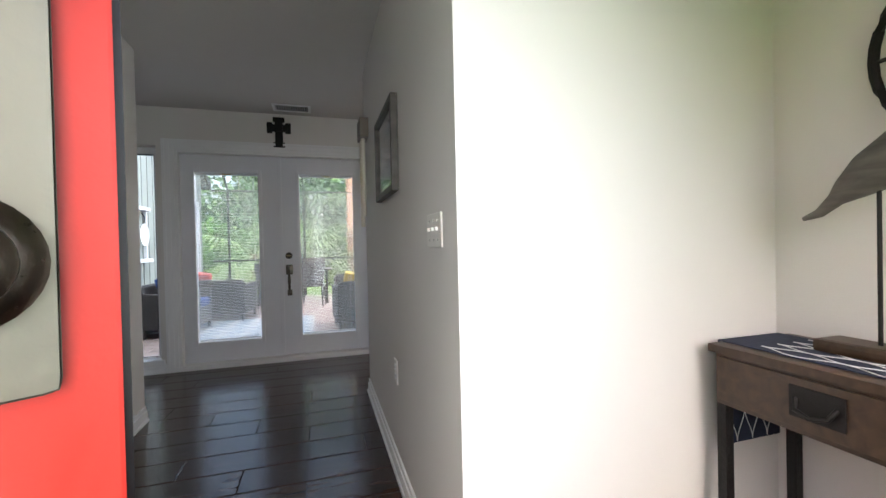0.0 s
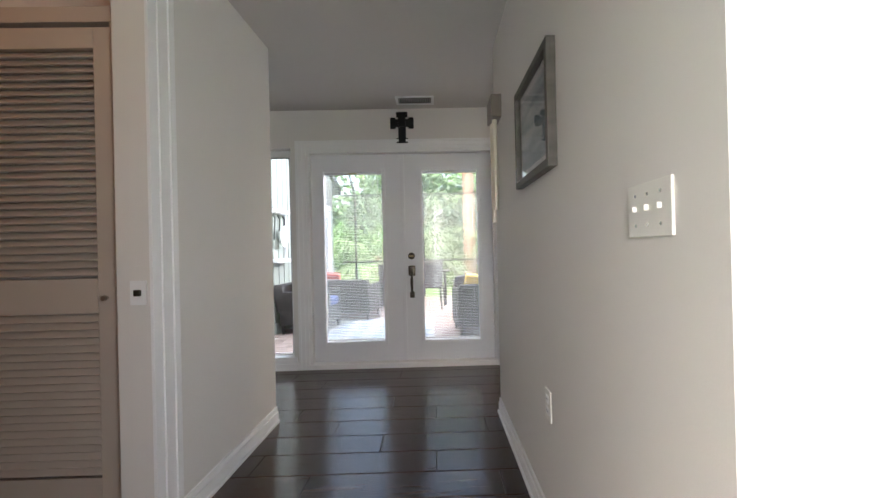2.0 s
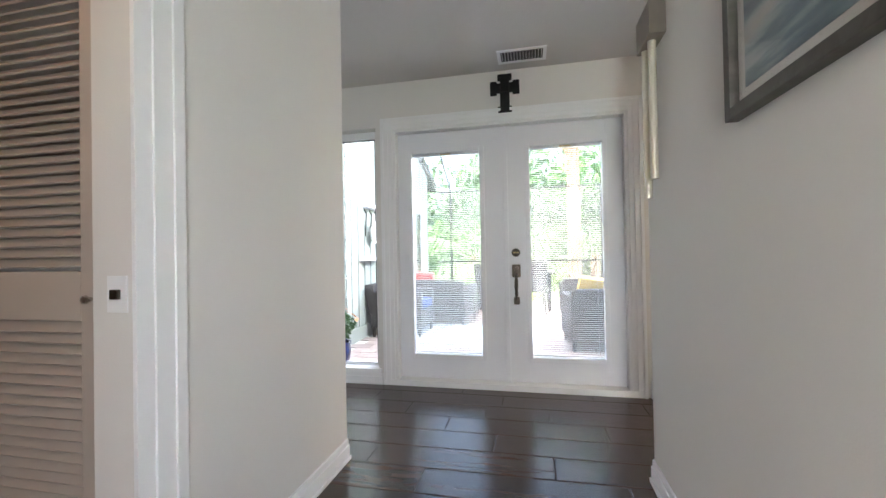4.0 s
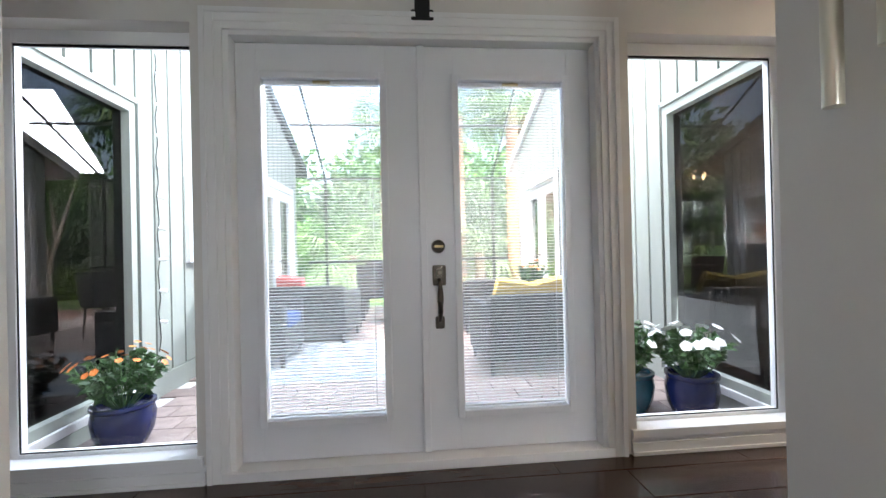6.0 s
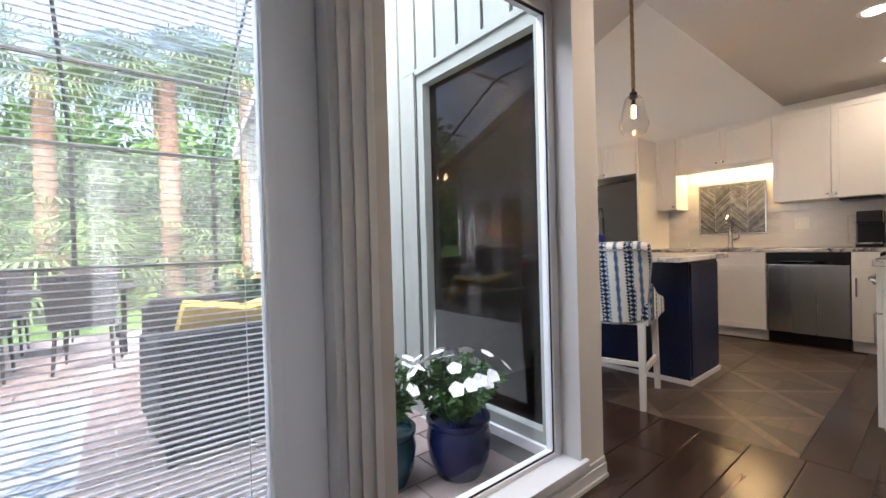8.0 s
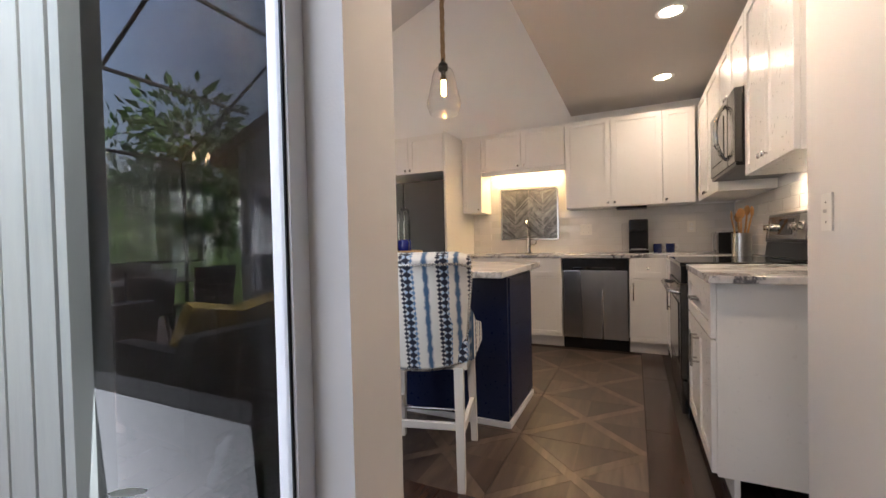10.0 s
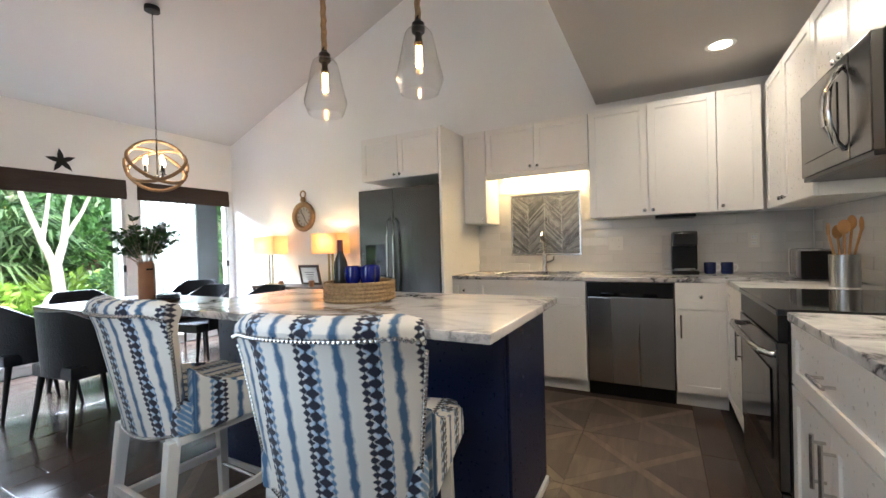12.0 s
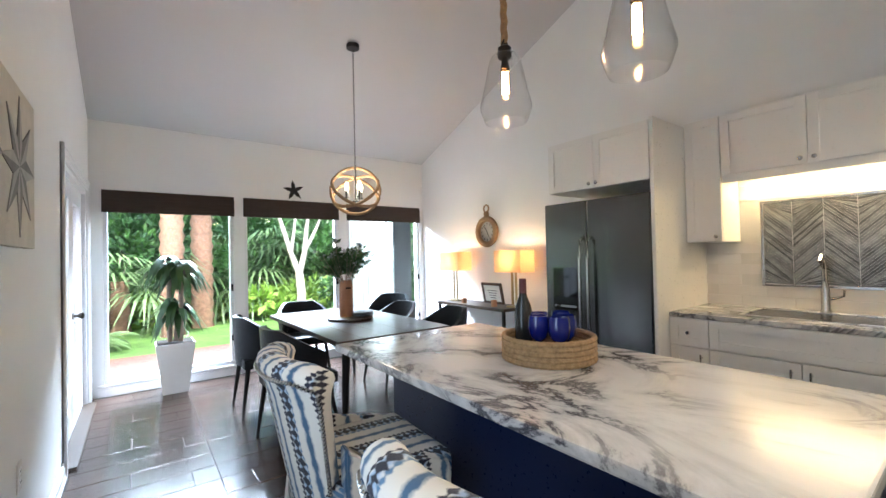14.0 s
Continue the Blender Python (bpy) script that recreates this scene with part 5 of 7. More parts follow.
for k in range(8):
    sweep(bm, [((0.160 - k * 0.02) * math.cos(a), (0.160 - k * 0.02) * math.sin(a), 0.010) for a in [2 * math.pi * i / 40 for i in range(40)]], 0.010, 6, True)
part("base", bm, M_BASKET, tr, "", True)
for gx, gy in ((-0.065, 0.02), (0.005, 0.075), (0.02, -0.045), (0.085, 0.025), (-0.04, -0.06)):
    g = thing("goblet", "cobalt blue glass goblet in the seagrass tray", "goblet", pose(4.235 + gx, 5.665 + gy, 0.941), group="goblets in the tray")
    bm = bmesh.new()
    lathe(bm, [(0, 0), (0.030, 0.0), (0.030, 0.003), (0.006, 0.010), (0.0055, 0.045), (0.012, 0.052)], 20)
    part("stem", bm, M_COBALT, g, "", True)
    bm = bmesh.new()
    lathe(bm, [(0.0, 0.048), (0.018, 0.052), (0.036, 0.075), (0.042, 0.105), (0.041, 0.135), (0.037, 0.155), (0.034, 0.155), (0.038, 0.13), (0.038, 0.105), (0.030, 0.078), (0, 0.060)], 24)
    part("bowl", bm, M_COBALT, g, "", True)
bo = thing("bottle", "dark glass wine bottle with a burgundy capsule in the tray", "bottle", pose(4.20, 5.79, 0.941))
bm = bmesh.new()
lathe(bm, [(0, 0), (0.036, 0), (0.037, 0.01), (0.037, 0.15), (0.033, 0.18), (0.016, 0.225), (0.0145, 0.24)], 24)
part("glass", bm, M_BOTTLE, bo, "", True)
bm = bmesh.new()
lathe(bm, [(0.0155, 0.235), (0.0150, 0.295), (0.0, 0.297)], 20)
part("capsule", bm, mat("burgundy_foil", (0.10, 0.03, 0.035), 0.4, 0.3), bo, "", True)

# ---- console with two lamps, frame and candle, clock above ----
cs = thing("console_table", "slim dark wood console table against the white wall", "console table", pose(6.28, 8.42, 0))
part("top", boxes((-0.18, -0.62, 0.70, 0.20, 0.62, 0.735), bev=0.004), M_OAK, cs)
part("shelf", boxes((-0.16, -0.60, 0.18, 0.18, 0.60, 0.205), bev=0.003), M_OAK, cs)
for x in (-0.16, 0.17):
    for y in (-0.59, 0.59):
        part("leg", boxes((x - 0.015, y - 0.015, 0, x + 0.015, y + 0.015, 0.70), bev=0.002), M_IRON, cs)
for y in (8.88, 7.82):
    lp = thing("table_lamp", "table lamp with two brass bars and a lit linen box shade", "table lamp", pose(6.29, y, 0.735), group="lamps on the console")
    part("base", boxes((-0.05, -0.08, 0, 0.05, 0.08, 0.022), bev=0.003), M_BRASS, lp)
    for q in (-0.03, 0.03):
        part("bar", boxes((-0.010, q - 0.010, 0.02, 0.010, q + 0.010, 0.40), bev=0.002), M_BRASS, lp)
    m2 = bpy.data.materials.get("lit_linen") or None
    if m2 is None:
        m2 = bpy.data.materials.new("lit_linen")
        m2.use_nodes = True
        nt = m2.node_tree
        b = nt.nodes["Principled BSDF"]
        b.inputs["Base Color"].default_value = (0.82, 0.66, 0.48, 1)
        b.inputs["Roughness"].default_value = 0.95
        tl = nt.nodes.new("ShaderNodeBsdfTranslucent")
        tl.inputs[0].default_value = (0.86, 0.66, 0.44, 1)
        mx = nt.nodes.new("ShaderNodeMixShader")
        mx.inputs[0].default_value = 0.6
        nt.links.new(b.outputs[0], mx.inputs[1])
        nt.links.new(tl.outputs[0], mx.inputs[2])
        nt.links.new(mx.outputs[0], nt.nodes["Material Output"].inputs[0])
    part("shade", boxes((-0.115, -0.20, 0.40, -0.113, 0.20, 0.645), (0.113, -0.20, 0.40, 0.115, 0.20, 0.645), (-0.113, -0.20, 0.40, 0.113, -0.198, 0.645), (-0.113, 0.198, 0.40, 0.113, 0.20, 0.645)), m2, lp, "lit linen box shade")
    bm = bmesh.new()
    lathe(bm, [(0.010, 0.43), (0.028, 0.49), (0.026, 0.53), (0, 0.55)], 14)
    part("bulb", bm, M_BULB, lp, "", True)
    point_lamp("lamp_glow", (6.29, y, 1.30), 1.1, (1.0, 0.68, 0.38), 0.04)
pf = thing("picture_frame", "leaning dark picture frame with printed card on the console", "picture frame", pose(6.40, 8.26, 0.737, 0, -12, 0))
part("frame", boxes((-0.012, -0.17, 0.0, 0.012, -0.14, 0.26), (-0.012, 0.14, 0.0, 0.012, 0.17, 0.26), (-0.012, -0.14, 0.0, 0.012, 0.14, 0.03), (-0.012, -0.14, 0.23, 0.012, 0.14, 0.26), bev=0.004), M_OAK, pf)
part("card", boxes((-0.004, -0.14, 0.03, 0.004, 0.14, 0.23)), M_PAPER, pf)
for k in range(4):
    part("text_bar", boxes((-0.0055, -0.08 + 0.01 * k, 0.16 - 0.03 * k, -0.004, 0.08 - 0.012 * k, 0.168 - 0.03 * k)), M_FRAMEGREY, pf)
for y, h in ((8.06, 0.075), (8.60, 0.06)):
    bm = bmesh.new()
    lathe(bm, [(0, 0), (0.034, 0), (0.034, h), (0.028, h), (0.028, h - 0.015), (0, h - 0.015)], 20)
    tagged(part("candle", bm, M_WOODBEIGE, None, "", True), "small amber jar candle on the console", "candle").location = (6.20, y, 0.735)

ck = thing("wall_clock", "round pocket-watch style wall clock with a rope-brown rim", "clock", pose(EX - 0.002, 8.45, 1.63, 0, -90, 0))
bm = bmesh.new()
lathe(bm, [(0.190, 0.0), (0.200, 0.02), (0.192, 0.046), (0.165, 0.055), (0.138, 0.046), (0.128, 0.016), (0.128, 0.0)], 48)
part("rim", bm, M_ROPE, ck, "", True)
bm = bmesh.new()
lathe(bm, [(0, 0.014), (0.130, 0.014), (0.130, 0.004), (0, 0.004)], 40)
part("dial", bm, mat("aged_dial", (0.40, 0.38, 0.34), 0.6, var=0.15, scale=12), ck)
for k in range(12):
    a = k * math.pi / 6
    bm = bmesh.new()
    box(bm, 0.088, -0.005, 0.0145, 0.118, 0.005, 0.016, m=pose(0, 0, 0, 0, 0, math.degrees(a)))
    part("hour_mark", bm, M_IRON, ck)
for ang, ln in ((205, 0.075), (40, 0.11)):
    bm = bmesh.new()
    box(bm, -0.01, -0.004, 0.017, ln, 0.004, 0.019, m=pose(0, 0, 0, 0, 0, ang))
    part("hand_pointer", bm, M_IRON, ck)
bm = bmesh.new()
lathe(bm, [(0, -0.03), (0.030, -0.03), (0.034, 0.0), (0.030, 0.03), (0, 0.03)], 16)
bmesh.ops.transform(bm, matrix=pose(0.225, 0, 0.025, 0, 90, 0), verts=bm.verts)
sweep(bm, [(0.25 + 0.045 * (1 - math.cos(a)), 0.045 * math.sin(a), 0.025) for a in [2 * math.pi * i / 20 for i in range(20)]], 0.010, 8, True)
part("crown", bm, M_ROPE, ck, "", True)

# starfish over the windows
bm = bmesh.new()
c0, c1 = bm.verts.new((0, -0.03, 0)), bm.verts.new((0, 0, 0))
ring = []
for k in range(20):
    a = math.pi / 2 + k * 2 * math.pi / 20 + 0.12
    r = (0.135, 0.075, 0.042, 0.075)[k % 4]
    ring.append((bm.verts.new((r * math.cos(a), -0.012 if k % 4 else -0.006, r * math.sin(a))), bm.verts.new((r * math.cos(a), 0, r * math.sin(a)))))
for k in range(20):
    (a, b), (c, d) = ring[k], ring[(k + 1) % 20]
    bm.faces.new((c0, a, c))
    bm.faces.new((c1, d, b))
    bm.faces.new((a, b, d, c))
tagged(part("starfish", bm, M_IRON, None, "", True), "dark metal starfish ornament hung above the garden windows", "ornament").location = (4.51, WY - 0.001, 2.215)

# tall planter with a corn plant
pl = thing("potted_plant", "corn plant with long leaves in a tall white square planter", "plant", pose(3.20, 9.70, 0))
bm = bmesh.new()
vs = box(bm, -0.17, -0.17, 0, 0.17, 0.17, 0.51, bev=0.006)
for v in vs:
    f = 0.66 + 0.34 * v.co.z / 0.51
    v.co.x *= f
    v.co.y *= f
part("planter", bm, M_POTWHITE, pl, "tapered white square planter")
part("soil", boxes((-0.155, -0.155, 0.505, 0.155, 0.155, 0.514)), M_SOIL, pl)
bm, bm2 = bmesh.new(), bmesh.new()
rnd = random.Random(11)
for k, (cx, cy, h) in enumerate(((-0.04, 0.02, 1.36), (0.05, -0.03, 1.28), (0.02, 0.05, 0.90))):
    rod(bm, (cx, cy, 0.51), (cx * 1.2, cy * 1.2, h), 0.026, 0.021, 10)
    for i in range(30):
        a, lift = rnd.uniform(0, 6.283), rnd.uniform(0.1, 1.2)
        ln = rnd.uniform(0.19, 0.34)
        pts = []
        for j in range(6):
            q = j / 5
            pts.append(Vector((cx + math.cos(a) * ln * q, cy + math.sin(a) * ln * q, h - 0.10 + 0.14 * i / 30 + lift * ln * q - (0.9 + lift) * ln * q * q)))
        side = Vector((-math.sin(a), math.cos(a), 0))
        prev = None
        for j, p in enumerate(pts):
            w = 0.034 * math.sin(math.pi * min(0.97, 0.12 + 0.85 * j / 5))
            cur = (bm2.verts.new(p - side * w), bm2.verts.new(p + Vector((0, 0, -0.006))), bm2.verts.new(p + side * w))
            if prev:
                bm2.faces.new((prev[0], prev[1], cur[1], cur[0]))
                bm2.faces.new((prev[1], prev[2], cur[2], cur[1]))
            prev = cur
part("cane", bm, M_BARK, pl, "", True)
part("foliage", bm2, M_LEAFDK, pl, "", True)

# barn-quilt panel on the patio-side wall
qp = thing("wall_art", "wooden barn quilt panel with a grey star on cream", "wall art", pose(KX + 0.002, 6.52, 1.71, 0, 0, 90))
part("board", boxes((-0.53, -0.035, -0.30, 0.53, 0, 0.30), bev=0.003), mat("cream_board", (0.55, 0.52, 0.46), 0.7, var=0.12, scale=10, bump=0.2), qp)
M_QG = mat("grey_quilt_paint", (0.17, 0.165, 0.165), 0.7, var=0.2, scale=14)
M_QL = mat("pale_grey_quilt_paint", (0.36, 0.35, 0.34), 0.7, var=0.15, scale=14)
for cx in (-0.25, 0.25):
    for k in range(8):
        a = k * math.pi / 4
        p = [(0, 0), (0.11 * math.cos(a + 0.39), 0.11 * math.sin(a + 0.39)), (0.265 * math.cos(a), 0.265 * math.sin(a)), (0.11 * math.cos(a - 0.39), 0.11 * math.sin(a - 0.39))]
        for half, mm in (((0, 1, 2), M_QG), ((0, 2, 3), M_QL)):
            b2 = bmesh.new()
            lo = [b2.verts.new((cx + p[i][0], -0.035, p[i][1])) for i in half]
            hi = [b2.verts.new((cx + p[i][0], -0.038, p[i][1])) for i in half]
            b2.faces.new(hi)
            for i in range(3):
                b2.faces.new((lo[i], lo[(i + 1) % 3], hi[(i + 1) % 3], hi[i]))
            part("painted_triangle", b2, mm, qp)


# ---- hall and foyer ----
fd = thing("front_door", "red painted front door, ajar, with a satin handle plate", "door", pose(-0.117, 0.10, 0, 0, 0, 33))
part("leaf", boxes((0.0, 0.0, 0.01, 0.915, 0.045, 2.04), bev=0.003), M_RED, fd)
for z0, z1 in ((0.25, 0.85), (1.25, 1.85)):
    for x0 in (0.14, 0.50):
        part("door_panel", boxes((x0, -0.006, z0, x0 + 0.28, 0.0, z1), bev=0.004), M_RED, fd)
bm = bmesh.new()
box(bm, 0.783, -0.010, 1.045, 0.886, 0.0, 1.45, bev=0.008)
pltt = part("handle_plate", bm, mat("champagne_nickel", (0.17, 0.162, 0.13), 0.42, 0.55, var=0.06, scale=14, bump=0.1, bump_scale=60), fd, "satin nickel handle plate", True)
bm = bmesh.new()
lathe(bm, [(0, 0.020), (0.020, 0.019), (0.026, 0.010), (0.026, 0)], 20)
bmesh.ops.transform(bm, matrix=pose(0.862, -0.010, 1.298, 90), verts=bm.verts)
part("deadbolt", bm, M_CHROME, pltt, "", True)
bm = bmesh.new()
lathe(bm, [(0.036, 0), (0.036, 0.006), (0.030, 0.012), (0.024, 0.014), (0.023, 0.024), (0.016, 0.030), (0, 0.031)], 28)
bmesh.ops.transform(bm, matrix=pose(0.846, -0.010, 1.118, 90), verts=bm.verts)
part("knob", bm, M_PEWTER, pltt, "", True)
part("weather_strip", boxes((0.9155, 0.006, 0.02, 0.920, 0.040, 2.03)), M_BLACK, fd)

cn = thing("console_table", "rustic wood entry table with drawers on a black iron frame", "console table", pose(2.07, 0.72, 0))
part("top", boxes((-0.16, -0.56, 0.775, 0.195, 0.55, 0.80), bev=0.004), M_OAK, cn)
part("apron", boxes((-0.145, -0.545, 0.62, 0.185, 0.535, 0.774), bev=0.003), M_OAK, cn)
for y0 in (-0.53, 0.005):
    d = part("drawer", boxes((-0.152, y0, 0.635, -0.146, y0 + 0.52, 0.765), bev=0.002), M_OAK, cn)
    part("drawer_plate", boxes((-0.157, y0 + 0.20, 0.665, -0.152, y0 + 0.32, 0.745), bev=0.002), M_IRON, d)
    bm = bmesh.new()
    sweep(bm, [(-0.158, y0 + 0.215, 0.715), (-0.175, y0 + 0.225, 0.690), (-0.182, y0 + 0.26, 0.680), (-0.175, y0 + 0.295, 0.690), (-0.158, y0 + 0.305, 0.715)], 0.006, 8)
    part("drawer_handle", bm, M_IRON, d, "black iron bail pull", True)
for x in (-0.13, 0.165):
    for y in (-0.53, 0.52):
        part("leg", boxes((x - 0.015, y - 0.015, 0, x + 0.015, y + 0.015, 0.62), bev=0.002), M_IRON, cn)
part("shelf", boxes((-0.13, -0.53, 0.14, 0.17, 0.52, 0.17), bev=0.003), M_OAK, cn)
rn = thing("table_runner", "navy table runner with white lattice over the entry table", "runner")
part("cloth", boxes((1.96, 0.25, 0.801, 2.22, 1.276, 0.804), (1.96, 1.273, 0.47, 2.22, 1.277, 0.804)), M_RUNNER, rn)
bm = bmesh.new()
def ogee(put, u0, u1, v0, v1, du=0.065, dv=0.10):
    v = v0
    i = 0
    while v < v1 - dv:
        u = u0 + (du / 2 if i % 2 else 0)
        while u < u1 - 0.01:
            for sgn in (-1, 1):
                pts = []
                for k in range(9):
                    q = k / 8
                    uu = u + sgn * du / 2 * (0.5 - 0.5 * math.cos(math.pi * q))
                    if u0 <= uu <= u1:
                        pts.append(put(uu, v + dv * q))
                if len(pts) > 2:
                    sweep(bm, pts, 0.0017, 4)
            u += du
        v += dv
        i += 1
ogee(lambda u, v: (u, v, 0.8045), 1.965, 2.215, 0.27, 1.27)
part("lattice", bm, M_LATTICE, rn, "white lattice pattern")
bm = bmesh.new()
ogee(lambda u, v: (u, 1.272, v), 1.965, 2.215, 0.475, 0.62)
part("lattice", bm, M_LATTICE, rn, "white lattice pattern")
bd = thing("bird_sculpture", "carved grey wooden shorebird on a rod and wooden base", "sculpture", pose(2.13, 0.97, 0.8045))
part("base", boxes((-0.055, -0.16, 0, 0.055, 0.12, 0.035), bev=0.012), M_OAK, bd)
bm = bmesh.new()
rod(bm, (0, 0, 0.03), (0, 0, 0.44), 0.005)
part("rod", bm, M_IRON, bd, "", True)
bm = bmesh.new()
spine = [(0.17, 0.368, 0.006), (0.13, 0.382, 0.013), (0.09, 0.418, 0.020), (0.065, 0.440, 0.034), (0.01, 0.480, 0.056), (-0.07, 0.530, 0.066), (-0.14, 0.585, 0.054), (-0.20, 0.66, 0.032), (-0.23, 0.74, 0.026), (-0.26, 0.78, 0.028), (-0.31, 0.78, 0.008)]
sweep(bm, [(0, y, z) for y, z, r in spine], [r for *_, r in spine], 14)
part("body", bm, M_BIRD, bd, "", True)
bm = bmesh.new()
sweep(bm, [(0.0, 0.26 * math.cos(a), 0.26 * math.sin(a)) for a in [2 * math.pi * i / 40 for i in range(40)]], 0.013, 8, True)
for k in range(4):
    a = k * math.pi / 4
    rod(bm, (0, 0.25 * math.cos(a), 0.25 * math.sin(a)), (0, -0.25 * math.cos(a), -0.25 * math.sin(a)), 0.006)
wm = part("wall_hoop", bm, M_IRON, None, "", True)
tagged(wm, "round black iron wall hoop with thin spokes", "wall decor").location = (2.262, 0.785, 1.60)

# framed seascape
pc = thing("framed_picture", "grey wood framed seascape print on the hall wall", "picture", pose(1.116, 2.378, 1.588, 0, 0, -90) @ Matrix.Diagonal((0.925, 1, 0.925, 1)))
part("frame", boxes((-0.295, -0.032, -0.235, -0.262, 0, 0.235), (0.262, -0.032, -0.235, 0.295, 0, 0.235), (-0.262, -0.032, -0.235, 0.262, 0, -0.203), (-0.262, -0.032, 0.203, 0.262, 0, 0.235), bev=0.003), M_FRAMEGREY, pc)
part("mat_board", boxes((-0.262, -0.010, -0.203, 0.262, -0.002, 0.203)), M_PAPER, pc)
M_SEA = bpy.data.materials.new("seascape_print")
M_SEA.use_nodes = True
nt = M_SEA.node_tree
tc = nt.nodes.new("ShaderNodeTexCoord")
mp = nt.nodes.new("ShaderNodeMapping")
mp.inputs["Rotation"].default_value, mp.inputs["Scale"].default_value = (0, radians(-14), 0), (1.2, 1, 9)
nz = nt.nodes.new("ShaderNodeTexNoise")
nz.inputs["Scale"].default_value, nz.inputs["Detail"].default_value = 1.6, 7
rp = ramp(nt, [(0.30, (0.05, 0.08, 0.11)), (0.45, (0.17, 0.25, 0.30)), (0.55, (0.42, 0.48, 0.50)), (0.70, (0.55, 0.53, 0.48))])
nt.links.new(tc.outputs["Object"], mp.inputs[0])
nt.links.new(mp.outputs[0], nz.inputs["Vector"])
nt.links.new(nz.outputs["Fac"], rp.inputs[0])
nt.links.new(rp.outputs[0], nt.nodes["Principled BSDF"].inputs["Base Color"])
part("print", boxes((-0.225, -0.012, -0.165, 0.225, -0.010, 0.165)), M_SEA, pc, "blue-grey seascape")
part("pane", boxes((-0.262, -0.0185, -0.203, 0.262, -0.0165, 0.203)), M_GLASS, pc)

# light switches, outlets
def plate(name, label, m, w, h, toggles, holes):
    p = thing(name, label, "switch" if toggles else "outlet", m)
    pp = part("plate", boxes((-w / 2, -0.006, -h / 2, w / 2, 0, h / 2), bev=0.002), M_CREAM, p)
    for x in toggles:
        bm = bmesh.new()
        box(bm, x - 0.0035, -0.015, -0.002, x + 0.0035, -0.004, 0.009, bev=0.001)
        part("toggle", bm, M_CREAM, p)
        for z in (-0.030, 0.030):
            bm = bmesh.new()
            rod(bm, (x, -0.0075, z), (x, -0.005, z), 0.0035)
            part("screw", bm, M_CHROME, p)
    for z in holes:
        part("socket", boxes((-0.017, -0.008, z - 0.014, 0.017, -0.005, z + 0.014), bev=0.003), M_TRIM, p)
        part("slot", boxes((-0.008, -0.0088, z - 0.004, -0.006, -0.0075, z + 0.006), (0.006, -0.0088, z - 0.004, 0.008, -0.0075, z + 0.006)), M_BLACK, p)
    return p


HR = 1.118
plate("light_switch", "cream triple light switch on the hall wall", pose(HR, 1.532, 1.167, 0, 0, -90), 0.160, 0.106, (-0.046, 0, 0.046), ())
plate("wall_outlet", "cream double outlet low on the hall wall", pose(HR, 2.292, 0.503, 0, 0, -90), 0.072, 0.115, (), (-0.022, 0.022))
plate("light_switch", "cream light switch on the passage wall", pose(3.35, 3.60, 1.14, 0, 0, 180), 0.075, 0.115, (0,), ())
plate("wall_outlet", "white outlet by the patio-side wall", pose(KX, 6.94, 0.50, 0, 0, 90), 0.072, 0.115, (), (-0.022, 0.022))
plate("light_switch", "white double switch on the backsplash beside the sink", pose(EX - 0.012, 4.62, 1.17, 0, 0, -90), 0.12, 0.12, (-0.025, 0.025), ())
plate("wall_outlet", "white outlet on the backsplash by the corner", pose(EX - 0.012, 3.62, 1.17, 0, 0, -90), 0.072, 0.115, (), (-0.022, 0.022))
plate("wall_outlet", "white outdoor outlet on the patio wall", pose(KX - 0.12, 6.50, 0.36, 0, 0, -90), 0.075, 0.12, (), (-0.022, 0.022))

# door chime
M_TUBE = mat("cream_brass", (0.66, 0.62, 0.52), 0.3, 0.35, var=0.05)
cm = thing("door_chime", "cream door chime with long brass tubes on the hall wall", "door chime", pose(HR, 3.29, 1.95, 0, 0, -90))
part("box", boxes((-0.10, -0.062, -0.06, 0.10, 0, 0.075), bev=0.005), mat("bronze_brown", (0.20, 0.17, 0.145), 0.4, 0.3, var=0.1, scale=20), cm, "bronze-brown chime box")
for x, l in ((-0.06, 0.625), (0.03, 0.555)):
    bm = bmesh.new()
    rod(bm, (x, -0.035, -0.06 - l), (x, -0.035, -0.05), 0.016, seg=14)
    part("tube", bm, M_TUBE, cm, "long pale chime tube", True)

# cross and vent
bm = bmesh.new()
for q in ((-0.036, 0, -0.135, 0.036, 0.022, 0.135), (-0.095, 0.001, 0.008, 0.095, 0.021, 0.082)):
    box(bm, *q, bev=0.006)
for x, z in ((0, 0.125), (-0.085, 0.045), (0.085, 0.045), (0, -0.12)):
    box(bm, x - 0.054, 0.002, z - 0.026, x + 0.054, 0.020, z + 0.026, bev=0.010) if x == 0 else box(bm, x - 0.026, 0.002, z - 0.054, x + 0.026, 0.020, z + 0.054, bev=0.010)
box(bm, -0.035, -0.006, 0.010, 0.035, 0.003, 0.080, bev=0.006)
cr = part("wall_cross", bm, M_IRON, None, "", True)
tagged(cr, "dark carved cross resting above the double doors", "cross").matrix_basis = pose(0.415, FY - 0.024, 2.255)
vt = thing("ceiling_vent", "white metal ceiling vent with dark louvres", "vent", pose(0.55, 4.40, CZ))
part("frame", boxes((-0.17, -0.10, -0.008, 0.17, -0.075, 0), (-0.17, 0.075, -0.008, 0.17, 0.10, 0), (-0.17, -0.075, -0.008, -0.145, 0.075, 0), (0.145, -0.075, -0.008, 0.17, 0.075, 0), bev=0.002), M_TRIM, vt)
part("backing", boxes((-0.145, -0.075, -0.002, 0.145, 0.075, -0.001)), M_BLACK, vt)
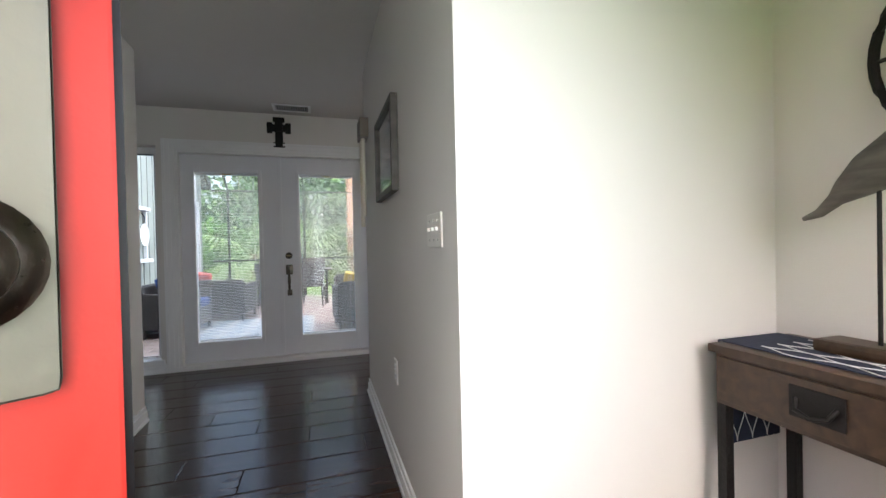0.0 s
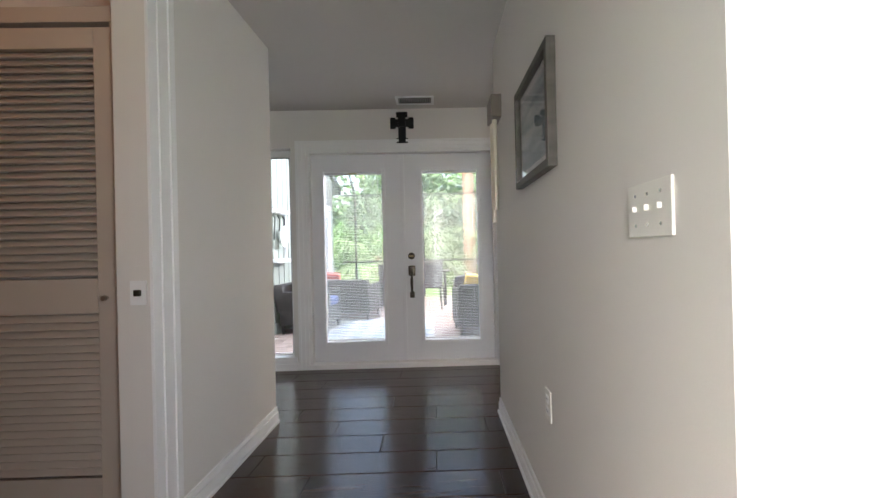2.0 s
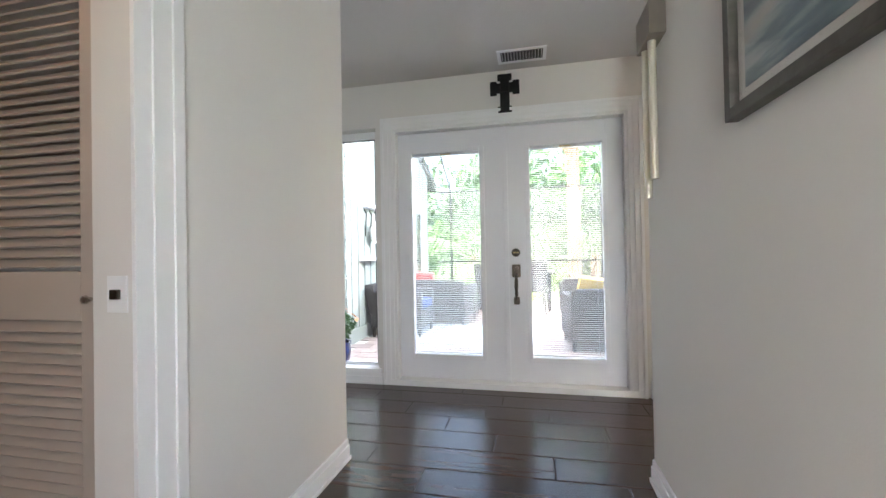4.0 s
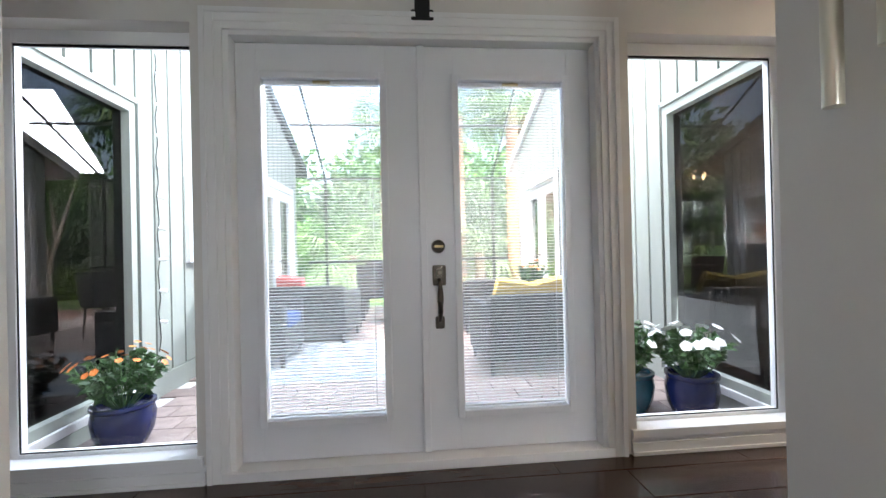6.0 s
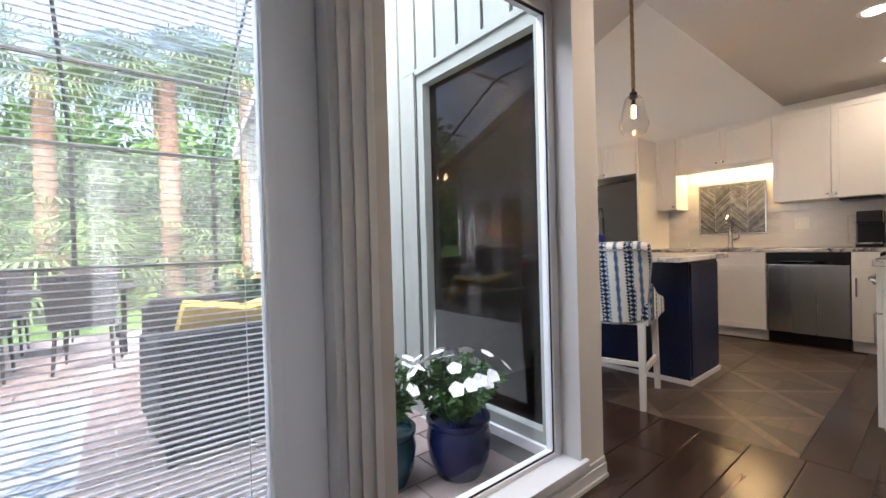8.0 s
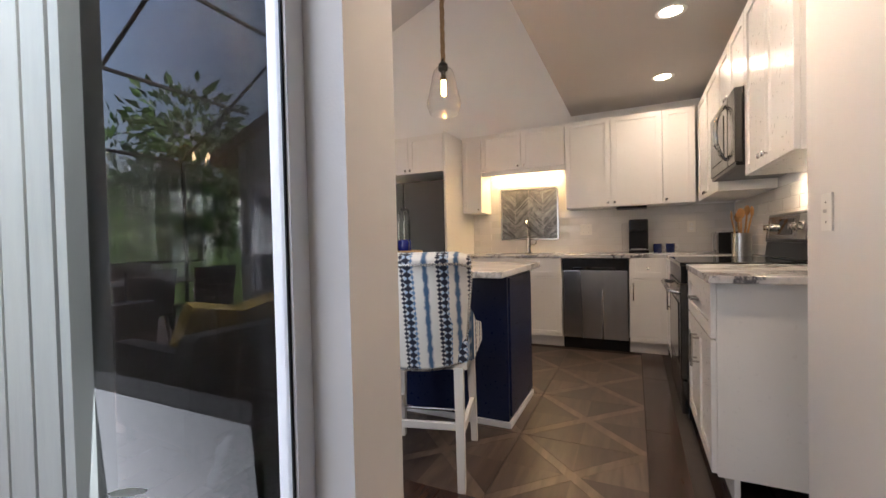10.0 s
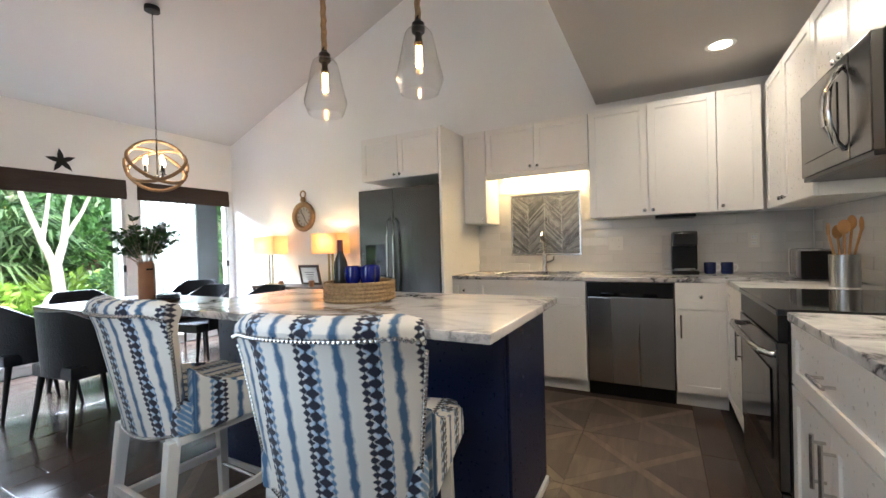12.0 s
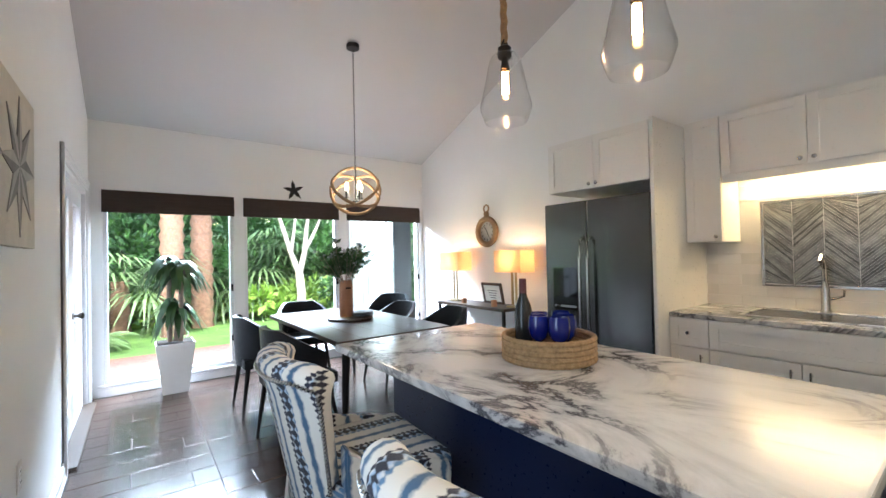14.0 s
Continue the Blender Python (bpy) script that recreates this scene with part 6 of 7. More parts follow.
for i in range(14):
    x = -0.135 + i * 0.0208
    bm = bmesh.new()
    box(bm, -0.001, -0.075, -0.010, 0.001, 0.075, 0.004, m=pose(x, 0, -0.004, 0, 0, 0))
    part("slat", bm, M_TRIM, vt)

# louvred closet doors
def louvre_door(x0, x1, yf):
    d = thing("closet_door", "white louvred bifold closet door, closed", "closet door", group="louvred closet doors")
    s = 0.065
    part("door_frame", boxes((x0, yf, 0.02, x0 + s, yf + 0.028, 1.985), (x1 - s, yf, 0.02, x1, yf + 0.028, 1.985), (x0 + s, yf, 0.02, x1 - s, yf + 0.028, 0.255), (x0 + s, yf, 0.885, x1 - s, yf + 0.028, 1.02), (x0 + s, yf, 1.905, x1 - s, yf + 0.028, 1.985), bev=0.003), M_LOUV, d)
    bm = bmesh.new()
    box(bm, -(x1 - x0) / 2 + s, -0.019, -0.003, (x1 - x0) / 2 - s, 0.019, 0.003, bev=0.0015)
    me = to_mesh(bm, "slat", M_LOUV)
    for z0, z1 in ((0.265, 0.88), (1.03, 1.90)):
        n = int((z1 - z0) / 0.0285)
        for i in range(n):
            shared("slat", me, d, pose((x0 + x1) / 2, yf + 0.014, z0 + (i + 0.5) * (z1 - z0) / n, 42, 0, 0))
    bm = bmesh.new()
    lathe(bm, [(0.006, 0), (0.006, 0.008), (0.012, 0.014), (0.010, 0.022), (0, 0.024)], 14)
    bmesh.ops.transform(bm, matrix=pose(x1 - 0.03, yf, 0.945, 90), verts=bm.verts)
    part("knob", bm, M_CHROME, d, "", True)


# White doors dulled and warmed here: closet shade and warm light in paint.
M_LOUV = mat("louvre_paint_shaded", (0.46, 0.40, 0.345), 0.45, var=0.03, scale=5, bump=0.04, bump_scale=60)
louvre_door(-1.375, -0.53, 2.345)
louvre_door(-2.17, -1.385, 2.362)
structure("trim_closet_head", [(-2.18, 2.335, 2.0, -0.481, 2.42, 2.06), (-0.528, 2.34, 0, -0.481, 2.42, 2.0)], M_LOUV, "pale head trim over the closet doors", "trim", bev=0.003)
lt = thing("door_latch", "brass strike plate on the closet opening's jamb", "latch", pose(-0.40, 2.288, 0.965))
part("plate", boxes((-0.030, -0.004, -0.045, 0.030, 0, 0.045), bev=0.001), M_TRIM, lt)
part("pin", boxes((-0.010, -0.016, -0.012, 0.012, -0.003, 0.012), bev=0.003), M_PEWTER, lt)
point_lamp("closet_lobby_lamp", (-1.3, 1.5, 2.2), 0.22, (1.0, 0.48, 0.24), 0.08)
bm = bmesh.new()
lathe(bm, [(0, 0), (0.06, 0), (0.10, -0.05), (0.09, -0.09), (0, -0.11)], 20, (-1.3, 1.5, CZ))
tagged(part("ceiling_light", bm, glow_mat("lobby_dome_glow", (1.0, 0.55, 0.28), 0.5), None, "", True), "frosted dome light in the closet lobby", "ceiling light")

# ---- sink wall details ----
bs = thing("backsplash", "glossy pale subway tile backsplash", "backsplash", kind="structure")
M_JOINT = mat("tile_joint", (0.56, 0.55, 0.53), 0.8)
part("bed", boxes((EX - 0.006, 3.26, 0.918, EX - 0.001, 5.945, 1.39), (EX - 0.006, 4.79, 1.39, EX - 0.001, 5.715, 1.80)), M_JOINT, bs)
part("bed", boxes((3.53, 3.251, 0.918, 6.49, 3.256, 1.39)), M_JOINT, bs)
tile_me = to_mesh(boxes((-0.003, -0.151, -0.0365, 0.003, 0.151, 0.0365), bev=0.0015), "tile", M_SUBWAY)
row = 0
z = 0.957
while z < 1.79:
    y = 3.42 + (0.153 if row % 2 else 0)
    while y < 5.90:
        if (z < 1.36 or 4.95 < y < 5.57) and not (4.80 < y < 5.70 and 1.04 < z < 1.70):
            shared("tile", tile_me, bs, Matrix.Translation((EX - 0.008, y, z)))
        y += 0.306
    row += 1
    z += 0.077
row, z = 0, 0.957
while z < 1.36:
    x = 3.70 + (0.153 if row % 2 else 0)
    while x < 6.35:
        shared("tile", tile_me, bs, pose(x, 3.258, z, 0, 0, 90))
        x += 0.306
    row += 1
    z += 0.077
ms = thing("tile_panel", "grey metallic herringbone mosaic panel framed over the sink", "tile panel")
part("frame", boxes((EX - 0.020, 4.915, 1.072, EX - 0.008, 4.93, 1.675), (EX - 0.020, 5.575, 1.072, EX - 0.008, 5.59, 1.675), (EX - 0.020, 4.93, 1.072, EX - 0.008, 5.575, 1.086), (EX - 0.020, 4.93, 1.661, EX - 0.008, 5.575, 1.675), bev=0.002), M_CHROME, ms)
part("bed", boxes((EX - 0.010, 4.93, 1.086, EX - 0.006, 5.575, 1.661)), M_JOINT, ms)
for k in range(4):
    y0 = 4.932 + k * 0.1608
    s = 1 if k % 2 else -1
    for i in range(-4, 34):
        zc = 1.094 + i * 0.0205
        bm = bmesh.new()
        a0, b0 = zc - s * 0.08, zc + s * 0.08
        lo, hi = 1.088, 1.659
        pts = [(y0, a0), (y0 + 0.158, b0), (y0 + 0.158, b0 + 0.0185), (y0, a0 + 0.0185)]
        if min(p[1] for p in pts) > hi - 0.002 or max(p[1] for p in pts) < lo + 0.002:
            bm.free()
            continue
        fr_ = [bm.verts.new((EX - 0.0155, y, min(max(zz, lo), hi))) for y, zz in pts]
        bk = [bm.verts.new((EX - 0.009, y, min(max(zz, lo), hi))) for y, zz in pts]
        bm.faces.new(fr_)
        for q in range(4):
            bm.faces.new((fr_[q], fr_[(q + 1) % 4], bk[(q + 1) % 4], bk[q]))
        part("tile", bm, M_MOSAIC, ms)
sk = thing("sink", "stainless steel drop-in kitchen sink", "sink")
part("rim", boxes((5.97, 4.90, 0.918, 5.99, 5.58, 0.924), (6.36, 4.90, 0.918, 6.38, 5.58, 0.924), (5.99, 4.90, 0.918, 6.36, 4.92, 0.924), (5.99, 5.56, 0.918, 6.36, 5.58, 0.924), bev=0.002), M_STEEL, sk)
# Flat sheet in darker steel; the basin's shade is in its colour.
part("basin", boxes((5.99, 4.92, 0.9182, 6.36, 5.56, 0.9195)), M_STEELV, sk, "shadowed steel basin")
fa = thing("faucet", "brushed nickel pull-down kitchen faucet", "faucet", pose(6.40, 5.24, 0.918))
bm = bmesh.new()
lathe(bm, [(0, 0), (0.028, 0), (0.030, 0.012), (0.024, 0.03), (0.023, 0.15), (0.018, 0.17), (0.014, 0.20)], 20)
part("body", bm, M_CHROME, fa, "", True)
bm = bmesh.new()
sweep(bm, [(0, 0, 0.19), (-0.005, 0, 0.27), (-0.03, 0, 0.34), (-0.08, 0, 0.365), (-0.115, 0, 0.335), (-0.125, 0, 0.28)], [0.014, 0.0135, 0.0135, 0.0135, 0.015, 0.017], 14)
part("spout", bm, M_CHROME, fa, "", True)
bm = bmesh.new()
sweep(bm, [(0, -0.02, 0.09), (0, -0.055, 0.10), (-0.005, -0.085, 0.115), (-0.012, -0.09, 0.15)], [0.010, 0.009, 0.008, 0.007], 10)
part("lever", bm, M_CHROME, fa, "", True)

cf = thing("coffee_maker", "black single-cup coffee maker with a clear water tank", "coffee maker", pose(6.30, 4.10, 0.918))
part("base", boxes((-0.13, -0.09, 0, 0.12, 0.09, 0.03), bev=0.006), M_BLACK, cf)
part("column", boxes((0.0, -0.09, 0.03, 0.12, 0.09, 0.33), bev=0.012), M_BLACK, cf)
part("brew_head", boxes((-0.12, -0.085, 0.22, 0.0, 0.085, 0.335), bev=0.016), M_BLACK, cf)
part("water_tank", boxes((-0.02, 0.095, 0.03, 0.12, 0.155, 0.30), bev=0.008), M_BULBGLASS, cf, "clear water tank")
part("drip_tray", boxes((-0.125, -0.07, 0.03, -0.01, 0.07, 0.042), bev=0.003), M_STEEL, cf)
for y in (3.93, 3.82):
    mg = thing("mug", "navy mug with white rim and handle by the coffee maker", "mug", pose(6.30, y, 0.918), group="mugs on the counter")
    bm = bmesh.new()
    lathe(bm, [(0, 0), (0.036, 0), (0.040, 0.01), (0.041, 0.088), (0.037, 0.088), (0.036, 0.012), (0, 0.01)], 24)
    part("cup", bm, M_POTBLUE, mg, "", True)
    bm = bmesh.new()
    sweep(bm, [(0, -0.038, 0.072), (0, -0.062, 0.070), (0, -0.070, 0.048), (0, -0.060, 0.026), (0, -0.038, 0.022)], 0.005, 8)
    part("handle", bm, M_POTWHITE, mg, "white handle", True)
part_bar = thing("paper_towel_rail", "black under-cabinet shelf over the coffee maker", "shelf")
part("tray", boxes((6.22, 4.02, 1.365, 6.46, 4.30, 1.388), bev=0.004), M_BLACK, part_bar)
ts = thing("toaster", "brushed steel two-slice toaster", "toaster", pose(5.95, 3.42, 0.918))
part("shell", boxes((-0.14, -0.085, 0.01, 0.14, 0.085, 0.19), bev=0.025), M_STEEL, ts)
part("end_cap", boxes((-0.15, -0.08, 0.005, -0.139, 0.08, 0.18), bev=0.004), M_BLACK, ts)
part("slot", boxes((-0.10, -0.04, 0.1895, 0.10, -0.015, 0.192), (-0.10, 0.015, 0.1895, 0.10, 0.04, 0.192)), M_BLACK, ts)
M_SPOON = mat("spoon_wood", (0.42, 0.22, 0.08), 0.6, var=0.12, scale=20)
uc = thing("utensil_crock", "steel crock full of wooden cooking spoons", "crock", pose(5.40, 3.42, 0.918))
bm = bmesh.new()
lathe(bm, [(0, 0), (0.062, 0), (0.062, 0.17), (0.057, 0.17), (0.057, 0.01), (0, 0.008)], 28)
part("crock", bm, M_STEEL, uc, "", True)
for k, (a, t) in enumerate(((0.2, 0.05), (1.5, 0.06), (2.9, 0.04), (4.1, 0.07), (5.3, 0.05))):
    bm = bmesh.new()
    tip = Vector((t * math.cos(a), t * math.sin(a), 0.27 + 0.012 * k))
    rod(bm, (0.01 * math.cos(a), 0.01 * math.sin(a), 0.02), tip, 0.006, 0.006)
    r = bmesh.ops.create_uvsphere(bm, u_segments=10, v_segments=6, radius=0.03)
    bmesh.ops.transform(bm, matrix=Matrix.Translation(tip + Vector((0, 0, 0.02))) @ pose(0, 0, 0, 0, 0, math.degrees(a)) @ Matrix.Diagonal((0.25, 0.85, 1.3, 1)), verts=r["verts"])
    part("spoon", bm, M_SPOON, uc, "", True)


# ---- floor tiles ----
plank_me = to_mesh(boxes((-0.4635, -0.1043, -0.010, 0.4635, 0.1043, 0.0), bev=0.0038), "plank", M_FLOOR)
cut_cache = {}


def plank(x0, x1, y, y0=None, y1=None):
    """One plank tile, cut to x0..x1 where the room ends."""
    w = round(x1 - x0, 3)
    if w > 0.925:
        me = plank_me
    else:
        me = cut_cache.get(w)
        if me is None:
            me = cut_cache[w] = to_mesh(boxes((-w / 2 + 0.0015, -0.1043, -0.010, w / 2 - 0.0015, 0.1043, 0.0), bev=0.0028), "plank", M_FLOOR)
    shared("plank", me, floor, Matrix.Translation(((x0 + x1) / 2, y, 0)))


def lay(xa, xb, ya, yb):
    r0 = int(math.floor((ya - 0.012) / 0.2133))
    for r in range(r0, int(yb / 0.2133) + 1):
        y = 0.012 + r * 0.2133 + 0.1066
        if y < ya or y > yb:
            continue
        x = -9.25 + (r % 3) * -0.31 + 0.012
        while x < xb:
            a, b = max(x, xa), min(x + 0.93, xb)
            if b - a > 0.03:
                plank(a, b, y)
            x += 0.93


lay(-2.18, 2.30, 0.0, 3.45)
lay(-3.0, 3.30, 3.45, 4.75)
lay(2.52, 3.30, 4.76, 9.94)
lay(3.30, 6.49, 6.66, 9.94)
lay(3.30, 5.90, 3.20, 3.92)

# parquet-look tiles round the island: crossed beams with wedges between them
wedge_cache = {}


def parquet(cx, cy, s):
    h = s / 2 - 0.0015
    b = 0.052
    def poly(pts, mm):
        key = (tuple((round(x, 3), round(y, 3)) for x, y in pts), mm.name)
        me = wedge_cache.get(key)
        if me is None:
            bm = bmesh.new()
            up = [bm.verts.new((x, y, 0.0)) for x, y in pts]
            dn = [bm.verts.new((x, y, -0.008)) for x, y in pts]
            bm.faces.new(up)
            for i in range(len(pts)):
                j = (i + 1) % len(pts)
                bm.faces.new((up[i], dn[i], dn[j], up[j]))
            me = wedge_cache[key] = to_mesh(bm, "parquet_piece", mm)
        shared("parquet_piece", me, floor, Matrix.Translation((cx, cy, 0)))
    q = b * 1.414 / 2
    # one long diagonal beam and two half beams
    poly([(-h, -h), (-h + q, -h), (h, h - q), (h, h), (h - q, h), (-h, -h + q)], M_PARQ_A)
    poly([(-h, h), (-h, h - q), (-q, 0), (0, q), (-h + q, h)], M_PARQ_A)
    poly([(h, -h), (h, -h + q), (q, 0), (0, -q), (h - q, -h)], M_PARQ_A)
    g = 0.002
    for k in range(4):
        c, sn = (1, 0, -1, 0)[k], (0, 1, 0, -1)[k]
        rot = lambda x, y: (x * c - y * sn, x * sn + y * c)
        poly([rot(-h + q + g, -h), rot(0, -h), rot(0, -q - g)], M_PARQ_B)
        poly([rot(0, -h), rot(h - q - g, -h), rot(0, -q - g)], M_PARQ_C)


M_PARQ_C = grain_mat("parquet_tile_mid", (0.066, 0.046, 0.034), (0.135, 0.098, 0.073), 0.34, (3, 22, 22), 0.16, 0.1)
S = 0.63
for i in range(5):
    for j in range(5):
        cx, cy = 3.30 + S / 2 + i * S, 3.925 + 0.17 + S / 2 + j * S
        if cx < 6.0 and cy < 6.75:
            parquet(cx, cy, S)
for i in range(3):
    x0 = 3.30 + i * 0.93
    me = cut_cache.get("edge") or to_mesh(boxes((-0.4635, -0.083, -0.010, 0.4635, 0.083, 0.0), bev=0.0018), "plank", M_FLOOR)
    cut_cache["edge"] = me
    shared("plank", me, floor, Matrix.Translation((x0 + 0.465, 4.009, 0)))


# ---- the patio ----
PW, PE = -1.62, KX - 0.12                 # faces of the two wings
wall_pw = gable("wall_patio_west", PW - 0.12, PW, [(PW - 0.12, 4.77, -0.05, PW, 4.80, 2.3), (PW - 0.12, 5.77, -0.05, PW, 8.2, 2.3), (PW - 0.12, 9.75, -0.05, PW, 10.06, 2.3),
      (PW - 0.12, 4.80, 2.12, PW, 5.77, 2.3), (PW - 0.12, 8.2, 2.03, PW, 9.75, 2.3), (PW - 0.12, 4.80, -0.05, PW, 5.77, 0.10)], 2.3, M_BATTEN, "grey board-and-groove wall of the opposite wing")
wall_pe = bpy.data.objects["wall_patio_east"]
# Closing walls and floor added behind the glass to keep the wing dark.
structure("wall_wing", [(-5.0, 4.77, -0.05, -4.9, 10.06, 3.4), (-4.9, 9.96, -0.05, PW - 0.12, 10.06, 2.75), (-4.9, 4.77, -0.05, PW - 0.12, 4.87, 4.8), (-4.9, 4.87, -0.06, PW - 0.12, 9.96, -0.03)], M_WALL, "closing walls added to keep the opposite wing dark", "wall")
bm = bmesh.new()
vs = [bm.verts.new(p) for p in [(x, y, z) for x in (-5.2, PW + 0.07) for y, z in ((4.5, slope(4.5)), (10.7, slope(10.7)), (10.7, slope(10.7) + 0.15), (4.5, slope(4.5) + 0.15))]]
for f in ((0, 1, 2, 3), (7, 6, 5, 4), (0, 4, 5, 1), (1, 5, 6, 2), (2, 6, 7, 3), (3, 7, 4, 0)):
    bm.faces.new([vs[i] for i in f])
tagged(new("roof_wing", to_mesh(bm, "roof_wing", M_BRONZE)), "dark roof of the opposite wing", "roof", kind="structure")
structure("wall_upper", [(PW, 4.5, CZ + 0.125, PE, 4.62, 4.8)], M_SIDING, "grey gable wall over the double doors", "wall")
for par, x, s in ((wall_pw, PW, 1), (wall_pe, PE, -1)):
    y = 4.775
    while y < 10.0:
        y1 = min(y + 0.203, 10.06)
        top = slope(y1) - 0.01
        spans = [(y, y1, -0.05, top)]
        if 4.70 < y1 and y < 5.80:
            spans = [(y, y1, 2.165, top)] + ([(5.81, y1, -0.05, 2.163)] if y1 > 5.86 else [])
        if 8.12 < y1 and y < 9.83:
            spans = [(y, y1, 2.11, top)]
        for ya, yb, z0, z1 in spans:
            a, b = (x, x + s * 0.020)
            bmx = bmesh.new()
            box(bmx, min(a, b), ya + 0.012, z0 + 0.17 if z0 < 0 else z0, max(a, b), yb - 0.012, z1, bev=0.002)
            part("board", bmx, M_SIDING, par)
        y += 0.203
    part("skirt_board", boxes((min(x, x + s * 0.03), 5.85, -0.06, max(x, x + s * 0.03), 8.1, 0.115), (min(x, x + s * 0.03), 4.775, -0.06, max(x, x + s * 0.03), 5.845, 0.04), bev=0.004), M_SIDING, par)
    part("corner_board", boxes((min(x, x + s * 0.03), 8.11, -0.05, max(x, x + s * 0.03), 8.2, 2.11), (min(x, x + s * 0.03), 9.75, -0.05, max(x, x + s * 0.03), 9.84, 2.11), (min(x, x + s * 0.031), 8.2, 2.03, max(x, x + s * 0.031), 9.75, 2.11), bev=0.003), M_TRIM, par)

ground = new("ground", to_mesh((lambda b: (bmesh.ops.create_circle(b, cap_ends=True, segments=48, radius=900), bmesh.ops.translate(b, vec=(0, 0, -0.135), verts=b.verts), b)[2])(bmesh.new()), "ground", M_GRASS))
tagged(ground, "mown lawn that runs to the horizon", "ground", kind="structure")
patio = structure("pavement", [(PW - 0.1, 4.77, -0.13, PE, 11.0, -0.062)], M_JOINT, "paved brick patio with sandy joints", "pavement")
structure("ground_mulch", [(2.42, 10.07, -0.14, 9.0, 12.5, -0.10)], M_MULCH, "reddish pine mulch bed under the windows", "mulch")
pav = to_mesh(boxes((-0.148, -0.098, -0.02, 0.148, 0.098, 0.012), bev=0.004), "paver", M_PAVER)
cnt = 0
rest = []
r = 0
y = 4.88
while y < 10.95:
    x = PW + 0.06 + (0.15 if r % 2 else 0.0)
    while x < PE - 0.1:
        if cnt < 290:
            shared("paver", pav, patio, Matrix.Translation((x + 0.09, y, -0.062)))
            cnt += 1
        else:
            rest.append((x + 0.09, y))
        x += 0.304
    r += 1
    y += 0.204
bm = bmesh.new()
for x, y in rest:
    vs = [bm.verts.new((x + a, y + b, z)) for z in (-0.08, -0.05) for a, b in ((-0.148, -0.098), (0.148, -0.098), (0.148, 0.098), (-0.148, 0.098))]
    bm.faces.new(vs[4:])
    for i in range(4):
        j = (i + 1) % 4
        bm.faces.new((vs[i], vs[j], vs[j + 4], vs[i + 4]))
part("far_pavers", bm, M_PAVER, patio)["kind"] = "stuff"

# screen enclosure
sc = thing("screen_enclosure", "dark bronze metal frame of a screened patio enclosure", "screen enclosure")
for x in (PW + 0.35, 0.42, PE - 0.3):
    part("post", boxes((x - 0.025, 10.95, -0.05, x + 0.025, 11.0, 2.52), bev=0.003), M_BRONZE, sc)
    bm = bmesh.new()
    rod(bm, (x, 10.97, 2.52), (x, 8.6, 3.9), 0.022, seg=6)
    rod(bm, (x, 8.6, 3.9), (x, 5.0, 3.95), 0.022, seg=6)
    part("rafter", bm, M_BRONZE, sc)
for y, z in ((10.97, 2.50), (10.97, 0.85), (9.8, 3.22), (8.6, 3.90), (6.8, 3.93)):
    part("beam", boxes((PW, y - 0.02, z - 0.02, PE, y + 0.02, z + 0.02), bev=0.003), M_BRONZE, sc)

M_SCREEN = bpy.data.materials.new("insect_screen")
M_SCREEN.use_nodes = True
nt = M_SCREEN.node_tree
tr_ = nt.nodes.new("ShaderNodeBsdfTransparent")
mx = nt.nodes.new("ShaderNodeMixShader")
mx.inputs[0].default_value = 0.12
nt.nodes["Principled BSDF"].inputs["Base Color"].default_value = (0.30, 0.32, 0.31, 1)
nt.nodes["Principled BSDF"].inputs["Roughness"].default_value = 0.8
nt.links.new(tr_.outputs[0], mx.inputs[1])
nt.links.new(nt.nodes["Principled BSDF"].outputs[0], mx.inputs[2])
nt.links.new(mx.outputs[0], nt.nodes["Material Output"].inputs[0])
for xa, xb in ((PW + 0.02, PW + 0.325), (PW + 0.375, 0.395), (0.445, PE - 0.325), (PE - 0.275, PE - 0.02)):
    for za, zb in ((-0.05, 0.83), (0.87, 2.48)):
        part("screen_panel", boxes((xa, 10.969, za, xb, 10.971, zb)), M_SCREEN, sc, "fine insect screen").visible_shadow = False

rug = thing("outdoor_rug", "blue and white diamond pattern outdoor rug on the pavers", "rug")
part("field", boxes((-1.15, 6.15, -0.0495, 0.66, 7.72, -0.044)), M_RUGWHITE, rug)
bm = bmesh.new()
for i in range(6):
    for j in range(5):
        cx, cy = -1.15 + 0.15 + i * 0.301, 6.15 + 0.157 + j * 0.314
        for k in range(3):
            r1, r2 = 0.148 - k * 0.05, 0.124 - k * 0.05
            o = [(cx + r1 * a, cy + 1.04 * r1 * b) for a, b in ((1, 0), (0, 1), (-1, 0), (0, -1))]
            n_ = [(cx + r2 * a, cy + 1.04 * r2 * b) for a, b in ((1, 0), (0, 1), (-1, 0), (0, -1))]
            ov = [bm.verts.new((x, y, -0.043)) for x, y in o]
            iv = [bm.verts.new((x, y, -0.043)) for x, y in n_]
            for q in range(4):
                bm.faces.new((ov[q], ov[(q + 1) % 4], iv[(q + 1) % 4], iv[q]))
part("pattern", bm, M_RUGBLUE, rug, "blue diamond pattern")


